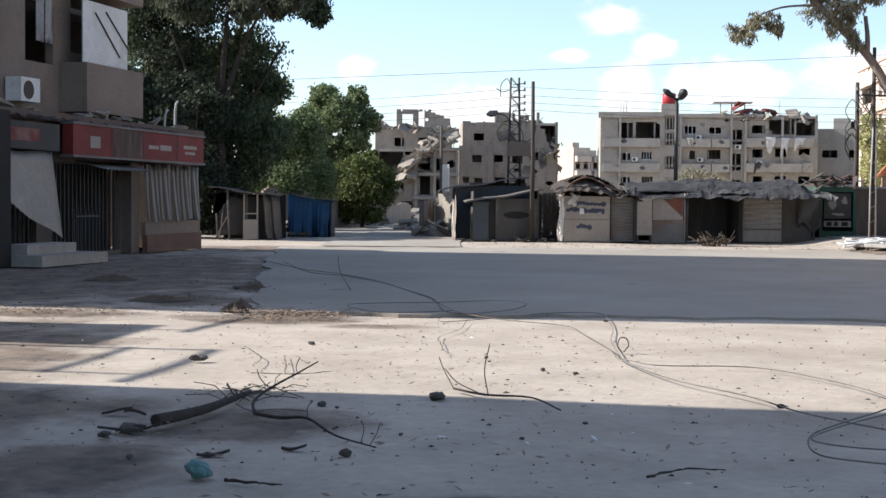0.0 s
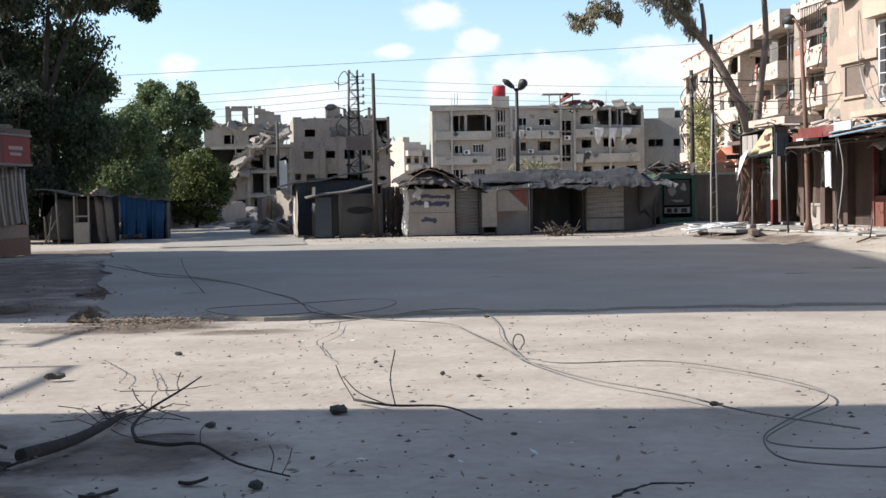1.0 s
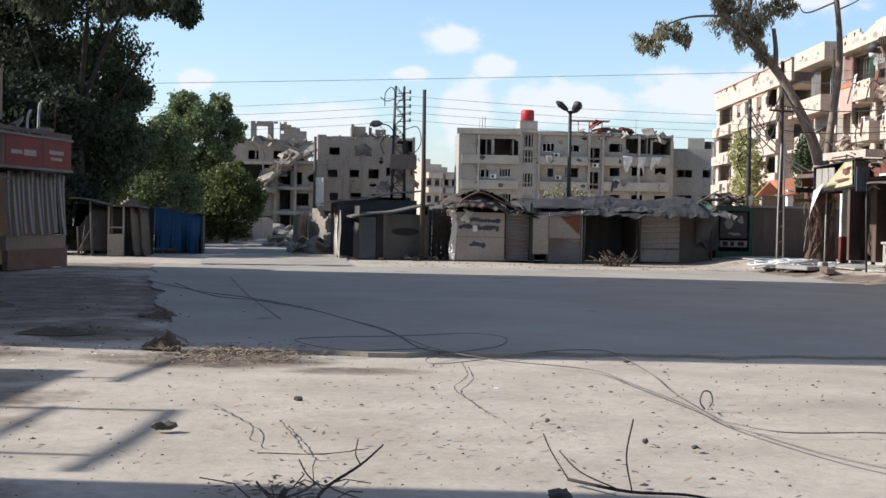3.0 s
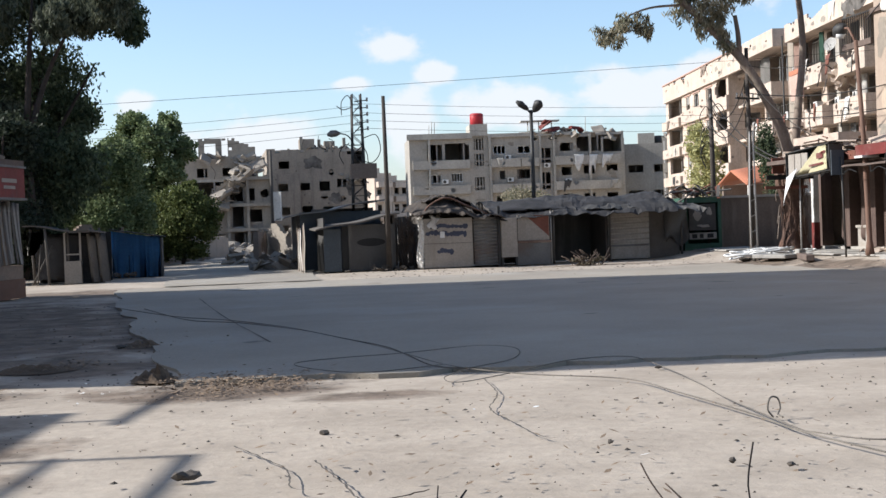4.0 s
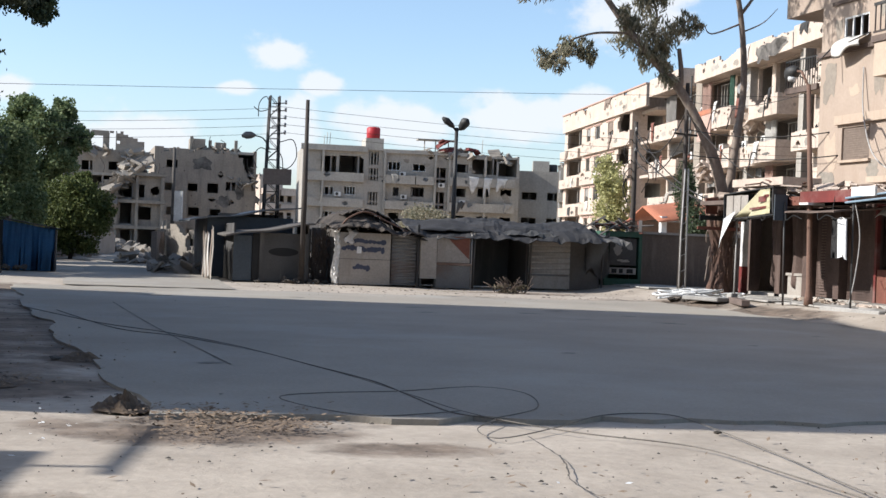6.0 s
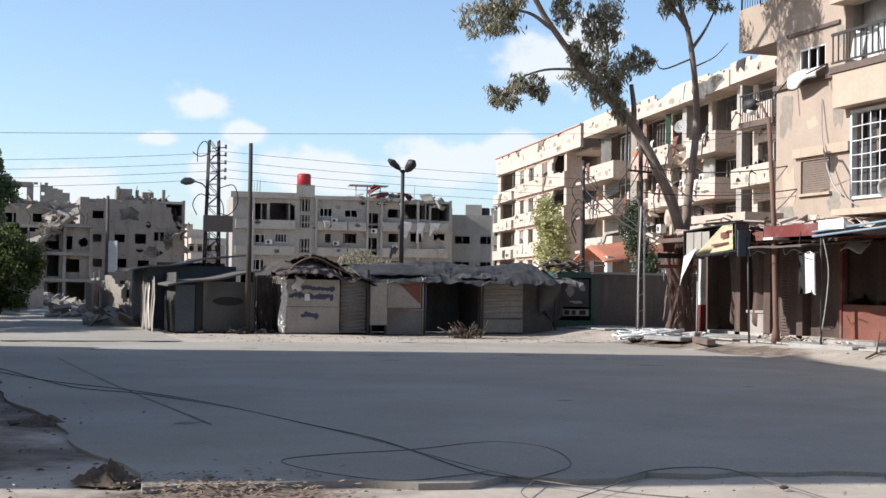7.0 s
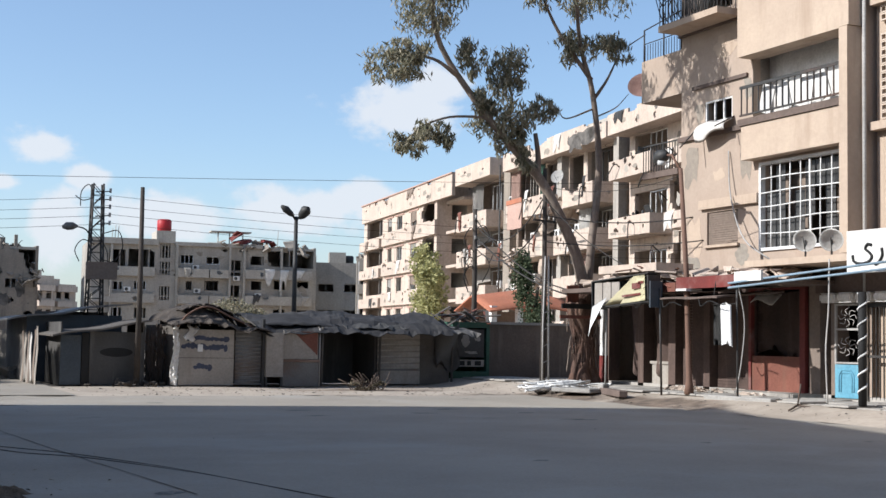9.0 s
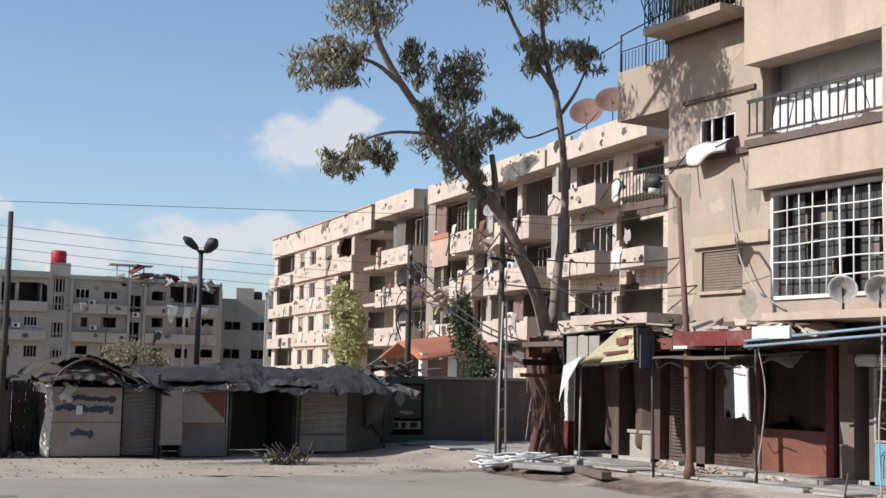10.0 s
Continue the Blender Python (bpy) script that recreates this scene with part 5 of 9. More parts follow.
        window_frame(b, 2.4, 4.4, z + 0.9, z + 2.3, rng.choice(("whitebar", "greytrim")), 2, 1.4)
        # broken balcony stump beyond the plaster tear
        s = chipped_band(b, rng, 6.6, 9.6, z - 0.1, z + 0.75, 0.1, 1.297, chips=3)
        draped(s, rng, 6.8, z + 0.75, 0.9, 0.9, 0.1, "cloth")
    for u, z, ww, hh in ((5.7, 11.4, 1.2, 2.4), (5.6, 7.6, 1.0, 1.4), (5.5, 4.4, 1.2, 2.2), (9.3, 10.4, 0.6, 1.4), (5.9, 9.0, 0.8, 1.0)):
        scar(b, rng, u, z, ww, hh, 1.3, rng.choice(("greyplaster", "ruin", "browned")))
    for u, z in ((1.2, 10.9), (3.4, 7.6), (6.6, 8.8), (2.2, 4.6), (5.5, 10.0), (5.8, 6.2), (7.4, 11.0)):
        part("bent_rod", tubes([(curve_pts(((u, 0.3, z), (u + rng.uniform(-0.4, 0.4), -0.3, z + 0.3), (u + rng.uniform(-0.9, 0.9), -0.4, z - rng.uniform(0.3, 0.9))), 4), 0.035)], 5), "darkmetal", b)
    # low annexe at the far end
    b = thing("annexe", (46.3, 134.5, 0), "small broken pale building with thin columns at the flats' end", "building", rz=-21)
    shell(b, 3.0, 6, 9.6, 3, "greyplaster", [(0.4, 1.4, 6.9, 8.4), (1.8, 2.7, 6.9, 8.4), (0.4, 1.4, 3.6, 5.0), (1.8, 2.7, 3.6, 5.0)], partitions=2)
    for z in (3.0, 6.2):
        balcony(b, 0.1, 2.9, z, 1.2, 0.75, "greytrim")
        for u in (0.15, 1.4, 2.7):
            part("column", boxes((u, -1.15, z + 0.76, u + 0.1, -1.05, z + 3.0)), "white", b)
    bm = bmesh.new()
    for _ in range(30):
        slab_chunk(bm, (rng.uniform(0, 3), rng.uniform(-1, 3), 9.6 + rng.uniform(0, 0.3)), rng.uniform(0.2, 0.6), rng, 0.8)
    part("rubble", bm, "ruin", b)


grey_block()
ruined_blocks()
cream_block()


# ---- the tan building and its shops ----
def tan_building():
    rng = random.Random(31)
    b = thing("apartment_building", (20.3, 42.1, 0), "tan rendered building with a barred window, loggia and shops below", "building", rz=-90)
    h = 14.5
    holes = [(3.68, 7.2, 4.12, 6.36), (1.15, 2.4, 7.8, 8.45), (1.26, 2.66, 4.34, 5.27), (3.3, 7.15, 7.6, 9.3), (3.3, 7.15, 10.7, 12.4), (1.0, 2.4, 11.0, 12.3)]
    bm = bmesh.new()
    wall_with_holes(bm, 7.5, h, holes, 0.25, 0.0, 3.45)
    part("front_wall", bm, "tan", b)
    part("side_wall", boxes((0, 0.25, 0, 0.25, 12, h)), "tan", b)
    part("side_wall", boxes((7.25, 0.25, 0, 7.5, 12, h)), "tan", b)
    part("back_wall", boxes((0.25, 11.75, 0, 7.25, 12, h)), "tan", b)
    part("roof", boxes((0.25, 0.25, h - 0.3, 7.25, 11.75, h - 0.1)), "tan", b)
    for z in (3.45, 7.5, 10.6):
        part("floor_slab", boxes((0.25, 0.25, z - 0.15, 7.25, 11.75, z + 0.05)), "interior", b)
    part("inner_wall", boxes((0.25, 4.5, 3.5, 7.25, 4.62, h - 0.31), (3.1, 0.25, 3.5, 3.22, 4.5, h - 0.31)), "interior", b)
    part("loggia_back_wall", boxes((3.23, 0.62, 7.56, 7.24, 0.74, 10.4)), "white", b, "white back wall of the loggia")
    part("loggia_back_wall", boxes((3.23, 1.5, 10.66, 7.24, 1.62, 14.1)), "white", b)
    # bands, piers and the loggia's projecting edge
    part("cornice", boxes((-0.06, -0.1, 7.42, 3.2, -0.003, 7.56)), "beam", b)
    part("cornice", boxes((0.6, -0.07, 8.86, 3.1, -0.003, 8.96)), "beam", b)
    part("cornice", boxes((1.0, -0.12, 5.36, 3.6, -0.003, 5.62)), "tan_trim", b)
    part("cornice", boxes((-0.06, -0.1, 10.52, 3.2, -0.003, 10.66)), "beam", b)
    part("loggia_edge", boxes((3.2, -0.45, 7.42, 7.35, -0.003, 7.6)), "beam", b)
    part("loggia_parapet", boxes((3.2, -0.45, 9.3, 7.2, -0.003, 10.9)), "tan_trim", b, "smooth cream parapet of the upper loggia")
    part("pier", boxes((7.21, -0.5, 3.8, 7.5, -0.003, 9.3), (7.21, -0.5, 9.31, 7.55, -0.003, h)), "tan_trim", b)
    part("render_panel", boxes((3.3, -0.4, 6.5, 7.19, -0.003, 7.41)), "tan_trim", b)
    # loggia railing of upright bars with things leaning behind it
    bm = boxes((3.25, -0.42, 8.42, 7.2, -0.37, 8.5), (3.25, -0.42, 7.68, 7.2, -0.38, 7.73))
    railing = part("railing", bm, "darkmetal", b, "dark railing of upright bars")
    for k in range(17):
        u = 3.3 + k * 0.24
        part("bar", boxes((u, -0.415, 7.73, u + 0.032, -0.385, 8.42)), "darkmetal", railing)
    bm = bmesh.new()
    for u, w, z, t in ((4.0, 0.5, 7.7, 18), (4.9, 0.45, 7.65, -14), (5.6, 0.5, 7.7, 10), (6.4, 0.4, 7.75, -20)):
        box(bm, -w / 2, 0, 0, w / 2, 0.04, 0.75, Matrix.Translation((u, -0.2, z)) @ Matrix.Rotation(radians(t), 4, "Y"))
    part("leaning_board", bm, "white", b, "white boards leaning behind the railing")
    for u, z, wd, hh, mt in ((0.6, 6.6, 0.9, 1.3, "browned"), (2.2, 9.9, 1.6, 0.7, "tan_trim"), (0.7, 4.6, 0.8, 1.4, "tan_trim"), (3.0, 6.7, 0.6, 1.6, "browned"), (0.9, 8.2, 0.5, 0.9, "browned"), (2.9, 4.0, 0.9, 0.6, "ruin"), (0.5, 3.9, 1.0, 0.5, "ruin"), (1.8, 6.3, 0.7, 0.4, "tan_trim"), (3.1, 8.6, 0.4, 1.0, "ruin")):
        scar(b, rng, u, z, wd, hh, 0.0, mt)
    # barred window
    w = part("window", boxes((3.62, -0.06, 4.05, 3.7, 0.1, 6.42), (7.18, -0.06, 4.05, 7.26, 0.1, 6.42), (3.7, -0.06, 4.05, 7.18, 0.1, 4.13), (3.7, -0.06, 6.34, 7.18, 0.1, 6.42)), "whitebar", b, "large window behind a white square grille")
    bm = bmesh.new()
    for k in range(1, 9):
        u = 3.7 + 3.48 * k / 9
        t = 0.02 if k != 5 else 0.035
        tube(bm, [(u + 0.02 * math.sin(k * 2.1 + z), -0.03, z) for z in np.linspace(4.1, 6.37, 7)], t, 5)
    for k in range(1, 6):
        z = 4.13 + 2.21 * k / 6
        tube(bm, [(u, -0.03 + 0.012 * math.sin(u * 3), z + 0.018 * math.sin(u * 2 + k)) for u in np.linspace(3.7, 7.18, 9)], 0.018, 5)
    part("grille", bm, "whitebar", w)
    for k in range(9):
        u = 3.72 + 3.44 * k / 9
        for j in range(3):
            if rng.random() < 0.35:
                continue
            z = 4.15 + 2.17 * j / 3
            part("pane", boxes((u, 0.14, z, u + 0.36, 0.15, z + 0.7)), "glass", w)
    part("curtain", boxes((3.9, 0.5, 4.2, 5.0, 0.53, 6.2), (5.9, 0.6, 4.2, 6.4, 0.63, 5.6)), "shopwall", w, "faded brown curtain")
    # small window with its collapsed awning
    w = window_frame(b, 1.15, 2.4, 7.8, 8.45, "whitebar", 2, 0.02)
    bm = bmesh.new()
    sheet(bm, lambda p, q: (1.0 + 1.5 * p + 0.25 * q * (1 - p), -0.05 - 0.38 * math.sin(2.0 * q) + 0.05 * math.sin(8 * p), 7.84 - 0.6 * q + 0.25 * q * p + 0.05 * math.sin(7 * p + 3 * q)), 10, 8, 0.012)
    part("awning", bm, "cloth", w, "torn white awning hanging down")
    for q in (((1.0, -0.02, 7.85), (1.05, -0.8, 7.08)), ((2.5, -0.02, 7.85), (2.6, -0.75, 7.5))):
        part("awning_bar", tubes([(q, 0.02)], 6), "darkmetal", w)
    # shuttered window
    w = part("shutter", boxes((1.26, 0.06, 4.34, 2.66, 0.1, 5.27)), "shopwall", b, "brown roller shutter half down")
    bm = bmesh.new()
    for k in range(14):
        box(bm, 1.3, 0.045, 4.36 + k * 0.064, 2.62, 0.058, 4.41 + k * 0.064)
    part("slats", bm, "shopwall", w)
    part("window_sill", boxes((1.2, -0.1, 4.26, 2.75, 0.05, 4.335)), "tan_trim", b)
    # corner terrace with railing, slab over the side street
    t = part("terrace", boxes((-2.1, 0.0, 8.9, -0.003, 5, 9.1), (-2.1, 0.0, 9.101, -2.0, 5, 10.2), (-1.999, 0.0, 9.101, -0.003, 0.1, 10.2)), "tan", b, "shaded corner terrace with a solid parapet")
    bm = tubes([(((u, 0.05, 10.2), (u, 0.05, 11.2)), 0.025) for u in (-2.05, -1.0, -0.1)], 6)
    tube(bm, ((-2.05, 0.05, 10.75), (-0.1, 0.05, 10.75)), 0.015, 6)
    tube(bm, ((-2.05, 0.05, 11.18), (-0.1, 0.05, 11.4)), 0.02, 6)
    tube(bm, ((-2.9, 0.05, 10.9), (-2.0, 0.05, 11.05)), 0.018, 6)
    part("railing", bm, "darkmetal", t)
    for k in range(14):
        part("bar", boxes((-2.0 + k * 0.14, 0.04, 10.2, -1.985 + k * 0.14, 0.055, 10.7)), "darkmetal", t)
    # balcony of the near corner with dark ironwork
    balcony(b, 0.1, 2.9, 10.75, 0.9, 0.95, "tan_trim", False)
    bm = bmesh.new()
    for k in range(26):
        a = rng.uniform(0.3, 2.6)
        tube(bm, curve_pts(((a, -0.92, 10.8), (a + rng.uniform(-0.2, 0.2), -0.98, 11.2), (a + rng.uniform(-0.5, 0.5), -0.95, 11.6)), 3), 0.014, 5)
    part("scrollwork", bm, "darkmetal", b, "tangled dark ironwork on the balcony")
    # side balcony low on the corner
    s = balcony(b, -1.9, -0.05, 6.7, 0.1, 0.8, "beam", False)
    # down pipe and cables on the front
    part("down_pipe", tubes([(((7.62, -0.08, 0.3), (7.62, -0.08, 13.5)), 0.05)], 8), "palepole", b)
    part("cable", tubes([(curve_pts(((2.3, -0.05, 6.9), (2.6, -0.2, 5.6), (3.3, -0.3, 4.4), (4.2, -0.15, 3.8))), 0.02)], 6), "palepole", b, "slack pale cable down the front")


def neighbour_building():
    b = thing("apartment_building", (20.6, 34.45, 0), "tan neighbouring building with pierced block screens", "building", rz=-90)
    holes = [(0.5, 1.5, 7.6, 9.4), (2.4, 4.4, 7.4, 9.6), (0.5, 4.6, 4.4, 6.4), (6, 8, 4.4, 6.4), (6, 8, 7.6, 9.4)]
    bm = bmesh.new()
    wall_with_holes(bm, 14, 14, holes, 0.25, 0.0, 0.0)
    part("front_wall", bm, "tan_trim", b)
    part("body", boxes((0, 1.2, 0, 14, 10, 13.9)), "interior", b)
    part("floor_slab", boxes((0, -0.25, 6.75, 14, 1.19, 6.95), (0, -0.25, 9.8, 14, 1.19, 10.0)), "tan_trim", b)
    me = None
    for i in range(9):
        for j in range(16):
            if me is None:
                bm = boxes((0, 0, 0, 0.2, 0.1, 0.035), (0, 0, 0.145, 0.2, 0.1, 0.18), (0, 0, 0.035, 0.035, 0.1, 0.145), (0.165, 0, 0.035, 0.2, 0.1, 0.145))
                me = mesh_of(bm, "screen_block", M["brick"])
            ob = new("screen_block", me)
            ob.parent = b
            ob.matrix_basis = pose(0.25 + i * 0.21, -0.12, 7.0 + j * 0.19 + (0.3 if j > 10 else 0))


def shops():
    """Ground floor under the tan building: bays between piers, canopy, doors. Local axes as the building's."""
    rng = random.Random(44)
    z0 = PAVE_Z
    s = thing("shop_row", (20.3, 42.1, 0), "row of dark gutted shops under a broken canopy", "shop", rz=-90)
    piers = ((-4.2, 0.35), (-2.2, 0.3), (-0.6, 0.35), (1.1, 0.3), (3.0, 0.25), (5.55, 0.4), (6.35, 0.18), (8.2, 0.35))
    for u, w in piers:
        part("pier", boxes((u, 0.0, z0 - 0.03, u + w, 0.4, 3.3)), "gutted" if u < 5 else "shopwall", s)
    # near-black back wall: the bays' inner shade is put into its colour
    part("back_wall", boxes((-4.2, 3.6, z0 - 0.03, 9.0, 3.75, 3.3)), "sootdark", s)
    part("end_wall", boxes((-4.35, 0.0, z0 - 0.03, -4.21, 3.75, 3.3)), "shopwall", s)
    part("floor", boxes((-4.2, 0.0, z0 - 0.02, 9, 3.6, z0 + 0.1)), "paving", s)
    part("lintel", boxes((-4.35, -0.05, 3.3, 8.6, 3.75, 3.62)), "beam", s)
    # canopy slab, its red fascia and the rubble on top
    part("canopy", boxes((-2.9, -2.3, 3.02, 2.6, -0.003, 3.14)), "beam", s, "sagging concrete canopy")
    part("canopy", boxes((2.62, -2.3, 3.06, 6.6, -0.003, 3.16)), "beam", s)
    part("canopy", boxes((5.0, -1.6, 3.5, 9.8, -0.003, 3.66)), "tan_trim", s, "concrete canopy slab over the red shop")
    part("fascia", boxes((3.1, -2.34, 2.98, 5.55, -2.302, 3.28)), "red", s, "faded red fascia board")
    part("fascia", boxes((0.6, -2.34, 2.92, 3.08, -2.302, 3.16)), "rust", s)
    part("blind_rail", boxes((5.57, -2.36, 3.1, 6.6, -2.303, 3.34)), "white", s, "white board at the canopy edge")
    bm = tubes([(((5.4, -2.4, 3.06), (7.4, -2.2, 3.2), (10.4, -1.9, 3.4)), 0.028), (((5.4, -2.4, 2.95), (7.6, -2.2, 3.08), (10.4, -1.95, 3.24)), 0.028)], 8)
    part("pipe", bm, "paleblue", s, "long blue pipes along the canopy")
    bm = bmesh.new()
    for _ in range(190):
        slab_chunk(bm, (rng.uniform(-2.4, 6.2), rng.uniform(-2.2, -0.2), 3.2 + rng.uniform(0, 0.22)), rng.uniform(0.1, 0.32), rng, 0.6)
    part("rubble", bm, "cream_trim", s, "broken plaster and boards on the canopy")
    for j in range(34):
        m = Matrix.Translation((rng.uniform(-0.2, 2.8), rng.uniform(-2.6, -1.2), 3.18 + rng.uniform(0, 0.4))) @ Euler((rng.uniform(-0.4, 0.4), rng.uniform(-0.5, 0.5), rng.uniform(0, 3))).to_matrix().to_4x4()
        bm, ln = bmesh.new(), rng.uniform(0.2, 0.5)
        box(bm, -ln, -0.04, -0.012, ln, 0.04, 0.012, m)
        part("splintered_board", bm, ("rust", "rustpole", "board", "cream_trim")[j % 4], s, "splintered red-brown board" if j % 4 == 0 else "")
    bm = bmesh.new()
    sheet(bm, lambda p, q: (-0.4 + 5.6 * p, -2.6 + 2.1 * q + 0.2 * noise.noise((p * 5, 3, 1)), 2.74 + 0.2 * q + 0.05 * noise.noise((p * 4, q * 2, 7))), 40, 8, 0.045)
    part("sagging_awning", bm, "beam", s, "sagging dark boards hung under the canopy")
    for u in (0.2, 1.7, 3.0, 4.6):
        part("hanging_scrap", tubes([(curve_pts(((u, -2.7, 2.68), (u + 0.2, -2.78, 2.5), (u + 0.5, -2.75, 2.62), (u + 0.9, -2.72, 2.52)), 4), 0.014)], 5), "black", s)
    # bays
    part("red_pillar", boxes((-3.74, -0.42, z0, -3.54, -0.22, 1.15)), "red", s, "red painted lower half of a pillar")
    part("white_pillar", boxes((-3.73, -0.41, 1.151, -3.55, -0.23, 3.0)), "white", s, "peeling white upper half of a pillar")
    part("counter", boxes((-1.5, 0.05, z0, -0.62, 0.3, 0.95)), "panelwhite", s, "low grimy counter wall")
    part("counter_top", boxes((-1.55, 0.0, 0.951, -0.61, 0.34, 1.03)), "panelwhite", s)
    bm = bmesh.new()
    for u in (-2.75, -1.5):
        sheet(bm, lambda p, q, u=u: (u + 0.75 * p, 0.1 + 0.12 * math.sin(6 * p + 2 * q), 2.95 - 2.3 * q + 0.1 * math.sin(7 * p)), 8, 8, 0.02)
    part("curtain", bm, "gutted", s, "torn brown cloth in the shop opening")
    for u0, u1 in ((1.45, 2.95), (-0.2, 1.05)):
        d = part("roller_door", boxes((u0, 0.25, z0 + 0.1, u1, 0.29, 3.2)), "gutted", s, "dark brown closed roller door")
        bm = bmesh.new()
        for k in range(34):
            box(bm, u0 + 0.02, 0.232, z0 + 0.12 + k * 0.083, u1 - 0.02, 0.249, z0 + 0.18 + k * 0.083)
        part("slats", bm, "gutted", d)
    # red shop: low panel, frame, leaning black sheet
    d = part("shop_front", boxes((3.3, -0.02, z0 + 0.08, 5.25, 0.03, 1.27)), "rust", s, "rust-red metal panel of a shop front")
    bm = boxes((3.2, -0.06, z0 + 0.08, 3.3, 0.06, 3.1), (5.25, -0.06, z0 + 0.08, 5.45, 0.06, 3.1), (3.3, -0.05, 3.0, 5.25, 0.05, 3.1))
    part("frame", bm, "red", d, "red painted door frame")
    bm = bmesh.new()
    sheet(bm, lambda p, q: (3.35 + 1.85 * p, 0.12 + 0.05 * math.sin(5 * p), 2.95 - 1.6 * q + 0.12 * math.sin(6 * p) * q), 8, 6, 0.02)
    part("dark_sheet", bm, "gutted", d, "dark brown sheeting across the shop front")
    bm = bmesh.new()
    sheet(bm, lambda p, q: (3.9 + 0.9 * p, -0.25 - 0.3 * q, 2.95 - 0.28 * q + 0.08 * math.sin(5 * p)), 6, 3, 0.015)
    part("torn_awning", bm, "cloth", d, "scrap of white awning")
    part("doorstep", boxes((3.0, -0.9, z0, 6.0, -0.003, z0 + 0.1)), "paving", s, "low cement doorstep")
    # blue door with ironwork above
    d = part("blue_door", boxes((6.53, -0.04, z0 + 0.05, 7.35, 0.01, 1.12)), "skyblue", s, "light blue steel door panel")
    bm = bmesh.new()
    for a in (0.0, 0.07):
        pts = [(6.68 + a, -0.05, 0.45), (6.68 + a, -0.05, 0.85 - a), (6.78, -0.05, 0.98 - a), (7.1, -0.05, 0.98 - a), (7.2 - a, -0.05, 0.85 - a), (7.2 - a, -0.05, 0.45)]
        tube(bm, pts, 0.012, 5)
    part("moulding", bm, "skyblue", d)
    bm = boxes((6.5, -0.03, 1.121, 6.56, 0.02, 2.6), (7.32, -0.03, 1.121, 7.38, 0.02, 2.6), (6.56, -0.03, 1.95, 7.32, 0.02, 2.0), (6.56, -0.03, 2.55, 7.32, 0.02, 2.6), (6.56, -0.03, 1.14, 7.32, 0.02, 1.18))
    part("frame", bm, "palepole", d)
    for cx, cz in ((6.94, 1.56), (6.94, 2.27)):
        bm = bmesh.new()
        for k in range(8):
            a = k * math.pi / 4
            tube(bm, curve_pts([(cx + 0.08 * math.cos(a), -0.01, cz + 0.06 * math.sin(a)), (cx + 0.25 * math.cos(a + 0.3), -0.01, cz + 0.18 * math.sin(a + 0.3)), (cx + 0.33 * math.cos(a - 0.2), -0.01, cz + 0.24 * math.sin(a - 0.2))], 4), 0.01, 4)
        part("ironwork", bm, "palepole", d, "scrolled iron grille")
    for u0 in (7.5, 8.5):
        bm = boxes((u0, -0.02, z0 + 0.05, u0 + 0.06, 0.03, 2.6), (u0 + 0.85, -0.02, z0 + 0.05, u0 + 0.91, 0.03, 2.6), (u0 + 0.06, -0.02, 2.5, u0 + 0.85, 0.03, 2.6), (u0 + 0.06, -0.02, 1.3, u0 + 0.85, 0.03, 1.36))
        gate = part("iron_gate", bm, "darkmetal", s, "dark iron gate with upright bars")
        for k in range(6):
            part("bar", boxes((u0 + 0.12 + k * 0.13, -0.005, z0 + 0.05, u0 + 0.14 + k * 0.13, 0.015, 2.499)), "darkmetal", gate)
    bm = bmesh.new()
    for k in range(5):
        vs = box(bm, 6.2 + k * 0.62, -0.28, 2.62, 6.75 + k * 0.62, -0.004, 2.86)
    bmesh.ops.bevel(bm, geom=bm.edges[:], offset=0.05, segments=2, affect="EDGES")
    part("bolster", bm, "white", s, "row of rounded whitish blocks over the doors")
    part("fascia_beam", boxes((5.9, -0.1, 2.87, 9.2, -0.003, 3.3)), "beam", s)


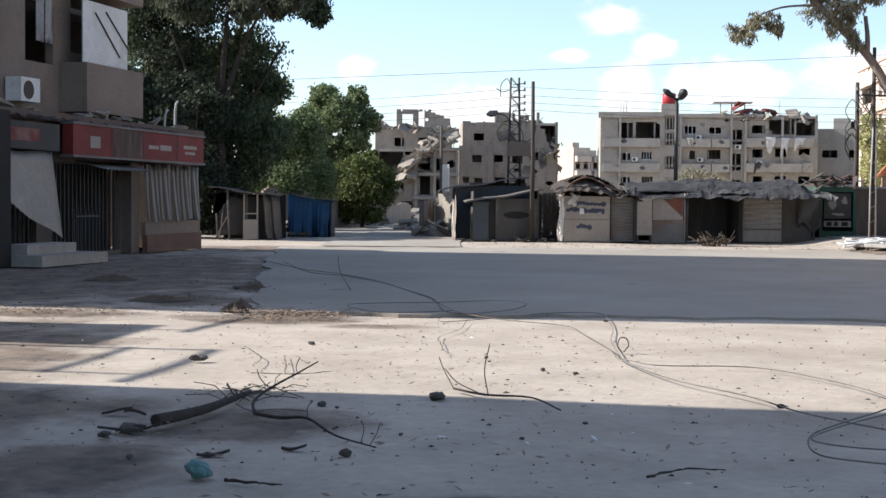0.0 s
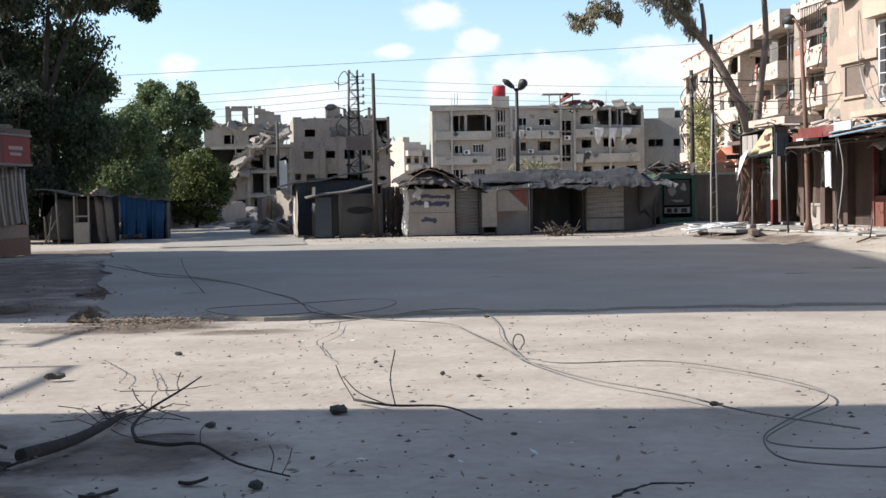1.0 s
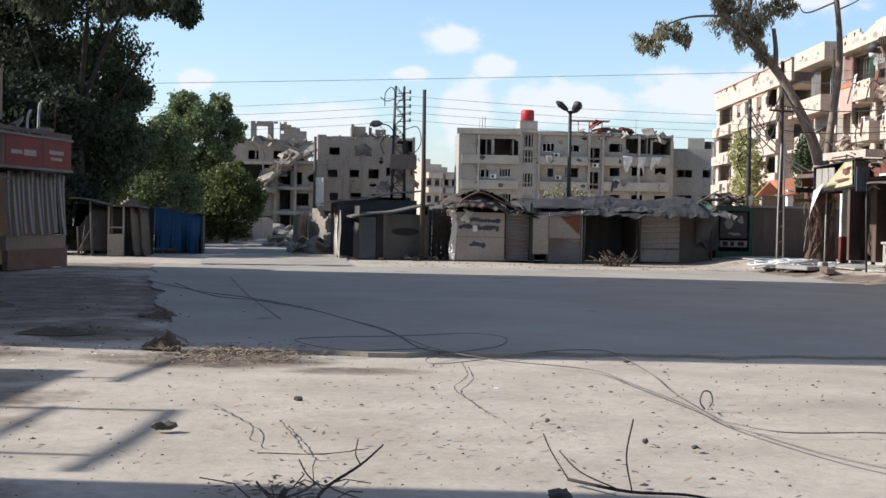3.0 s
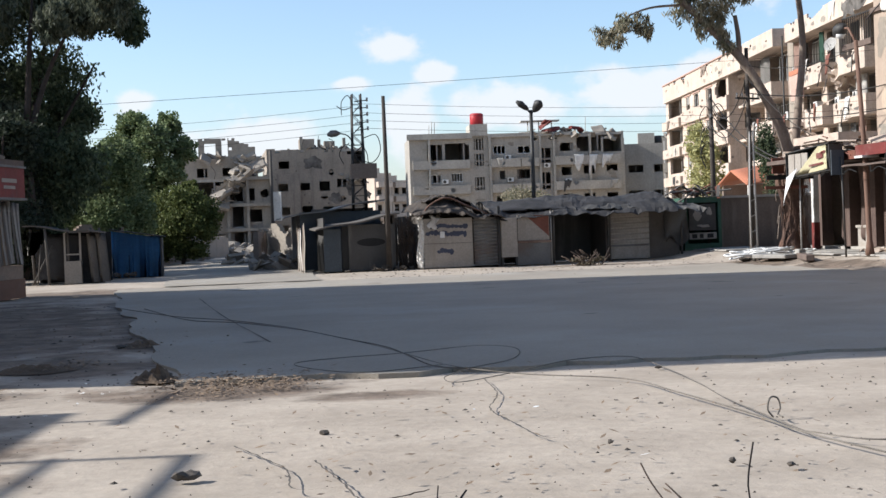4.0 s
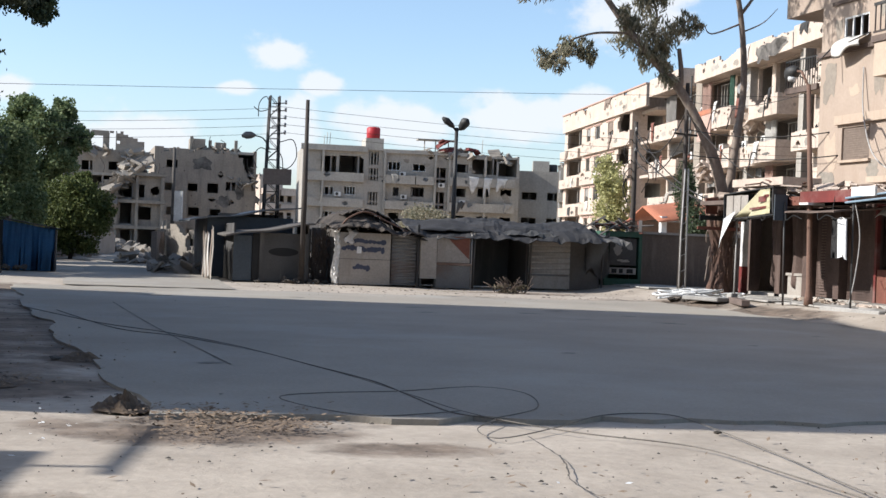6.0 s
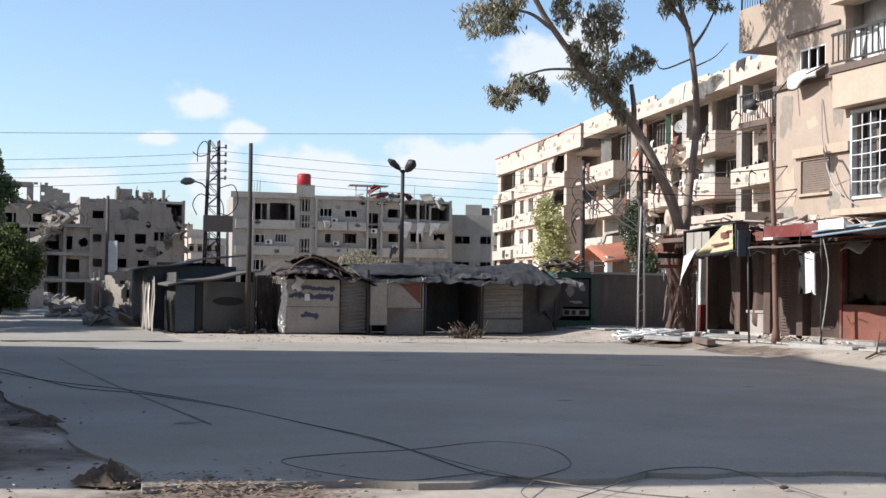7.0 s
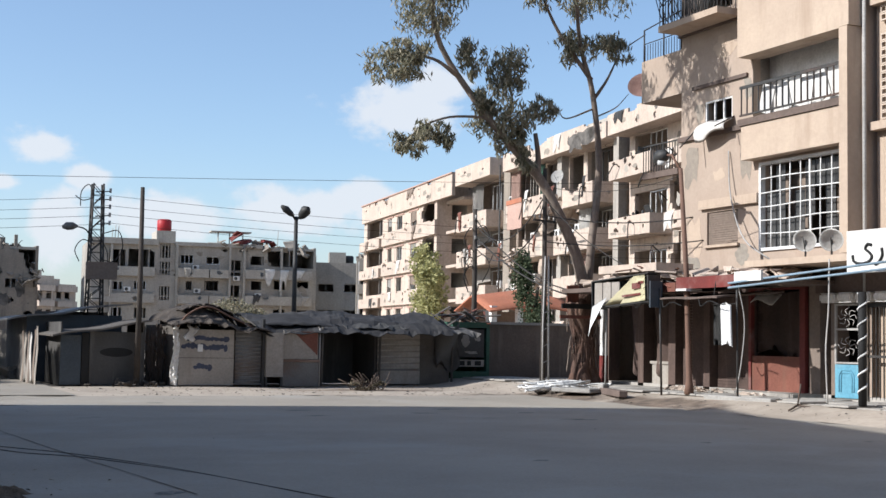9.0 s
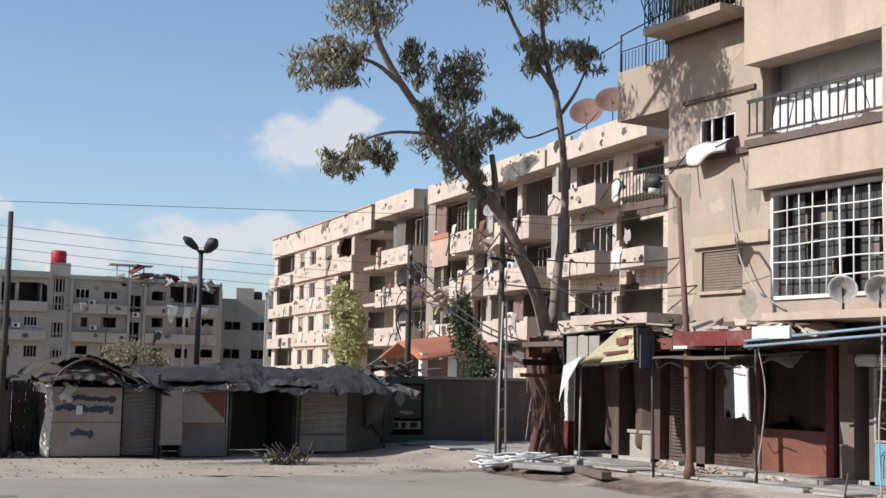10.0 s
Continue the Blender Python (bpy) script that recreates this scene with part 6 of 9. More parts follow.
def hanging_sign():
    s = thing("shop_sign", (17.45, 42.35, 2.5), "battered yellow box sign with a torn face", "sign", rz=-90)
    tilt = Matrix.Rotation(radians(-3), 4, "Y")
    bm = bmesh.new()
    for r in ((0, 0, 0, 2.85, 0.4, 0.03), (0, 0, 0.75, 2.85, 0.4, 0.78), (0, 0, 0.03, 0.03, 0.4, 0.75), (2.79, 0, 0.06, 2.85, 0.4, 0.72), (0.06, 0.34, 0.06, 2.79, 0.4, 0.72)):
        box(bm, *r, tilt)
    part("case", bm, "darkmetal", s, "dark open sign case")
    bm = bmesh.new()
    sheet(bm, lambda p, q: tilt @ Vector((0.7 + 2.05 * p + 1.5 * q * (1 - p), -0.02 + 0.03 * math.sin(4 * p), 0.05 + 0.68 * q)), 8, 4, 0.006)
    part("face", bm, "yellow", s, "torn pale yellow sign face")
    bm = bmesh.new()
    for k, (u, z, w, hh) in enumerate(((2.15, 0.38, 0.4, 0.16), (1.65, 0.2, 0.9, 0.06), (2.45, 0.5, 0.25, 0.07))):
        box(bm, u, -0.055, z, u + w, -0.05, z + hh, tilt)
    part("lettering", bm, "red", s, "unreadable red marks")
    bm = bmesh.new()
    sheet(bm, lambda p, q: (0.1 + 0.75 * p * (1 - 0.85 * q), -0.05 - 0.12 * q, 0.25 * p + 0.05 - 0.85 * q), 6, 6, 0.006)
    part("flap", bm, "paper", s, "torn white flap hanging from the sign")
    bm = boxes(*[(0.1 + 0.44 * k, 0.03, 0.05, 0.5 + 0.44 * k, 0.05, 0.72) for k in range(3)])
    part("backing", bm, "panelwhite", s)
    part("tube_lamp", tubes([(((0.9, 0.1, 0.1), (1.9, 0.12, 0.66)), 0.03)], 6), "darkmetal", s)
    part("end_face", boxes((2.852, 0.02, 0.0, 2.9, 0.4, 0.7)), "bluegrey", s)
    part("bracket", tubes([(((0.6, 0.3, 0.75), (0.6, 1.4, 1.1)), 0.025), (((2.4, 0.3, 0.75), (2.4, 1.4, 1.1)), 0.025)], 6), "darkmetal", s)
    # posts that carry it
    part("post", tubes([(((0.35, 0.25, -2.3), (0.38, 0.25, 0.02)), 0.025)], 6), "palepole", s)
    part("post", tubes([(((2.95, 0.35, -2.3), (2.92, 0.3, 0.5)), 0.03)], 6), "darkmetal", s)
    slab = boxes((-0.3, 0.4, 1.0, 2.6, 1.6, 1.22))
    part("slab", slab, "cream_trim", s, "sunlit concrete slab above the sign")


def shop_board():
    s = thing("shop_sign", (18.6, 33.2, 3.2), "white shop board with large dark script", "sign", rz=-90)
    part("panel", boxes((-0.1, 0, 0, 3.6, 0.12, 0.95)), "white", s)
    bm = bmesh.new()
    for pts in (((0.7, -0.012, 0.6), (0.56, -0.012, 0.62), (0.5, -0.012, 0.52), (0.62, -0.012, 0.44), (0.7, -0.012, 0.34), (0.6, -0.012, 0.24), (0.35, -0.012, 0.2), (0.14, -0.012, 0.26), (0.1, -0.012, 0.4)),
                ((1.0, -0.012, 0.52), (1.02, -0.012, 0.36), (0.92, -0.012, 0.22), (0.8, -0.012, 0.16)),
                ((1.25, -0.012, 0.8), (1.24, -0.012, 0.3)),
                ((1.5, -0.012, 0.35), (1.9, -0.012, 0.3), (2.1, -0.012, 0.45), (1.9, -0.012, 0.6), (1.7, -0.012, 0.5))):
        tube(bm, curve_pts(pts), 0.033, 6)
    part("lettering", bm, "black", s, "dark painted script")


def utility_pole(at, h, r, mt, label, arms=(), category="utility pole"):
    p = thing("utility_pole", at, label, category, "poles")
    part("shaft", tubes([(((0, 0, -0.05), (0.02, 0, h * 0.5), (0, 0, h)), (r * 1.25, r, r * 0.8))], 10), mt, p)
    for z, half, rz in arms:
        m = Matrix.Rotation(radians(rz), 4, "Z")
        bm = bmesh.new()
        box(bm, -half, -0.03, z, half, 0.03, z + 0.06, m)
        a = part("crossarm", bm, "darkmetal", p)
        for k in (-0.9, -0.45, 0.45, 0.9):
            q = m @ Vector((half * k, 0, z + 0.06))
            part("insulator", tubes([((q, q + Vector((0, 0, 0.09)), q + Vector((0, 0, 0.14))), (0.025, 0.035, 0.02))], 6), "palepole", a)
    return p


def lattice_pylon():
    p = thing("lattice_pylon", (6.18, 56.5, 0), "dark steel lattice pylon with tangled wires and a box", "pylon")
    w0, w1, h = 0.3, 0.17, 6.72
    for sx in (-1, 1):
        for sy in (-1, 1):
            part("leg", tubes([(((sx * w0, sy * w0, 0), (sx * w1, sy * w1, h)), 0.035)], 5), "darkmetal", p)
    bm = bmesh.new()
    n = 17
    for k in range(n):
        z, zz = h * k / n, h * (k + 1) / n
        a, c = w0 + (w1 - w0) * k / n, w0 + (w1 - w0) * (k + 1) / n
        s = 1 if k % 2 else -1
        for y in (-1, 1):
            tube(bm, ((-s * a, y * a, z), (s * c, y * c, zz)), 0.018, 4)
            tube(bm, ((y * a, -s * a, z), (y * c, s * c, zz)), 0.018, 4)
            tube(bm, ((-a, y * a, z), (a, y * a, z)), 0.014, 4)
    part("lacing", bm, "darkmetal", p)
    bm = bmesh.new()
    for k in range(5):
        z = 5.3 + k * 0.28
        tube(bm, ((-0.1, -0.2, z), (0.42, -0.2, z + 0.05)), 0.02, 5)
    part("bracket", bm, "darkmetal", p)
    bm = bmesh.new()
    for k in range(5):
        tube(bm, ((0.4, -0.2, 5.3 + k * 0.28), (0.4, -0.2, 5.45 + k * 0.28)), 0.04, 6)
    part("insulator", bm, "palepole", p)
    a = part("lamp_arm", tubes([(curve_pts(((-0.15, -0.2, 4.75), (-0.4, -0.25, 5.1), (-0.75, -0.3, 5.2)), 4), 0.025)], 6), "darkmetal", p)
    bm = bmesh.new()
    tube(bm, ((-0.7, -0.3, 5.2), (-0.85, -0.32, 5.2), (-1.05, -0.33, 5.18), (-1.2, -0.33, 5.14)), (0.05, 0.13, 0.14, 0.05), 10)
    part("lamp_head", bm, "greymetal", a, "grey street lamp head")
    part("junction_box", boxes((-0.36, -0.5, 3.42, 0.66, -0.22, 4.0)), "shopwall", p, "grey-brown junction box")
    rows = [curve_pts(((0.2, -0.25, 5.0), (0.7, -0.3, 5.1), (0.85, -0.3, 4.5), (0.55, -0.3, 4.05), (0.15, -0.28, 4.1))),
            curve_pts(((-0.15, -0.25, 6.3), (-0.35, -0.3, 6.65), (-0.6, -0.3, 6.4), (-0.62, -0.3, 5.9))),
            curve_pts(((-0.1, -0.25, 4.6), (-0.5, -0.3, 4.75), (-0.75, -0.3, 4.4), (-0.6, -0.3, 4.0))),
            curve_pts(((-0.2, -0.25, 6.2), (-0.55, -0.3, 6.1), (-0.8, -0.3, 6.25))),
            curve_pts(((0.1, -0.25, 4.8), (0.3, -0.4, 4.4), (0.35, -0.4, 3.9)))]
    for r in rows:
        part("loose_wire", tubes([(r, 0.018)], 5), "cable", p, "loop of loose black wire")


def twin_lamp():
    p = thing("street_lamp", (12.55, 54.0, 0), "black street lamp with two heads on short arms", "street lamp")
    part("pole", tubes([(((0, 0, 0), (0, 0, 3), (0, 0, 5.75)), (0.1, 0.08, 0.065))], 10), "darkmetal", p)
    for sx, sy, tip in ((-1, -0.2, 0.15), (1, 0.15, 0.28)):
        a = part("arm", tubes([(((0, 0, 5.6), (sx * 0.16, sy * 0.3, 5.78)), 0.035)], 6), "darkmetal", p)
        bm = bmesh.new()
        if sx < 0:
            tube(bm, ((-0.12, -0.06, 5.75), (-0.22, -0.06, 5.83), (-0.42, -0.08, 5.98), (-0.58, -0.1, 6.08)), (0.05, 0.1, 0.13, 0.05), 12)
        else:
            tube(bm, ((0.1, -0.1, 5.68), (0.13, -0.25, 5.78), (0.17, -0.5, 5.92), (0.2, -0.7, 5.98)), (0.05, 0.15, 0.19, 0.07), 12)
        part("lamp_head", bm, "darkmetal", a, "dark oval lamp head")


def rusty_lamp():
    p = thing("street_lamp", (18.07, 38.55, PAVE_Z), "rusty street lamp pole with a broken head", "street lamp")
    part("pole", tubes([(((0, 0, 0), (0, 0, 0.25), (0, 0, 0.4), (-0.02, 0.1, 3), (-0.05, 0.35, 5.9)), (0.13, 0.1, 0.075, 0.07, 0.055))], 10), "rustpole", p)
    part("collar", boxes((-0.25, -0.2, 2.66, 0.25, 0.25, 2.72)), "white", p)
    a = part("arm", tubes([(((-0.05, 0.35, 5.85), (-0.05, 0.75, 6.3), (-0.04, 1.15, 6.35)), 0.035)], 8), "rustpole", p)
    bm = bmesh.new()
    tube(bm, ((-0.05, 0.95, 6.36), (-0.05, 1.1, 6.34), (-0.05, 1.3, 6.3), (-0.05, 1.52, 6.22)), (0.06, 0.17, 0.2, 0.08), 12)
    part("lamp_head", bm, "darkmetal", a, "dark smashed lamp head")
    bm = bmesh.new()
    tube(bm, ((-0.06, 1.2, 6.2), (-0.06, 1.22, 6.08)), (0.14, 0.1), 10)
    part("lamp_glass", bm, "whitebar", a)


def striped_pole():
    p = thing("striped_post", (18.4, 32.6, PAVE_Z), "dark post wound with a white spiral stripe", "post")
    part("post", tubes([(((0, 0, 0), (0, 0, 2.5)), 0.09)], 12), "black", p)
    pts = [(0.092 * math.cos(a), 0.092 * math.sin(a), 0.15 + a * 0.058) for a in np.linspace(0, 40, 160)]
    part("stripe", tubes([(pts, 0.022)], 4), "whitebar", p)


tan_building()
neighbour_building()
shop_pavement()
shops()
hanging_sign()
shop_board()
lattice_pylon()
twin_lamp()
rusty_lamp()
striped_pole()
utility_pole((6.45, 50.6, 0), 6.05, 0.08, "woodpole", "tall dark wooden utility pole")
utility_pole((17.6, 45.4, 0), 6.85, 0.075, "woodpole", "dark weathered pole with wires beside the tree", ((5.2, 0.5, 20),))
rods = thing("rod_frame", (17.6, 45.2, 0), "two slim pale steel rods tied together beside the tree", "frame")
for dx in (-0.12, 0.1):
    part("rod", tubes([(((dx, 0, 0), (dx * 0.9, 0.02, 2.0), (dx * 0.5, 0, 4.15)), 0.026)], 7), "palepole", rods)
for k in range(7):
    part("tie", tubes([(((-0.11, 0, 0.4 + 0.5 * k), (0.09, 0.01, 0.5 + 0.5 * k)), 0.012)], 5), "palepole", rods)
utility_pole((20.6, 56.2, 0), 6.65, 0.1, "woodpole", "dark pole hung with tangled wires", ((6.2, 0.4, 70), (5.4, 0.3, 70)))
satellite_dish((18.95, 35.12, 3.66), 0.28, -50, 20, foot=0.42)
satellite_dish((18.95, 34.2, 3.66), 0.28, -45, 20, foot=0.38)
satellite_dish((37.6, 68.0, 14.0), 0.85, -40, -35, "dishrust", 1.7, "rusty red satellite dish on a flat roof")
satellite_dish((37.9, 70.6, 14.0), 0.85, -45, -30, "dishrust", 1.6, "rusty red satellite dish on a flat roof")


# ---- the shaded building on the other side, and the one behind the camera ----
def shop_building():
    """Local x runs along the front towards the far corner, the street lies at -y; the flats stand back over the shops."""
    rng = random.Random(51)
    b = thing("apartment_building", (-10.7, 20.5, 0), "brown rendered building in shade with shops at street level", "building", rz=74.7)
    w, h, y0 = 20.3, 15.3, 1.6
    holes = [(15.3, 16.7, 5.15, 6.75), (17.6, 19.8, 5.6, 7.6), (11.5, 12.7, 5.1, 6.6), (5, 6.2, 5.1, 6.6)]
    holes += [(a, c, z + 3.2 * k, y + 3.2 * k) for a, c, z, y in holes for k in (1, 2)]
    bm = bmesh.new()
    wall_with_holes(bm, w, h, holes, 0.25, y0=y0, z0=3.5)
    part("front_wall", bm, "shopwall", b)
    part("side_wall", boxes((0, y0 + 0.25, 0, 0.25, 11, h)), "shopwall", b)
    part("side_wall", boxes((w - 0.25, y0 + 0.25, 0, w, 9, h)), "shopwall", b)
    part("back_wall", boxes((0.25, 10.75, 0, w - 0.25, 11, h)), "shopwall", b)
    part("roof", boxes((0.25, y0 + 0.25, h - 0.3, w - 0.25, 10.75, h - 0.1)), "beam", b)
    for z in (6.9, 10.1):
        part("floor_slab", boxes((0.25, y0 + 0.25, z - 0.15, w - 0.25, 10.75, z)), "interior", b)
    part("inner_wall", boxes((0.25, 4.6, 0.02, w - 0.25, 4.72, h - 0.31)), "interior", b)
    # shop storey
    bm = bmesh.new()
    wall_with_holes(bm, 21.9, 3.45, [(10.5, 13.2, 0.1, 2.5), (13.9, 17.5, 0.1, 2.45), (18.2, 21.6, 0.1, 2.45), (4.0, 8.0, 0.1, 2.5)], 0.25)
    part("shop_wall", bm, "grimy", b)
    part("shop_roof", boxes((0, -0.5, 3.451, 21.9, y0 - 0.003, 3.6)), "beam", b)
    part("shop_end", boxes((21.65, 0.251, 0, 21.9, 5, 3.45)), "grimy", b)
    # balcony with a white sheet, washing, air conditioner
    part("bay_parapet", boxes((17.0, 0.75, 3.9, 20.3, y0 - 0.003, 4.05), (17.0, 0.75, 4.051, 20.3, 0.85, 5.25), (17.0, 0.86, 4.051, 17.1, y0 - 0.003, 5.25), (20.2, 0.86, 4.051, 20.3, y0 - 0.003, 5.25)), "shopwall", b, "solid brown balcony parapet")
    part("bay_parapet", boxes((17.0, 0.75, 7.2, 20.3, y0 - 0.003, 7.35), (17.0, 0.75, 7.351, 20.3, 0.85, 8.5)), "shopwall", b)
    part("white_panel", boxes((17.15, 0.95, 5.2, 19.7, 0.99, 7.0)), "white", b, "white sheet closing the balcony")
    part("strut", tubes([(((17.8, 0.93, 6.7), (19.2, 0.93, 5.6)), 0.025), (((18.4, 0.93, 6.8), (19.7, 0.93, 5.9)), 0.025)], 5), "darkmetal", b)
    bm = bmesh.new()
    for u in (15.6, 16.05):
        sheet(bm, lambda p, q, u=u: (u + 0.42 * p, y0 - 0.14 - 0.05 * math.sin(6 * p), 7.2 - 1.5 * q), 5, 6, 0.015)
    part("washing", bm, "cloth", b, "white cloths hanging at a window")
    ac = part("air_conditioner", boxes((14.3, y0 - 0.5, 4.0, 15.2, y0 - 0.05, 4.62)), "white", b, "white air conditioner on the wall")
    bm = bmesh.new()
    tube(bm, ((14.65, y0 - 0.515, 4.3), (14.65, y0 - 0.502, 4.3)), 0.24, 16)
    part("fan_grille", bm, "darkmetal", ac)
    bm = bmesh.new()
    for _ in range(60):
        slab_chunk(bm, (rng.uniform(9.2, 21.0), rng.uniform(-0.4, 1.3), 3.66), rng.uniform(0.08, 0.28), rng, 0.5)
    part("rubble", bm, "ruin", b, "debris on the ledge")
    bm = bmesh.new()
    for k in range(30):
        a = rng.uniform(9.4, 20.6)
        tube(bm, curve_pts(((a, -0.5, 3.5), (a + rng.uniform(0.1, 0.4), -0.6, 3.4), (a + rng.uniform(0.5, 1.2), -0.55, 3.5)), 4), 0.012, 4)
    part("loose_wire", bm, "cable", b)
    bm = bmesh.new()
    for u, z in ((20.6, 4.2), (21.3, 4.5), (17.0, 3.9)):
        tube(bm, curve_pts(((u, 0.2, 3.5), (u + 0.05, 0.2, z - 0.2), (u + 0.12, 0.15, z))), 0.035, 6)
    part("standing_pipe", bm, "palepole", b)
    sg = part("sign_board", boxes((13.65, -0.75, 2.6, 21.3, -0.45, 3.36)), "signred", b, "long faded red shop sign")
    part("rim", boxes((13.6, -0.79, 3.361, 21.35, -0.41, 3.42), (13.6, -0.79, 2.54, 21.35, -0.41, 2.599)), "greymetal", sg)
    for u0, u1, z0, z1 in ((19.9, 20.8, 2.98, 3.08), (20.0, 20.7, 2.82, 2.9), (17.7, 18.3, 2.9, 3.0), (18.4, 19.1, 2.88, 3.03), (14.5, 15.0, 2.8, 3.1)):
        part("lettering", boxes((u0, -0.756, z0, u1, -0.751, z1)), "panelwhite", sg, "pale unreadable lettering")
    for u0 in (15.6, 17.4, 19.5):
        part("seam", boxes((u0, -0.757, 2.61, u0 + 0.05, -0.751, 3.35)), "darkmetal", sg)
    part("sign_panel", boxes((15.7, -0.758, 2.62, 17.3, -0.752, 3.34)), "gutted", sg)
    sg = part("sign_board", boxes((9.2, -0.7, 2.66, 13.1, -0.45, 3.3)), "darkmetal", b, "dark shop sign with a red panel")
    part("lettering", boxes((10.9, -0.706, 2.85, 12.2, -0.701, 3.15)), "red", sg)
    # striped curtain over the far shop
    n = 26
    for k in range(n):
        u = 18.05 + 3.6 * k / n
        d = 0.05 * math.sin(k * 1.3)
        bm = bmesh.new()
        sheet(bm, lambda p, q, u=u, d=d: (u + 3.6 / n * p + 0.02 * math.sin(3 * q), -0.42 + d * q - 0.12 * q * q, 2.5 - 1.6 * q + 0.03 * math.sin(u * 4)), 1, 6, 0.01)
        part("curtain_stripe", bm, "stripe" if k % 2 else "stripe_dark", b, "striped grey canvas curtain" if k == 0 else "")
    part("stall_front", boxes((18.1, -0.5, 0.0, 21.7, -0.35, 0.5)), "rustpole", b, "rust-brown low stall front")
    part("stall_front", boxes((18.1, -0.45, 0.501, 21.7, -0.3, 0.86)), "shopwall", b)
    part("pier", boxes((17.55, -0.3, 0, 18.0, -0.003, 2.5)), "grimy", b)
    # corrugated canopy and bar doors
    bm = bmesh.new()
    sheet(bm, lambda p, q: (15.0 + 2.5 * p, -0.9 + 0.85 * q, 2.28 + 0.2 * q + 0.025 * math.sin(p * 80)), 60, 2, 0.01)
    part("canopy", bm, "greymetal", b, "short corrugated metal canopy")
    for u0, n in ((14.0, 17), (10.7, 12)):
        gate = part("bar_door", boxes((u0 - 0.03, 0.05, 2.401, u0 + 0.2 * n, 0.11, 2.46)), "darkmetal", b, "closed barred shop door")
        for k in range(n):
            part("bar", boxes((u0 + k * 0.2, 0.05, 0.1, u0 + 0.04 + k * 0.2, 0.1, 2.4)), "darkmetal", gate)
    bm = boxes(*[(13.0 + k * 0.16, -1.15 - 0.01 * k, 0.0, 13.03 + k * 0.16, -1.12 - 0.01 * k, 1.2 + 0.08 * (k % 2)) for k in range(7)])
    box(bm, 13.0, -1.2, 1.05, 14.1, -1.15, 1.1)
    part("railing", bm, "darkmetal", b, "leaning iron railing")
    # pale blind half torn away, black post, white steps
    bm = bmesh.new()
    sheet(bm, lambda p, q: (9.9 + 3.0 * p, -0.6 - 0.3 * q, 2.64 - (0.95 + 1.15 * p) * q + 0.04 * math.sin(9 * p)), 10, 6, 0.012)
    part("blind", bm, "panelwhite", b, "pale canvas blind torn on a slant")
    part("post", boxes((9.3, -1.35, 0, 9.95, -1.1, 3.44)), "black", b)
    part("step", boxes((9.97, -2.1, 0, 12.9, -1.0, 0.25)), "panelwhite", b, "white stone shop step")
    part("step", boxes((10.2, -1.6, 0.251, 12.3, -1.0, 0.48)), "panelwhite", b)


def back_building():
    b = thing("apartment_building", (-26, -30, 0), "plain rendered building across the street behind", "building")
    h = 15
    bm = bmesh.new()
    holes = [(u, u + 1.4, z, z + 1.3) for u in np.arange(3, 40, 4.5).tolist() for z in (4.2, 7.4, 10.6)]
    wall_with_holes(bm, 43.2, h, holes, 0.25)
    bmesh.ops.transform(bm, matrix=Matrix.Translation((16, 0, 0)) @ Matrix.Rotation(radians(90), 4, "Z"), verts=bm.verts)
    part("front_wall", bm, "shopwall", b)
    part("body", boxes((0, 0, 0, 14.8, 43.2, h - 0.05)), "shopwall", b)
    # steel frames of a vanished awning at the corner, with a scrap of its roof
    f = thing("awning_frame", (-9.0, 15.8, 0), "bare steel awning frame beside the corner", "frame", rz=-10)
    for x, y in ((0, 0), (0, -1.9), (-0.85, 1.8), (-2.6, -0.6), (-2.6, 2.2)):
        part("post", tubes([(((x, y, 0), (x, y, 5.72)), 0.035)], 8), "darkmetal", f)
    part("beam", boxes((-0.045, -2.5, 5.72, 0.045, 0.05, 5.78)), "darkmetal", f)
    part("beam", boxes((-0.99, -2.0, 5.72, -0.91, 0.1, 5.77)), "darkmetal", f)
    part("beam", boxes((-2.6, -0.04, 5.73, -0.06, 0.0, 5.77)), "darkmetal", f)
    part("beam", boxes((-0.89, 1.5, 5.72, -0.81, 3.9, 5.78)), "darkmetal", f)
    part("roof_sheet", boxes((-5.5, 0.2, 5.83, -1.6, 2.4, 5.88)), "greymetal", f)


# ---- stalls ----
def planks(parent, u0, u1, z0, z1, y, mt="board", n=None, seed=1, label=""):
    """Upright or level boards of uneven width, each a part."""
    rng = random.Random(seed)
    n = n or max(3, int((u1 - u0) / 0.22))
    for k in range(n):
        a, c = u0 + (u1 - u0) * k / n, u0 + (u1 - u0) * (k + 1) / n
        part("plank", boxes((a + 0.006, y + rng.uniform(0, 0.015), z0 + rng.uniform(0, 0.03), c - 0.006, y + 0.03 + rng.uniform(0, 0.01), z1 + rng.uniform(-0.05, 0.03))), mt, parent, label if k == 0 else "")


def ribbed(u0, u1, z0, z1, y, pitch=0.09, depth=0.02, upright=False):
    bm = bmesh.new()
    if upright:
        sheet(bm, lambda p, q: (u0 + (u1 - u0) * p, y + depth * math.sin(p * (u1 - u0) / pitch * 6.283), z0 + (z1 - z0) * q), int((u1 - u0) / pitch * 4), 1, 0.001)
    else:
        sheet(bm, lambda p, q: (u0 + (u1 - u0) * q, y + depth * math.sin(p * (z1 - z0) / pitch * 6.283), z0 + (z1 - z0) * p), int((z1 - z0) / pitch * 4), 1, 0.001)
    return bm


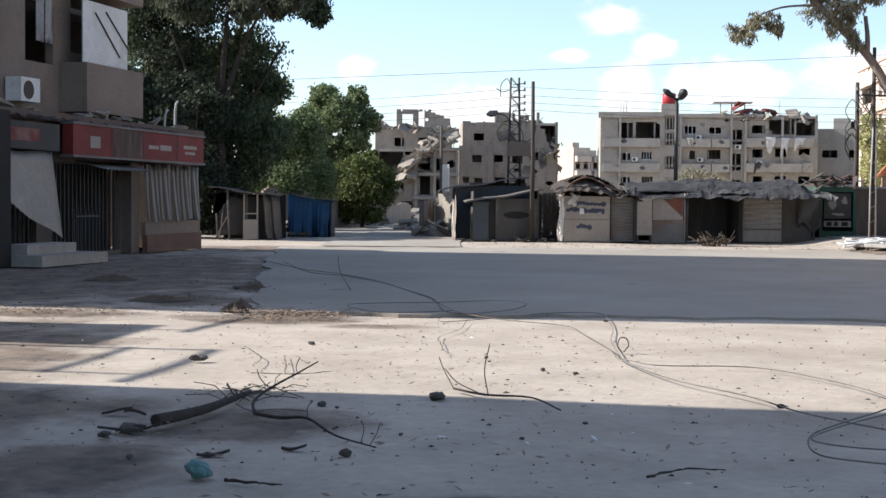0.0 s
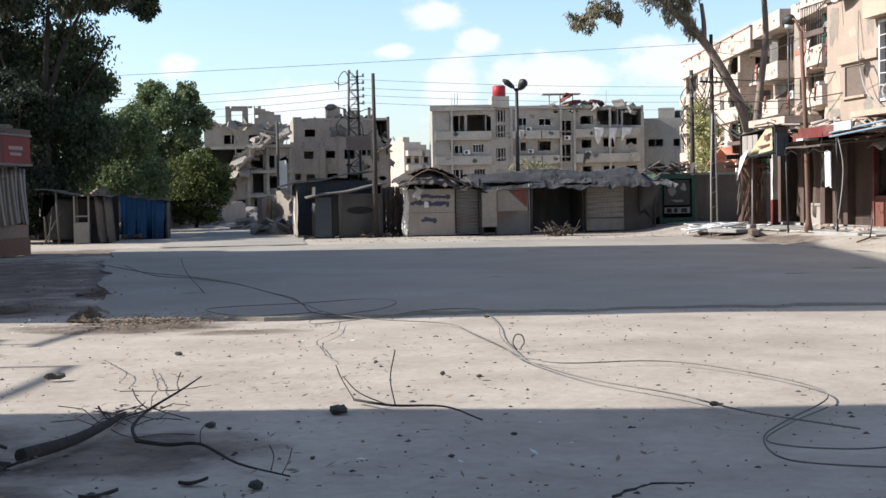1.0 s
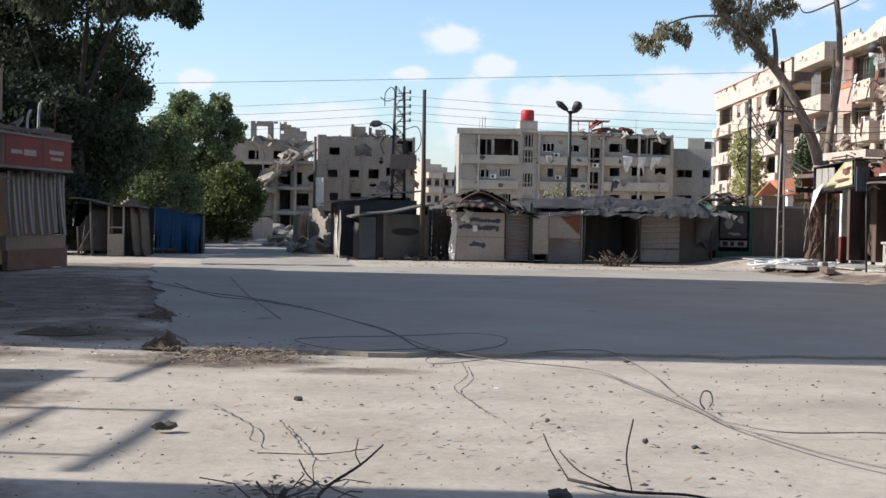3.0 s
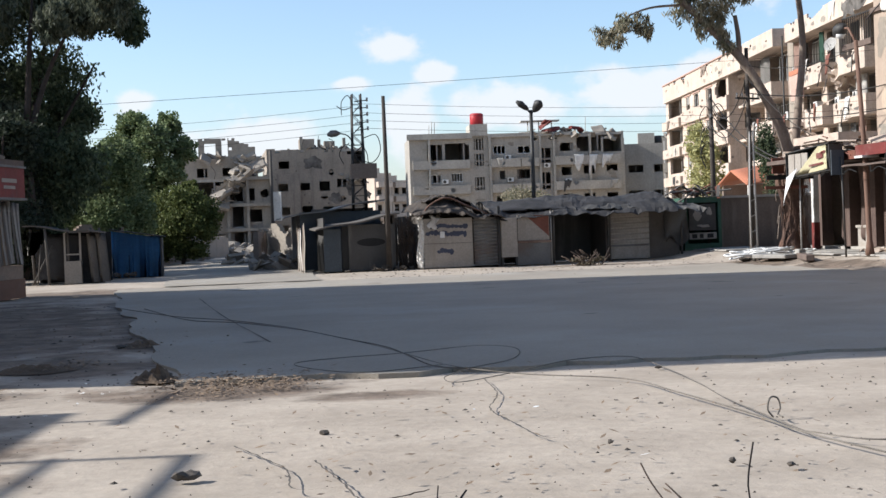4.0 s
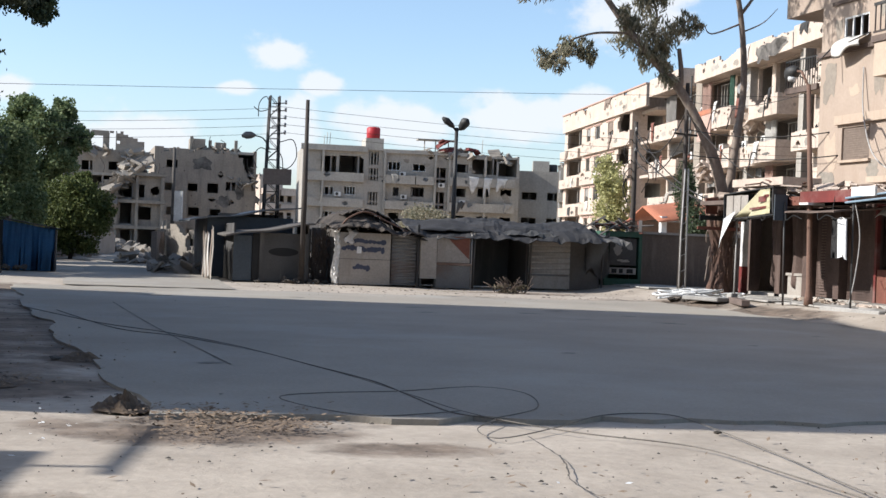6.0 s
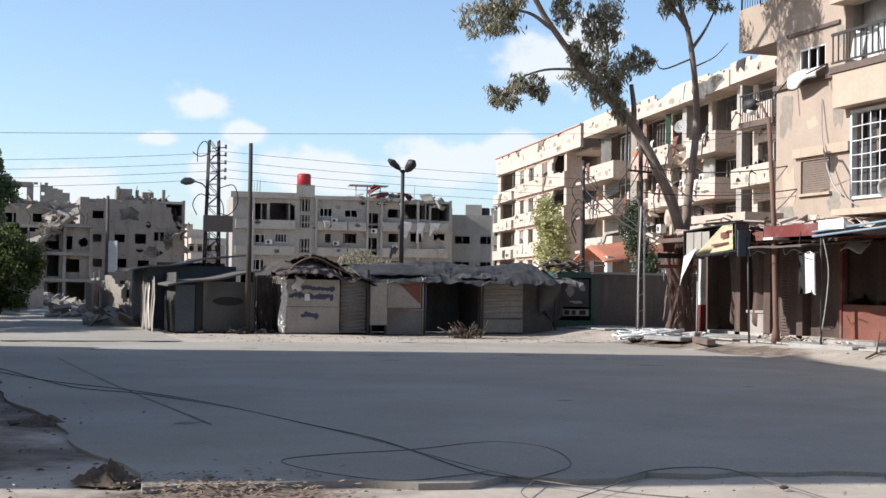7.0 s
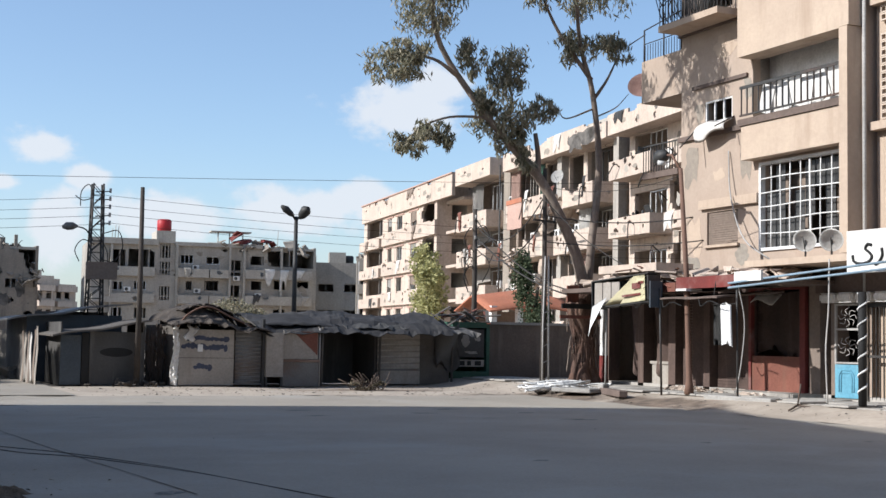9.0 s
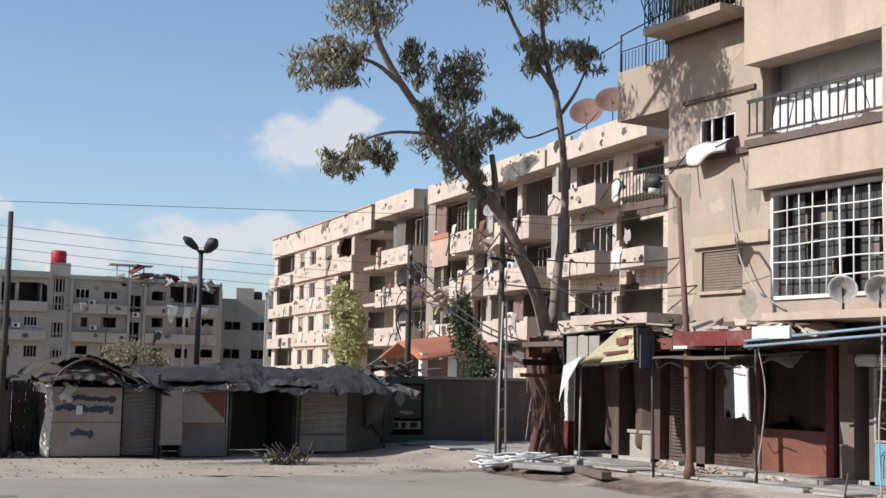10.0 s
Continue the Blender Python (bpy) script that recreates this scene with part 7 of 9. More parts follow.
def rag_roof(x0, x1, y0, y1, zfn, seed, thick=0.03, nx=26, ny=10, flap=0.0, fold=0.09):
    """A worn sheet: its height zfn(p, q) with sharp folds, dents and a torn front edge."""
    def crease(p, q, k):
        return abs(noise.noise((p * k, q * k * 0.45, seed + k)))

    def fn(p, q):
        z = zfn(p, q) - fold * 1.6 * crease(p + 0.35 * q, q, 7) - fold * crease(p - 0.5 * q, q, 15) + 0.05 * noise.noise((p * 11, q * 17, seed))
        if q < 0.04:
            z -= flap * (0.5 + 1.8 * max(0.0, noise.noise((p * 13, 2, seed))) + 0.5 * noise.noise((p * 37, 2, seed)))
        return (x0 + (x1 - x0) * p + 0.08 * noise.noise((p * 9, q * 9, seed)), y0 + (y1 - y0) * q - 0.2 * (1 - q) * (noise.noise((p * 14, 3, seed)) + 0.3), z)

    bm = bmesh.new()
    sheet(bm, fn, nx, ny, thick)
    for f in bm.faces:
        f.smooth = False
    return bm


def white_kiosk():
    k = thing("market_stall", (7.55, 50.3, 0), "shuttered stall with a dirty white front and blue paint marks", "stall", "stalls")
    part("panel", boxes((0.1, 0, 0.03, 1.83, 0.05, 0.86)), "panelwhite", k, "lower white panel")
    part("panel", boxes((0.1, 0.01, 0.875, 1.83, 0.06, 1.74)), "panelwhite", k, "upper white panel")
    # brushed lettering past reading: uneven bars and blots in two lines, one below
    rng = random.Random(7)
    for cx, cz, w, h, n in ((0.98, 1.47, 0.66, 0.085, 9), (0.46, 1.22, 0.28, 0.09, 4), (1.2, 1.2, 0.42, 0.11, 7), (0.85, 0.6, 0.28, 0.11, 5)):
        for j in range(n):
            x, z = cx + w * (2 * (j + 0.5) / n - 1), cz + rng.uniform(-0.035, 0.035)
            hw, hh, y = w / n * rng.uniform(1.2, 2.0), h * rng.uniform(0.6, 1.2), (-0.004 if cz < 0.86 else 0.006) - 0.0006 * j
            bm = bmesh.new()
            pts = [(x + hw * math.cos(q) * rng.uniform(0.8, 1.15), y, z + hh * math.sin(q) * rng.uniform(0.7, 1.2)) for q in (2 * math.pi * i / 9 for i in range(9))]
            bm.faces.new([bm.verts.new(p) for p in pts])
            part("paint_mark", bm, "bluetext", k, "unreadable blue painted mark" if j == 0 else "")
    part("notice", boxes((0.68, 0.0, 1.06, 0.84, 0.004, 1.28)), "paper", k)
    part("post", tubes([(((0.02, 0.05, 0), (0.05, 0.05, 1.0), (0.0, 0.05, 2.0)), 0.06)], 7), "white", k, "white peeling corner post")
    bm = bmesh.new()
    sheet(bm, lambda p, q: (-0.12 + 0.2 * p + 0.05 * math.sin(6 * q), -0.03 - 0.04 * math.sin(5 * q + 4 * p), 1.75 - 1.7 * q), 3, 10, 0.01)
    sheet(bm, lambda p, q: (0.3 + 0.3 * p + 0.1 * math.sin(6 * q), -0.06 - 0.05 * q, 1.85 - 0.45 * q + 0.05 * math.sin(7 * p)), 4, 4, 0.01)
    part("rag", bm, "cloth", k, "white rags on the corner")
    part("shutter", ribbed(1.88, 2.72, 0.05, 1.75, 0.05, 0.12, 0.012), "greymetal", k, "ribbed grey roller shutter")
    part("post", boxes((2.74, -0.02, 0, 2.82, 0.06, 2.1)), "darkmetal", k)
    part("crate", boxes((2.84, -0.12, 0.3, 3.4, 0.08, 1.68)), "panelwhite", k, "pale upright cabinet on the front")
    part("crate_inset", boxes((2.9, -0.126, 0.4, 3.34, -0.121, 1.55)), "panelwhite", k)
    part("crate_leg", boxes((2.84, -0.1, 0, 2.9, 0.06, 0.299)), "darkmetal", k)
    part("crate_leg", boxes((3.34, -0.1, 0, 3.4, 0.06, 0.299)), "darkmetal", k)
    part("panel", boxes((3.45, 0.02, 0.86, 4.6, 0.06, 1.76)), "panelwhite", k)
    bm = bmesh.new()
    v = [bm.verts.new(p) for p in ((3.75, 0.012, 1.74), (4.58, 0.012, 1.74), (4.58, 0.012, 0.98), (3.75, 0.016, 1.74), (4.58, 0.016, 1.74), (4.58, 0.016, 0.98))]
    for f in ((0, 1, 2), (5, 4, 3), (0, 3, 4, 1), (1, 4, 5, 2), (2, 5, 3, 0)):
        bm.faces.new([v[i] for i in f])
    part("red_triangle", bm, "rust", k, "rust-brown painted triangle")
    part("panel", boxes((3.4, 0.0, 0.0, 4.62, 0.06, 0.76)), "greymetal", k, "grey metal lower panel")
    part("rail", boxes((3.4, -0.03, 0.77, 4.64, 0.07, 0.85)), "rustpole", k)
    part("post", tubes([(((4.66, 0.03, 0), (4.66, 0.03, 1.85)), 0.025)], 6), "palepole", k)
    part("side_wall", boxes((0.02, 0.08, 0, 0.08, 2.6, 1.9)), "board", k)
    part("back_wall", boxes((0.09, 2.54, 0, 4.65, 2.6, 2.0)), "board", k)
    # collapsed arched roof of mats over a few bent hoops
    def arch(p, q):
        return 1.82 + 0.72 * max(0.0, math.sin(math.pi * min(1, p * 1.25 + 0.08))) ** 0.8 * (0.3 + 0.7 * min(1, q * 2.2)) - 0.12 * p + (0.14 * math.sin((p - 0.75) * 12) if p > 0.75 else 0)

    part("roof", rag_roof(-0.25, 2.95, -0.35, 2.7, arch, 4, 0.035, 60, 18, 0.05, 0.02), "mat", k, "sagging arched roof of dark dusty mats")
    part("roof", rag_roof(0.2, 2.3, 0.3, 1.6, lambda p, q: arch(p * 0.62 + 0.1, 0.8) + 0.07, 6, 0.03, 36, 8, 0.04, 0.02), "mat", k)
    for u, y in ((0.95, -0.12), (1.05, 0.9)):
        part("hoop", tubes([(curve_pts([(u - 0.95, y, 1.8), (u - 0.6, y, 2.22), (u, y, 2.45), (u + 0.7, y, 2.15), (u + 1.4, y, 1.85)], 5), 0.03)], 6), "rustpole", k, "bent roof hoop")
    for j in range(9):
        u = 0.05 + 0.3 * j
        part("rafter", tubes([(((u, -0.3 + rng.uniform(-0.1, 0.1), 1.86), (u + rng.uniform(-0.15, 0.15), 0.9, 2.1 + 0.35 * math.sin(math.pi * min(1, u / 2.5)))), 0.022)], 5), "board", k)
    # torn white rags along the corner post
    for j in range(7):
        z = 0.25 + 0.24 * j
        bm = bmesh.new()
        sheet(bm, lambda p, q, z=z, j=j: (-0.07 + 0.15 * p + 0.03 * math.sin(9 * q + j), -0.03 - 0.03 * math.sin(4 * p + j), z + 0.2 - 0.3 * q * (0.6 + 0.5 * math.sin(3 * p + 2 * j) ** 2)), 4, 5, 0.008)
        part("rag", bm, "white", k)


def open_stall():
    k = thing("market_stall", (12.3, 50.4, 0), "open dark stall under a sagging grey tarpaulin", "stall", "stalls")
    part("side_wall", boxes((-0.05, 0.1, 0, 0.0, 3.0, 1.9)), "board", k)
    # the darkness of the stall's inside is put into the back wall's colour
    part("back_wall", boxes((0, 2.95, 0, 5.9, 3.0, 1.95)), "darksheet", k)
    part("side_wall", boxes((2.22, 0.95, 0, 2.27, 2.94, 1.85)), "board", k)
    s = part("shutter", ribbed(2.3, 3.85, 0.5, 1.8, 0.9, 0.2, 0.006), "panelwhite", k, "dull pale shutter")
    part("shutter_base", boxes((2.3, 0.88, 0.05, 3.85, 0.94, 0.49)), "panelwhite", k)
    part("rail", boxes((2.35, 0.85, 0.5, 3.8, 0.875, 0.56)), "greymetal", s)
    part("wall_board", boxes((3.9, 1.2, 0, 5.1, 1.25, 1.85)), "board", k)
    for x, y in ((0.0, 0.0), (2.25, 0.6), (5.15, 1.1)):
        part("post", tubes([(((x, y, 0), (x + 0.03, y, 1.9)), 0.04)], 6), "board", k)
    part("tarpaulin", rag_roof(-2.1, 4.6, -0.15, 3.2, lambda p, q: 1.86 + 0.5 * math.sin(2.0 * q) + 0.24 * noise.noise((p * 2.6, q * 2, 8)) + 0.1 * math.sin(p * 3.1) - 0.1 * (1 - q), 9, 0.02, 44, 12, 0.14), "canvas", k, "sagging dark grey tarpaulin roof")
    part("tarpaulin", rag_roof(0.9, 5.8, 0.2, 3.6, lambda p, q: 1.98 + 0.24 * math.sin(2.2 * q) + 0.06 * math.sin(p * 4 + 1) - 0.18 * abs(p - 0.5), 15, 0.02, 34, 12, 0.1), "canvas_pale", k, "pale dusty tarpaulin over the stall")
    bm = bmesh.new()
    sheet(bm, lambda p, q: (-1.9 + 2.6 * p, 0.3 + 1.4 * q, 1.95 + 0.22 * math.sin(3.1 * p) * q + 0.2 * q + 0.08 * noise.noise((p * 8, q * 4, 2))), 14, 6, 0.02)
    part("roof_flap", bm, "canvas", k)
    bm = bmesh.new()
    sheet(bm, lambda p, q: (4.5 + 0.9 * p, 1.05 + 0.1 * math.sin(5 * q + 6 * p), 2.1 - 1.5 * q + 0.15 * math.sin(7 * p)), 12, 10, 0.02)
    part("hanging_sheet", bm, "canvas_pale", k, "pale plastic sheet hanging at the end")


def green_stall():
    k = thing("market_stall", (18.0, 52.6, 0), "dark green metal stall with a glazed front and debris on top", "stall", "stalls")
    bm = boxes((0, 0, 0, 0.12, 1.6, 2.2), (1.35, 0, 0, 1.47, 1.6, 2.2), (0.12, 0, 2.0, 1.35, 1.6, 2.2), (0.12, 0, 0, 1.35, 0.08, 0.45), (0.12, 1.5, 0, 1.35, 1.6, 2.0))
    part("frame", bm, "green", k)
    part("glass_front", boxes((0.2, 0.05, 0.95, 1.27, 0.07, 1.95)), "glass", k, "dusty dark glass")
    # flat pale patches on the glass stand for white things behind it
    for u, z, w, h in ((0.32, 1.3, 0.5, 0.45), (0.85, 1.5, 0.3, 0.3), (0.4, 1.05, 0.7, 0.14)):
        scar(k, random.Random(int(u * 90)), u + w / 2, z + h / 2, w, h, 0.048, "panelwhite", "pale_item_patch")
    part("white_band", boxes((0.2, 0.03, 0.62, 1.27, 0.05, 0.86)), "panelwhite", k)
    for u0, u1 in ((0.3, 0.5), (0.6, 0.75), (0.9, 1.15)):
        part("mark", boxes((u0, 0.024, 0.66, u1, 0.029, 0.82)), "black", k)
    rng = random.Random(9)
    for i in range(26):
        bm = bmesh.new()
        m = Matrix.Translation((rng.uniform(-0.2, 1.6), rng.uniform(0, 1.4), 2.25 + rng.uniform(0, 0.3))) @ Euler((rng.uniform(-0.4, 0.4), rng.uniform(-0.5, 0.5), rng.uniform(0, 3))).to_matrix().to_4x4()
        box(bm, -0.5, -0.06, -0.015, 0.5, 0.06, 0.015, m)
        part("roof_board", bm, "rust" if i % 3 == 0 else "board", k)
    s = thing("yard_wall", (19.3, 53.4, 0), "low grey rendered yard wall behind the tree", "wall")
    part("wall", boxes((0, 0, 0, 14, 0.25, 2.15)), "grimy", s)
    part("coping", boxes((-0.05, -0.06, 2.151, 14, 0.31, 2.24)), "kerb", s)


def dark_shed():
    k = thing("market_stall", (4.25, 51.0, 0), "dark grey sheet-metal shed with a sloping roof", "stall", "stalls")
    part("front_sheet", boxes((0.85, 0, 0.02, 2.5, 0.05, 1.62)), "darksheet", k, "dull grey front sheet")
    bm = boxes((0.0, 0.02, 0.02, 0.6, 0.06, 1.5))
    part("door", bm, "bluegrey", k, "blue-grey sheet door")
    part("gap_post", boxes((0.62, -0.01, 0.0, 0.83, 0.06, 1.58)), "black", k)
    bm = bmesh.new()
    bmesh.ops.create_circle(bm, cap_ends=True, segments=20, radius=1, matrix=Matrix.Translation((1.65, -0.004, 1.0)) @ Matrix.Rotation(radians(90), 4, "X") @ Matrix.Diagonal((0.5, 0.14, 1, 1)))
    part("paint_mark", bm, "black", k, "dark smudge on the sheet")
    part("side_wall", boxes((2.45, 0.06, 0, 2.5, 2.4, 1.95)), "board", k)
    part("side_wall", boxes((0.0, 0.07, 0, 0.05, 6, 1.9)), "darksheet", k)
    part("back_wall", boxes((0.06, 5.94, 0, 2.5, 6, 2.3)), "board", k)
    bm = bmesh.new()
    sheet(bm, lambda p, q: (-0.3 + 2.95 * p, -0.3 + 3.0 * q, 1.5 + 0.48 * p + 0.05 * q + 0.03 * math.sin(p * 9)), 14, 3, 0.05)
    part("roof", bm, "board", k, "sloping dusty sheet roof")
    k2 = thing("market_stall", (3.35, 54.0, 0), "blue-grey shed with a long pitched sheet roof", "stall", "stalls")
    part("upper_wall", boxes((0.3, 0, 0.0, 3.3, 0.06, 2.15)), "bluegrey", k2)
    part("side_wall", boxes((0.3, 0.061, 0.0, 0.36, 5, 2.05)), "board", k2)
    bm = bmesh.new()
    sheet(bm, lambda p, q: (-0.35 + 3.9 * p, -0.4 + 5 * q, 1.98 + 0.62 * p + 0.04 * math.sin(11 * p)), 14, 3, 0.05)
    part("roof", bm, "greymetal", k2, "rusty pitched metal sheets")
    # side of the sheds: a row of peeling whitish boards that catches the sun
    br = random.Random(19)
    for j in range(13):
        y, top, x = -2.95 + 0.24 * j, br.uniform(1.35, 1.9), 0.2 + br.uniform(-0.04, 0.05)
        bm = bmesh.new()
        sheet(bm, lambda p, q, y=y, top=top, x=x, j=j: (x + 0.025 * math.sin(5 * q + j) - 0.02 * p, y + 0.22 * p + 0.03 * math.sin(4 * q + j), top - (top - 0.02) * q + 0.09 * math.sin(8 * p + j) * (1 - q)), 3, 8, 0.02)
        part("peeling_board", bm, ("panelwhite", "shopwall", "ruin", "cloth", "board", "shopwall")[j % 6], k2, "ragged whitish boards on the side" if j == 0 else "")
    rng = random.Random(3)
    r = thing("debris_pile", (5.7, 50.3, 0), "low pile of stones and grey rags against the shed", "debris")
    bm = bmesh.new()
    for _ in range(22):
        rock(bm, (rng.uniform(0.2, 1.6), rng.uniform(-0.1, 0.5), rng.uniform(0.0, 0.12)), rng.uniform(0.05, 0.16), rng, 0.35)
    part("rubble", bm, "stone", r)
    g = thing("scrap_stall", (6.85, 51.6, 0), "leaning brown boards and rubbish between two stalls", "stall", "stalls")
    planks(g, -0.05, 0.65, 0, 1.85, 0.3, "board", 4, 6)
    bm = bmesh.new()
    for _ in range(40):
        a = rng.uniform(0, 0.7)
        tube(bm, curve_pts(((a, rng.uniform(-0.3, 0.2), 0.0), (a + rng.uniform(-0.2, 0.2), 0, rng.uniform(0.5, 1.0)), (a + rng.uniform(-0.4, 0.4), -0.1, rng.uniform(1.0, 1.9))), 3), 0.018, 4)
    part("dry_stalk", bm, "twig", g, "dry brown stalks")


def blue_kiosk():
    k = thing("market_stall", (-3.2, 55.0, 0), "blue painted sheet-metal kiosk with a slanting roof", "stall", "stalls")
    bm = bmesh.new()
    v = [(0, 0, 0), (1.75, 0, 0), (1.75, 0, 1.45), (0, 0, 1.75)]
    sheet(bm, lambda p, q: (1.75 * p, 0.012 * math.sin(p * 60), (1.72 - 0.3 * p) * q), 40, 1, 0.001)
    part("front_sheet", bm, "blue", k)
    part("side_sheet", boxes((1.75, 0.02, 0, 1.8, 2, 1.42)), "darkmetal", k)
    part("side_sheet", boxes((0.0, 0.02, 0, 0.04, 2, 1.7)), "blue", k)
    part("back_sheet", boxes((0.05, 1.96, 0, 1.74, 2.0, 1.5)), "blue", k)
    bm = bmesh.new()
    sheet(bm, lambda p, q: (-0.08 + 1.98 * p, -0.12 + 2.2 * q, 1.8 - 0.32 * p), 6, 2, 0.03)
    part("roof", bm, "canvas_pale", k)
    rng = random.Random(5)
    bm = bmesh.new()
    for _ in range(10):
        rock(bm, (rng.uniform(0.1, 0.8), -0.4 + rng.uniform(-0.2, 0.2), 0.12), rng.uniform(0.08, 0.16), rng)
    single("stone_pile", bm, "stone", (-3.2, 55.0, 0), "small heap of dark stones by the kiosk", "debris")
    k = thing("market_stall", (-5.45, 50.6, 0), "derelict stall of posts, boards and torn sheets", "stall", "stalls")
    for x, y in ((0.05, 0), (0.55, -0.4), (1.15, 0.1), (1.9, 0.2), (0, 2.0), (2.1, 2.0)):
        part("post", tubes([(((x, y, 0), (x + rng.uniform(-0.12, 0.12), y, 1.85)), 0.045)], 6), "board", k)
    bm = bmesh.new()
    sheet(bm, lambda p, q: (-0.25 + 2.5 * p, -0.45 + 2.7 * q, 1.98 - 0.3 * p + 0.04 * math.sin(9 * p)), 12, 4, 0.04)
    part("roof", bm, "board", k, "slanting board roof")
    bm = bmesh.new()
    sheet(bm, lambda p, q: (-0.15 + 0.75 * p * (1 - 0.7 * q), -0.1, 1.75 - 0.75 * q), 5, 5, 0.012)
    part("white_sheet", bm, "white", k, "white triangular sheet")
    part("cabinet", boxes((1.0, 0.0, 0.0, 1.55, 0.4, 0.75)), "panelwhite", k, "pale battered cabinet")
    part("frame", boxes((1.0, 0.05, 0.751, 1.06, 0.12, 1.7), (1.5, 0.05, 0.751, 1.56, 0.12, 1.7), (1.07, 0.05, 0.95, 1.49, 0.12, 1.0)), "panelwhite", k)
    bm = bmesh.new()
    for u in (1.75, 2.05):
        sheet(bm, lambda p, q, u=u: (u + 0.32 * p + 0.12 * q, -0.05 - 0.08 * math.sin(5 * p), 1.65 - 1.6 * q), 4, 5, 0.02)
    part("leaning_board", bm, "board", k, "pale boards leaning on the stall")
    # black back wall and wide dark sheet carry the shade inside the stall
    part("back_wall", boxes((0, 2.1, 0, 2.4, 2.16, 1.7)), "black", k)
    bm = bmesh.new()
    sheet(bm, lambda p, q: (0.02 + 2.25 * p, 0.48 + 0.08 * math.sin(11 * p + 2 * q), 1.72 - 0.2 * p - 1.6 * q + 0.1 * math.sin(7 * p) * q), 20, 8, 0.015)
    part("dark_sheet", bm, "canvas", k, "dark cloth between the posts, widened to stand for the stall's shade")
    part("brace", tubes([(((0.0, -0.3, 0.0), (0.65, 0.0, 1.3)), 0.03), (((0.2, -0.5, 0.0), (0.3, 0, 1.6)), 0.025)], 6), "board", k)


def street_walls():
    """Broken low walls along the side street."""
    rng = random.Random(17)

    def run(a, c, h, mt, label, seed):
        d = Vector((c[0] - a[0], c[1] - a[1]))
        w = thing("ruined_wall", (a[0], a[1], 0), label, "wall", "street walls", rz=math.degrees(math.atan2(d.y, d.x)))
        bm = bmesh.new()
        holes = []
        for _ in range(3):
            holes += hole(rng, rng.uniform(0.3, max(0.5, d.length - 1)), rng.uniform(0.6, h), 0.7, 0.8)
        wall_with_holes(bm, d.length, h, holes, 0.22, top=lambda u: h * (0.78 + 0.3 * noise.noise((u * 0.9, seed, 0))))
        part("wall", bm, mt, w)
        return w

    run((4.1, 62), (3.9, 56), 2.0, "white", "peeling white wall with patches of brick", 1)
    run((2.6, 66), (4.1, 62.2), 2.1, "ruin", "broken grey street wall", 2)
    run((2.4, 62), (2.9, 65), 1.9, "shopwall", "brown stub of a wall", 3)
    run((4.2, 90), (3.4, 72), 2.3, "ruin", "broken grey street wall", 4)
    run((-3.0, 70), (-1.2, 78), 2.2, "shopwall", "brown low wall under the trees", 5)
    run((-1.2, 79), (-0.4, 100), 2.6, "ruin", "broken pale street wall", 6)
    run((-9.0, 62), (-3.4, 66), 2.4, "shopwall", "brown low building wall under the trees", 7)
    run((-1.4, 84), (1.6, 92), 1.7, "panelwhite", "pale chipped wall beside the ruins", 8)
    b = thing("low_house", (-13.0, 76, 0), "low brown house behind the trees", "building")
    shell(b, 5.0, 6, 3.0, 1, "shopwall", [(1, 2, 1.0, 2.0), (3.2, 4.1, 0, 2.0)], partitions=2)
    for y, x, n in ((63, 3.3, 30), (74, 3.6, 30), (88, 3.0, 40), (80, -0.6, 20), (100, 2.5, 60), (57.5, 2.9, 34), (69, 2.2, 30), (62, -3.0, 26)):
        r = thing("rubble_heap", (x, y, 0), "heap of broken concrete beside the street", "rubble", "rubble heaps")
        bm = bmesh.new()
        for _ in range(n):
            slab_chunk(bm, (rng.uniform(-1, 1), rng.uniform(-1.5, 1.5), rng.uniform(0.02, 0.4)), rng.uniform(0.1, 0.4), rng, 0.8)
        part("rubble", bm, "ruin", r)
    p = utility_pole((3.24, 66, 0), 5.2, 0.08, "board", "grey wooden pole with a pale panel")
    bm = bmesh.new()
    box(bm, 0.0, -0.03, 1.98, 0.46, 0.03, 3.3, Matrix.Translation((0.08, -0.12, 0)) @ Matrix.Rotation(radians(-48), 4, "Z"))
    part("panel", bm, "white", p, "tall pale panel on the pole")


# ---- trees ----
def limb(pts, r):
    pts = curve_pts(pts, 5)
    n = len(pts)
    return pts, [r[0] + (r[1] - r[0]) * k / (n - 1) for k in range(n)]


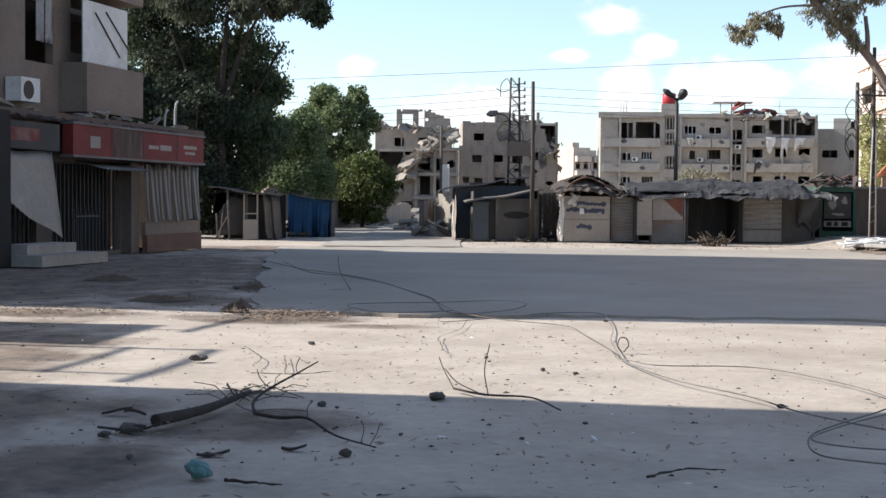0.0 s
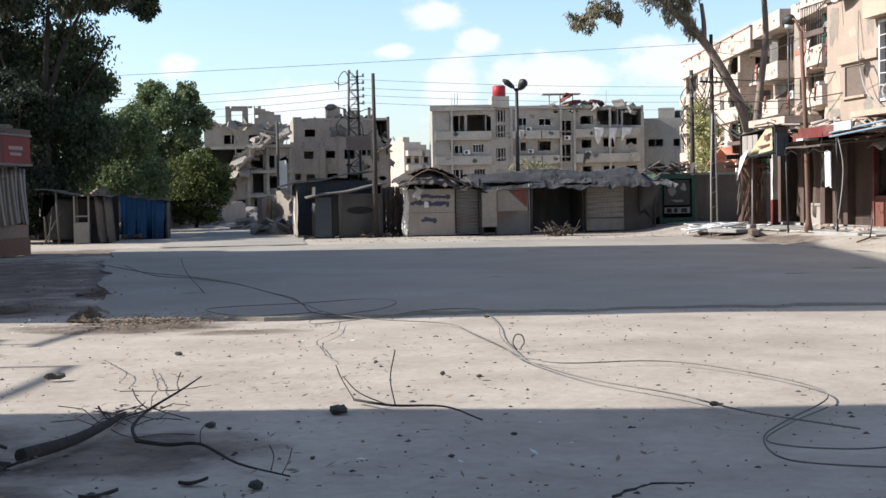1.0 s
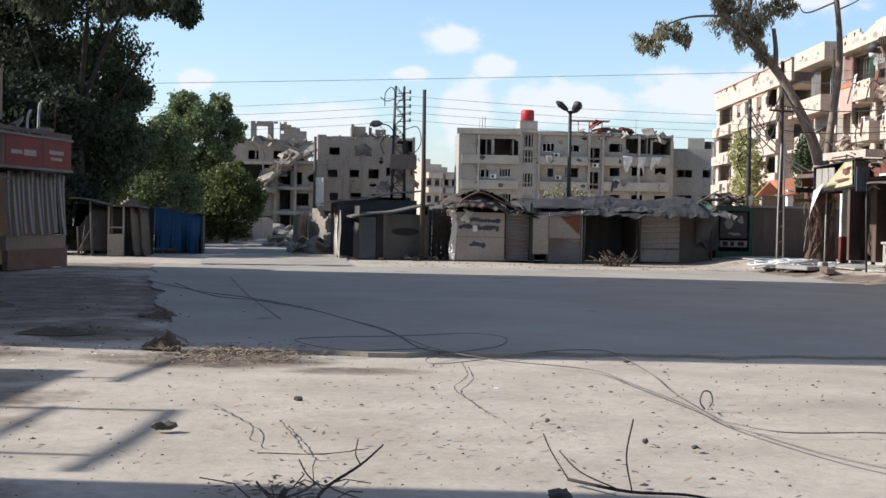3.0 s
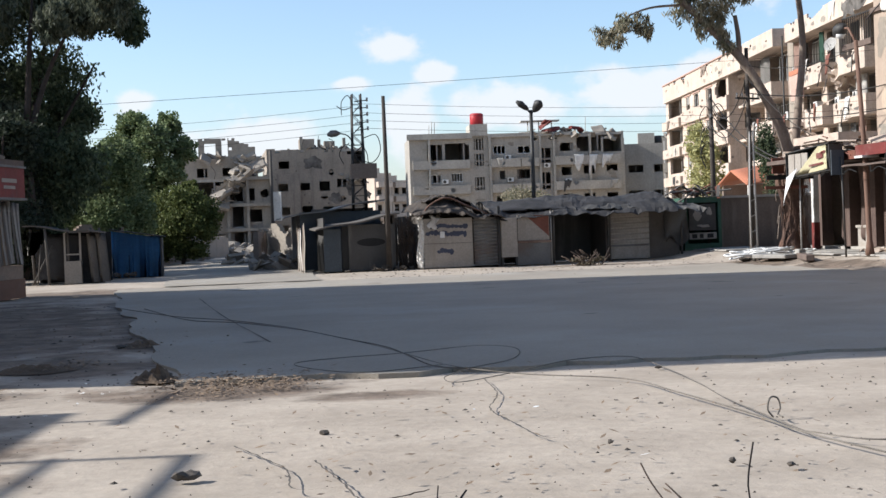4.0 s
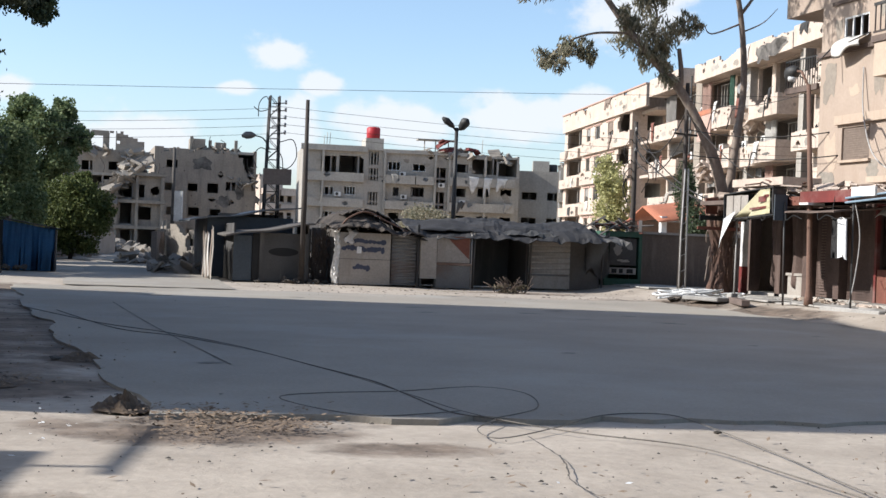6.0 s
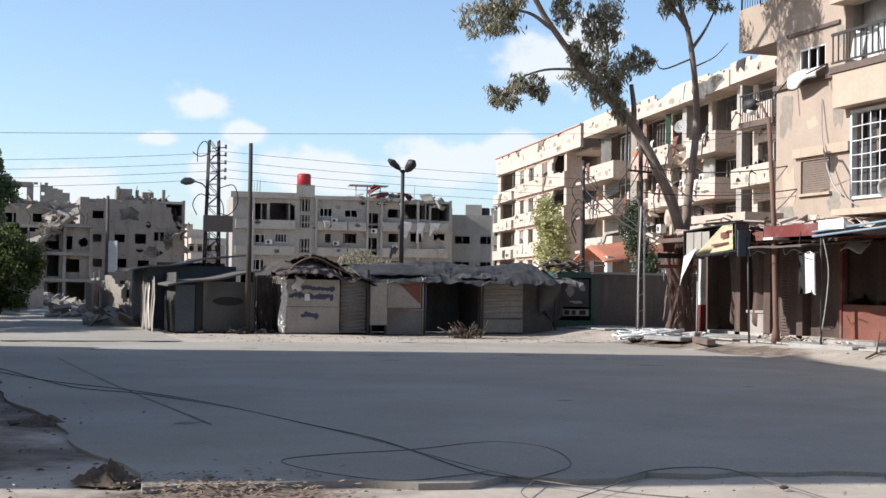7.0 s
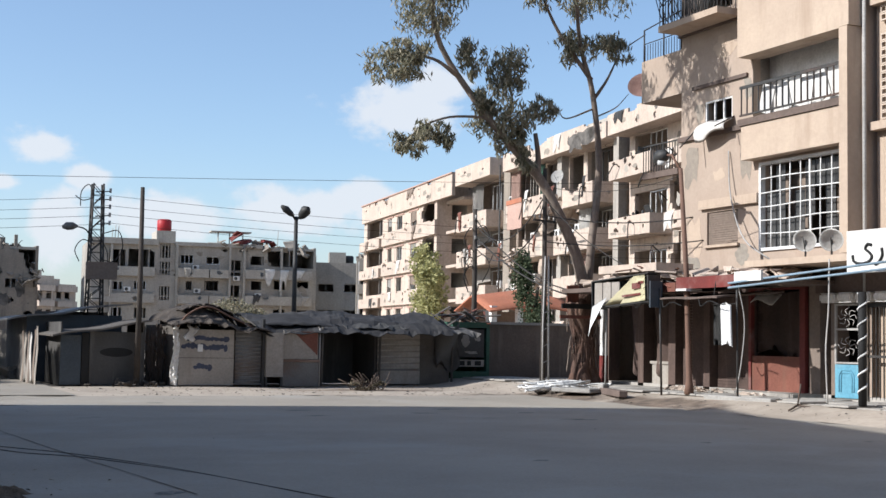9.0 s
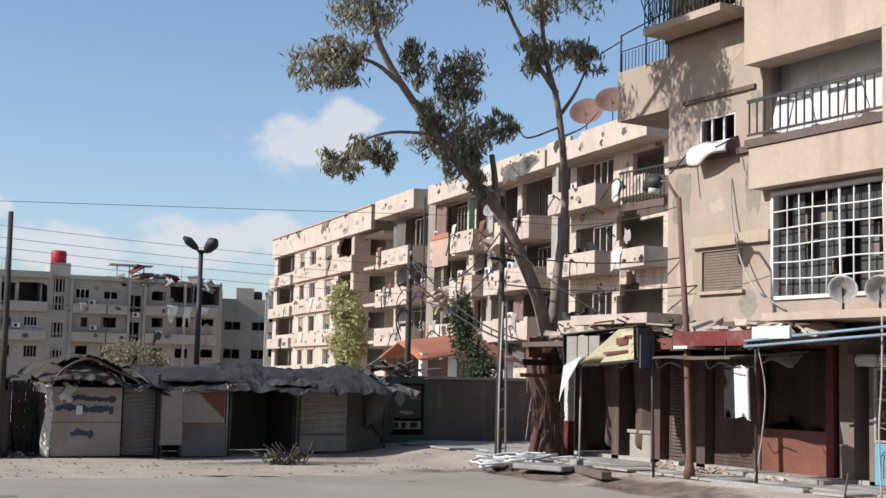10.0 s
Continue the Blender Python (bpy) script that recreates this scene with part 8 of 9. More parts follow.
def eucalyptus():
    """Local origin at the foot of the trunk."""
    t = thing("eucalyptus_tree", (19.1, 45.4, PAVE_Z - 0.05), "old eucalyptus with a shaggy red-brown trunk and two grey limbs", "tree", "trees")
    rng = random.Random(61)
    bm = bmesh.new()
    ring, n = [], 30
    for k in range(30):
        z = 3.1 * k / 29
        r0 = 0.46 - 0.12 * min(1, z / 0.5) + 0.05 * math.sin(z * 3.1 + 1)
        lean = -0.28 * (z / 3.1) ** 2
        ring.append([bm.verts.new((lean + r0 * math.cos(a) * (1 + 0.55 * noise.noise((math.cos(a) * 1.6, math.sin(a) * 1.6, z * 1.1)) + 0.3 * noise.noise((math.cos(a) * 4, math.sin(a) * 4, z * 1.6))), r0 * math.sin(a) * (1 + 0.5 * noise.noise((math.cos(a) * 1.6, math.sin(a) * 1.6, z * 1.1))), z)) for a in (2 * math.pi * i / n for i in range(n))])
    for a, c in zip(ring, ring[1:]):
        for i in range(n):
            bm.faces.new((a[i], a[(i + 1) % n], c[(i + 1) % n], c[i])).smooth = True
    bm.faces.new(ring[-1])
    part("trunk", bm, "brownbark", t, "thick trunk with peeling red-brown bark")
    bm = bmesh.new()
    for _ in range(170):
        a = rng.uniform(0, 6.28)
        z = rng.uniform(0.5, 3.2)
        r0, wd, ln, ph = rng.uniform(0.3, 0.42), rng.uniform(0.05, 0.12), rng.uniform(0.5, 1.3), rng.uniform(0, 6)
        sheet(bm, lambda p, q, a=a, z=z, r0=r0, wd=wd, ln=ln, ph=ph: ((r0 + 0.02 + 0.05 * math.sin(3 * q + ph) ** 2) * math.cos(a + wd * (p - 0.5) * (1 - 0.7 * q) + 0.08 * math.sin(2.5 * q + ph)), (r0 + 0.02 + 0.05 * math.sin(3 * q + ph) ** 2) * math.sin(a + wd * (p - 0.5) * (1 - 0.7 * q) + 0.08 * math.sin(2.5 * q + ph)), max(0.05, z - ln * q)), 1, 6, 0.012)
    part("bark_strip", bm, "brownbark", t)
    bm = bmesh.new()
    for _ in range(26):
        a, z = rng.uniform(0, 6.28), rng.uniform(0.9, 3.2)
        x, y, k = 0.36 * math.cos(a) - 0.1, 0.36 * math.sin(a), rng.uniform(0.12, 0.4)
        tube(bm, curve_pts(((x, y, z), (x * 1.1, y * 1.1, z - 0.3 * k), (x * 1.22 + rng.uniform(-0.06, 0.06), y * 1.22, z - k), (x * 1.28, y * 1.28, z - k * 2.2)), 4), 0.016, 4)
    part("bark_strip", bm, "greybark", t, "pale curling strips of loose bark")
    # limbs: where the fork leaves the trunk, then up
    main = limb(((-0.1, -0.1, 2.9), (-0.55, -0.1, 4.3), (-1.6, 0.0, 6.2), (-2.6, 0.2, 7.3), (-3.8, 0.3, 8.6), (-5.1, 0.4, 10.6), (-5.8, -0.8, 13.2)), (0.19, 0.055))
    right = limb(((0.1, 0.1, 2.9), (0.25, 0.1, 4.5), (0.55, 0.2, 6.8), (0.35, 0.3, 9.2), (-0.2, 0.2, 10.8), (-0.9, -0.6, 13.2)), (0.145, 0.045))
    part("limb", tubes([main], 10), "greybark", t, "leaning grey limb")
    part("limb", tubes([right], 10), "greybark", t, "upright grey limb")
    stub = limb(((-1.75, 0.0, 6.3), (-1.75, 0, 7.0), (-1.8, 0.1, 7.7)), (0.1, 0.07))
    part("limb", tubes([stub], 8), "greybark", t, "broken stub")
    branches = [limb(p, r) for p, r in (
        (((-3.3, 0.3, 8.1), (-4.6, 0.3, 8.0), (-5.6, 0.2, 7.6), (-6.0, 0.2, 7.2)), (0.045, 0.015)),
        (((-4.4, 0.35, 9.3), (-5.2, 0.3, 9.7), (-6.4, 0.2, 9.7)), (0.07, 0.02)),
        (((-2.9, 0.3, 7.7), (-2.5, 0.3, 8.6), (-2.9, 0.3, 9.8)), (0.06, 0.02)),
        (((-2.7, 0.3, 7.5), (-1.9, 0.3, 8.2), (-1.5, 0.3, 8.6)), (0.05, 0.015)),
        (((0.4, 0.3, 8.7), (-0.6, 0.3, 8.3), (-0.9, 0.3, 8.6)), (0.035, 0.012)),
        (((0.4, 0.3, 9.0), (0.9, 0.3, 9.7), (1.3, 0.3, 10.5)), (0.06, 0.02)),
        (((0.3, 0.3, 9.6), (-0.9, 0.3, 11.0), (-1.7, 0.2, 12.3)), (0.08, 0.03)),
        (((0.4, 0.3, 8.4), (1.2, 0.3, 8.8), (1.7, 0.3, 9.3)), (0.03, 0.01)),
        (((-5.7, -0.6, 12.8), (-5.0, -2.2, 13.6), (-4.0, -3.2, 14.0)), (0.07, 0.03)),
        (((-0.9, -0.6, 13.0), (-1.8, -2.0, 13.4), (-2.4, -3.0, 13.2)), (0.07, 0.03)),
    )]
    for q in branches:
        part("branch", tubes([q], 6), "greybark", t)
    clumps = [(-5.3, 0.4, 11.4, 1.0, 0.8, 0.9, 1.6), (-4.6, 0.4, 12.6, 1.2, 0.9, 0.7, 1.5), (-6.3, 0.2, 9.4, 0.75, 0.6, 0.55, 1.0), (-5.9, 0.2, 9.9, 0.5, 0.5, 0.35, 0.5),
              (-5.9, 0.2, 7.1, 0.45, 0.4, 0.35, 0.6), (-5.3, 0.2, 7.45, 0.5, 0.4, 0.25, 0.45), (-4.8, 0.2, 7.3, 0.25, 0.3, 0.3, 0.3),
              (-2.9, 0.3, 8.2, 0.75, 0.6, 0.75, 1.3), (-2.5, 0.3, 7.5, 0.45, 0.5, 0.5, 0.6), (-2.7, 0.3, 9.6, 0.55, 0.5, 0.7, 1.0), (-3.4, 0.3, 8.6, 0.4, 0.4, 0.4, 0.4), (-1.5, 0.3, 8.5, 0.42, 0.4, 0.32, 0.45),
              (-3.9, 0.3, 9.9, 0.4, 0.4, 0.6, 0.5), (-2.2, 0.2, 6.9, 0.35, 0.4, 0.35, 0.35),
              (0.0, 0.3, 10.7, 0.7, 0.6, 0.4, 0.6), (1.2, 0.3, 10.7, 0.5, 0.5, 0.4, 0.55), (-0.5, 0.3, 10.5, 0.35, 0.4, 0.4, 0.35), (-1.6, 0.2, 12.2, 0.6, 0.6, 0.45, 0.6), (0.4, 0.2, 12.2, 0.9, 0.8, 0.6, 0.9),
              (-4.0, -3.3, 14.0, 1.5, 0.9, 1.0, 1.1), (-2.5, -3.2, 13.2, 1.2, 0.9, 1.1, 1.1), (-5.2, -2.4, 13.2, 1.2, 0.9, 1.0, 0.9), (-1.2, -2.6, 12.0, 0.9, 0.7, 0.8, 0.7), (-3.2, -4.0, 11.9, 1.0, 0.7, 0.9, 0.8), (-6.5, -3.2, 14.3, 1.1, 0.7, 0.8, 0.8)]
    clumps = [(x, y, z, a * 1.3, b * 1.3, c * 1.25, wt) for x, y, z, a, b, c, wt in clumps]
    leaves("crown", clumps, 1250, 0.23, "leafeuc", t, 5, 0.7, 0.11)
    # what is nailed and tied to the trunk
    part("board", boxes((-1.2, -0.62, 2.35, 0.4, -0.56, 2.5)), "black", t, "dark boards nailed across the trunk")
    part("board", boxes((-1.25, -0.6, 2.05, 0.2, -0.55, 2.15)), "rust", t)
    part("cloth", boxes((-0.95, -0.5, 2.55, -0.55, -0.44, 3.05)), "rust", t, "faded red cloth")


def leafy_tree(at, h, clumps, count, size, mt, bark, label, seed, limbs, slim=0.4, droop=0.1):
    t = thing("tree", at, label, "tree", "trees")
    part("trunk", tubes([limb(((0, 0, -0.05), (0.1, 0, h * 0.2), (0.05, 0.1, h * 0.45), (0.2, 0, h * 0.75)), (0.26 * h / 9, 0.06))], 9), bark, t)
    for a in limbs:
        part("limb", tubes([limb(a, (0.1 * h / 9 + 0.02, 0.03))], 7), bark, t)
    # the crown is as deep as it is wide
    spread = random.Random(seed)
    clumps = [(x, y + spread.uniform(-0.2, 0.2) * h, z, a, b * 1.3, c, wt) for x, y, z, a, b, c, wt in clumps]
    leaves("crown", clumps, count, size, mt, t, seed, droop, slim)
    return t


def trees():
    # tall dark tree over the derelict stall
    # the low clumps at the end are added to fill the shade underneath
    c = [(-2.2, 0, 4.2, 1.7, 1.6, 1.5, 1.2), (0.0, 0, 5.0, 2.0, 1.8, 1.8, 1.5), (1.8, 0, 4.4, 1.3, 1.4, 1.3, 1.0), (-2.6, 0, 7.2, 1.9, 1.7, 1.7, 1.3), (0.3, 0, 8.0, 2.2, 1.8, 1.9, 1.6), (1.4, 0, 6.6, 1.2, 1.2, 1.1, 0.8),
         (-1.5, 0, 10.4, 2.0, 1.8, 1.7, 1.3), (0.9, 0, 11.0, 1.6, 1.5, 1.3, 1.0), (2.5, 0, 10.3, 1.1, 1.0, 0.8, 0.8), (3.8, 0, 10.5, 1.0, 1.0, 0.9, 0.8), (4.3, 0, 9.7, 0.55, 0.6, 0.7, 0.35), (2.9, 0, 12.0, 1.5, 1.2, 1.0, 0.8), (-3.8, 0, 9.0, 1.6, 1.5, 1.5, 0.9), (0.6, 0.3, 2.9, 1.5, 1.2, 0.9, 0.7), (-2.8, 0.3, 2.4, 1.2, 1.0, 1.0, 0.8), (-1.9, -1.0, 1.5, 1.3, 1.0, 1.2, 1.0), (0.2, -0.6, 1.5, 1.3, 0.9, 1.1, 0.9), (-3.4, -0.5, 4.2, 1.3, 1.0, 1.6, 0.9), (-3.6, 0, 6.0, 1.2, 1.0, 1.4, 0.8)]
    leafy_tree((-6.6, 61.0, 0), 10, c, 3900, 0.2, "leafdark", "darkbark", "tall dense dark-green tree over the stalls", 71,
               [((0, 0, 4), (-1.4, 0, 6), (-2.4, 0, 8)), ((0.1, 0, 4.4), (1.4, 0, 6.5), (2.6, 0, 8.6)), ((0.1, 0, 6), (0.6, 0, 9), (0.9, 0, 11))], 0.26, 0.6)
    c = [(-1.2, 0, 3.6, 1.3, 1.3, 1.2, 1), (0.8, 0, 4.2, 1.3, 1.3, 1.2, 1), (-0.6, 0, 6.0, 1.5, 1.3, 1.2, 1.1), (1.2, 0, 6.6, 1.3, 1.2, 1.1, 1.0), (-2.3, 0, 5.2, 1.2, 1.2, 1.2, 0.9), (2.2, 0, 5.0, 0.9, 0.9, 0.9, 0.6), (2.3, 0, 7.6, 0.7, 0.7, 0.8, 0.45), (0.3, 0, 7.7, 0.9, 0.9, 0.8, 0.6), (3.0, 0, 6.2, 0.8, 0.8, 0.7, 0.4)]
    leafy_tree((-3.9, 80.0, 0), 7.5, c, 7000, 0.17, "leafmid", "darkbark", "green broad-leaved tree behind the stalls", 72,
               [((0, 0, 2.5), (-1.2, 0, 4), (-2.0, 0, 5.6)), ((0.1, 0, 3), (1.2, 0, 5), (2.2, 0, 7.2))])
    c = [(0, 0, 2.35, 1.35, 1.3, 1.0, 1.6), (-0.8, 0, 2.8, 0.8, 0.8, 0.7, 0.8), (0.8, 0, 2.7, 0.9, 0.9, 0.7, 0.9), (0.1, 0, 3.3, 0.9, 0.9, 0.55, 0.8), (1.1, 0, 1.9, 0.7, 0.8, 0.6, 0.5), (-1.1, 0, 2.0, 0.6, 0.7, 0.6, 0.5)]
    c = [(x * 1.15, y, z * 1.2 - 0.55, a * 1.15, b * 1.25, d * 1.2, w) for x, y, z, a, b, d, w in c] + [(-0.5, 0, 0.9, 0.9, 0.9, 0.7, 0.7), (0.6, 0, 0.7, 0.7, 0.8, 0.5, 0.5), (-1.5, 0, 2.9, 0.45, 0.5, 0.35, 0.3), (1.7, 0, 2.4, 0.4, 0.5, 0.4, 0.25), (0.5, 0, 4.0, 0.5, 0.5, 0.3, 0.3)]
    leafy_tree((-1.0, 74.0, 0), 3.9, c, 4200, 0.13, "leafolive", "darkbark", "small round-headed olive-green tree by the side street", 73,
               [((0, 0, 1.2), (-0.5, 0, 1.8), (-0.8, 0, 2.4)), ((0, 0, 1.2), (0.5, 0, 1.9), (0.9, 0, 2.5))])
    c = [(-1.6, 0, 4.4, 1.5, 1.3, 1.3, 1.0), (0.4, 0, 5.6, 1.5, 1.3, 1.3, 1.1), (-0.8, 0, 7.4, 1.5, 1.3, 1.2, 1.0), (1.5, 0, 7.2, 1.1, 1.1, 1.0, 0.7), (0.3, 0, 9.0, 1.1, 1.1, 0.9, 0.7), (-2.2, 0, 8.6, 0.9, 0.9, 0.8, 0.5), (1.8, 0, 4.6, 1.1, 1.1, 1.0, 0.7)]
    leafy_tree((-7.2, 69.0, 0), 8.5, c, 4200, 0.18, "leafmid", "darkbark", "sunlit green tree between the tall ones", 85, [((0, 0, 3), (-1.0, 0, 5), (-1.8, 0, 7)), ((0.1, 0, 3.4), (1.0, 0, 5.5), (1.6, 0, 7.6))])
    c = [(-1.6, 0, 1.9, 1.3, 1.0, 1.1, 1.0), (0.2, 0, 2.2, 1.3, 1.0, 1.2, 1.1), (1.6, 0, 2.4, 1.0, 1.0, 1.1, 0.9), (-0.8, 0, 4.2, 1.4, 1.1, 1.3, 1.1), (1.0, 0, 4.6, 1.2, 1.1, 1.2, 1.0)]
    leafy_tree((-4.6, 67.5, 0), 5.5, c, 6000, 0.14, "leafmid", "darkbark", "dense dark bushes behind the blue kiosk", 78, [((0, 0, 1.5), (-0.8, 0, 2.5), (-1.2, 0, 4)), ((0, 0, 1.8), (0.8, 0, 3), (1.1, 0, 4.4))])
    # the next three trees carry the corner's shade in their leaf colour
    c = [(0, 0, 3.0, 1.6, 1.3, 1.5, 1.2), (-0.6, 0, 5.6, 1.6, 1.3, 1.5, 1.2), (0.7, 0, 7.8, 1.5, 1.3, 1.4, 1.1), (-0.5, 0, 10.0, 1.5, 1.3, 1.3, 1.0), (0.8, 0, 1.4, 1.2, 1.0, 0.9, 0.8)]
    leafy_tree((-9.3, 60.5, 0), 10, c, 2600, 0.17, "leafshade", "darkbark", "tall tree behind the corner shop with shade-dark leaves", 79, [((0, 0, 4), (-0.6, 0, 6), (-0.8, 0, 8))])
    c = [(-0.3, 0, 1.2, 1.2, 0.9, 1.2, 1.3), (0.7, 0, 2.6, 1.1, 0.9, 1.2, 1.2), (-0.6, 0, 3.4, 1.1, 0.9, 1.2, 1.2), (0.4, 0, 4.8, 1.2, 0.9, 1.1, 1.1), (-0.7, 0, 5.8, 1.1, 0.9, 1.1, 1.0), (0.9, 0, 0.9, 0.9, 0.8, 0.8, 0.9)]
    leafy_tree((-7.4, 57.6, 0), 6, c, 5600, 0.14, "leafshade", "darkbark", "dense bushy tree between shop and stall with shade-dark leaves", 83, [((0, 0, 1.5), (-0.5, 0, 2.8), (-0.7, 0, 4.4)), ((0, 0, 1.8), (0.6, 0, 3), (0.7, 0, 4.6))])
    # tree added to fill the dark behind the stall and shade the street
    c = [(-1.4, 0, 2.0, 1.2, 1.0, 1.3, 1.1), (0.4, 0, 2.6, 1.3, 1.1, 1.4, 1.2), (1.3, 0, 1.6, 0.9, 0.9, 1.1, 0.8), (-0.7, 0, 4.3, 1.4, 1.2, 1.3, 1.1), (0.8, 0, 5.0, 1.1, 1.0, 1.1, 0.9), (-1.8, 0, 5.6, 1.0, 1.0, 1.0, 0.8), (-0.2, 0, 1.0, 1.6, 0.8, 0.8, 0.9)]
    leafy_tree((-7.4, 53.2, 0), 6.4, c, 5200, 0.15, "leafshade", "darkbark", "dense creeper-hung tree with shade-dark leaves, added behind the derelict stall", 84, [((0, 0, 1.5), (-0.8, 0, 3), (-1.4, 0, 5)), ((0, 0, 1.8), (0.6, 0, 3.2), (0.8, 0, 5.2)), ((0.3, -0.4, 0), (0.7, -0.4, 1.8), (0.9, -0.3, 4.0)), ((-0.9, -0.3, 0), (-1.1, -0.3, 2.0), (-1.0, -0.2, 4.4))])
    # long-limbed tree leaning over the shop building's far corner
    c = [(0.5, 0, 11.2, 1.5, 1.2, 1.4, 1.2), (2.4, 0, 10.4, 1.0, 1.0, 1.1, 1.0), (3.4, 0, 10.2, 0.8, 0.8, 1.0, 0.8), (1.4, 0, 9.4, 0.7, 0.8, 0.8, 0.5), (-1.2, 0, 10.0, 1.2, 1.0, 1.2, 0.9), (-2.2, 0, 7.8, 1.2, 1.0, 1.2, 0.8), (-1.0, 0, 6.0, 1.1, 1.0, 1.1, 0.7), (4.0, 0, 12.2, 0.8, 0.8, 1.0, 0.7), (-3.2, 0, 11.8, 1.4, 1.0, 1.3, 0.8)]
    leafy_tree((-6.4, 57.5, 0), 11, c, 4200, 0.28, "leafhang", "darkbark", "tall tree with long hanging dark leaves", 74,
               [((0, 0, 5), (1.0, 0, 8), (2.6, 0, 11)), ((0, 0, 4), (-1.0, 0, 6), (-2.0, 0, 8.5)), ((0.1, 0, 6), (0.3, 0, 9), (0.6, 0, 12))], 0.14, 0.75)
    c = [(0, 0, 3.6, 0.9, 0.9, 1.3, 1.0), (0.5, 0, 5.0, 0.8, 0.8, 1.2, 0.9), (-0.5, 0, 5.2, 0.8, 0.8, 1.1, 0.9), (0.1, 0, 6.4, 0.8, 0.8, 0.9, 0.8), (0.9, 0, 3.4, 0.6, 0.6, 0.9, 0.5)]
    leafy_tree((29.8, 81.0, 0), 6.5, c, 1700, 0.17, "leafyellow", "darkbark", "slender yellow-green tree in the yard", 75, [((0, 0, 2), (0.5, 0, 3.6), (0.6, 0, 5))])
    c = [(0, 0, 2.2, 0.6, 0.6, 1.4, 1.2), (0, 0, 4.0, 0.45, 0.45, 1.3, 1.0)]
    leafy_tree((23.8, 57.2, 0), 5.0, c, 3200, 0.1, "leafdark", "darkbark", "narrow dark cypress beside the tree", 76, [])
    c = [(0, 0, 3.2, 1.6, 1.2, 0.8, 1.2), (1.2, 0, 2.6, 1.3, 1.0, 0.7, 0.8), (-1.0, 0, 2.4, 1.0, 1.0, 0.7, 0.8)]
    leafy_tree((20.9, 90.0, 0), 3.8, c, 1300, 0.15, "leafeuc", "darkbark", "dusty green bush behind the stalls", 77, [])
    # orange-roofed shelter in the yard
    s = thing("garden_shelter", (26.3, 66.5, 0), "open shelter with an orange-red pitched roof", "shelter")
    bm = bmesh.new()
    sheet(bm, lambda p, q: (-0.4 + 5.0 * p, -1.3 + 4 * q, 3.3 + 0.75 * (1 - abs(2 * q - 1)) - 0.35 * abs(2 * p - 1)), 10, 6, 0.07)
    part("roof", bm, "orange", s)
    for x in (0, 1.4, 2.8, 4.2):
        part("pillar", boxes((x - 0.14, -1.0, 0, x + 0.14, -0.72, 3.2)), "white", s)
    part("back_wall", boxes((-0.2, 2.2, 0, 4.4, 2.35, 3.0)), "shopwall", s)


shop_building()
back_building()
white_kiosk()
open_stall()
green_stall()
dark_shed()
blue_kiosk()
street_walls()
eucalyptus()
trees()


# ---- overhead wires ----
def wires():
    w = thing("overhead_wires", (6.18, 56.5, 0), "thin dark power lines strung from the pylon", "power line")

    def line(a, b, drop, r=0.007):
        part("wire", tubes([(sag(a, b, drop, 18), r)], 5), "cable", w)

    for z, zr, zl in ((6.35, 6.5, 5.9), (6.0, 6.1, 5.6), (5.7, 5.8, 5.25), (5.4, 5.4, 4.9)):
        line((0.2, 0, z), (40, 4, zr + 0.9), 0.7)
        line((-0.2, 0, z - 0.1), (-34, 6, zl + 1.0), 0.9)
    line((-56, 4, 5.0), (46, 4, 10.0), 0.35, 0.009)
    t = thing("overhead_wires", (20.6, 56.2, 0), "sagging black cables between street poles and the shops", "power line")
    for a, b, drop, r in (((0, 0, 6.1), (-3.0, -10.8, 6.0), 1.0, 0.02), ((0, 0, 5.6), (0.2, -10.2, 2.9), 0.7, 0.03), ((0, 0, 6.3), (0.0, -10.7, 3.3), 1.1, 0.025), ((0, 0, 5.2), (-3.0, -10.8, 5.3), 0.9, 0.02),
                          ((-3.0, -10.8, 5.4), (-0.3, -14.7, 5.2), 0.2, 0.018), ((-3.0, -10.8, 4.6), (-0.3, -15.2, 4.5), 0.15, 0.018), ((-3.0, -10.8, 6.3), (-2.5, -17.3, 6.0), 0.3, 0.010),
                          ((-3.0, -10.8, 5.9), (-2.55, -17.4, 3.1), 0.5, 0.015), ((0, 0, 6.0), (5, 9.8, 6.0), 0.5, 0.02)):
        part("wire", tubes([(sag(a, b, drop), r)], 5), "cable", t)
    rng = random.Random(4)
    for k in range(7):
        z = rng.uniform(3.6, 6.4)
        s = rng.choice((-1, 1))
        part("loose_wire", tubes([(curve_pts(((0, 0, z), (0.3 * s, -0.2, z + 0.15), (0.55 * s, -0.2, z - 0.3), (0.3 * s, -0.1, z - rng.uniform(0.5, 1.0)))), 0.018)], 5), "cable", t)


# ---- what lies on the ground ----
def lying(name, pts, r, mt, label, category, group="", n=6, z=0.012):
    rng = random.Random(len(pts) * 7 + int(pts[0][0] * 10))
    c = curve_pts([(x, y, z + (rng.uniform(0, 0.012))) for x, y in pts], 7)
    if name == "stick":
        c = [p + Vector((rng.uniform(-1, 1), rng.uniform(-1, 1), 0)) * 0.012 for p in c]
        r = [r * rng.uniform(0.6, 1.4) * (1.1 - 0.6 * k / len(c)) for k in range(len(c))]
    return single(name, tubes([(c, r)], n), mt, (0, 0, 0), label, category, group)


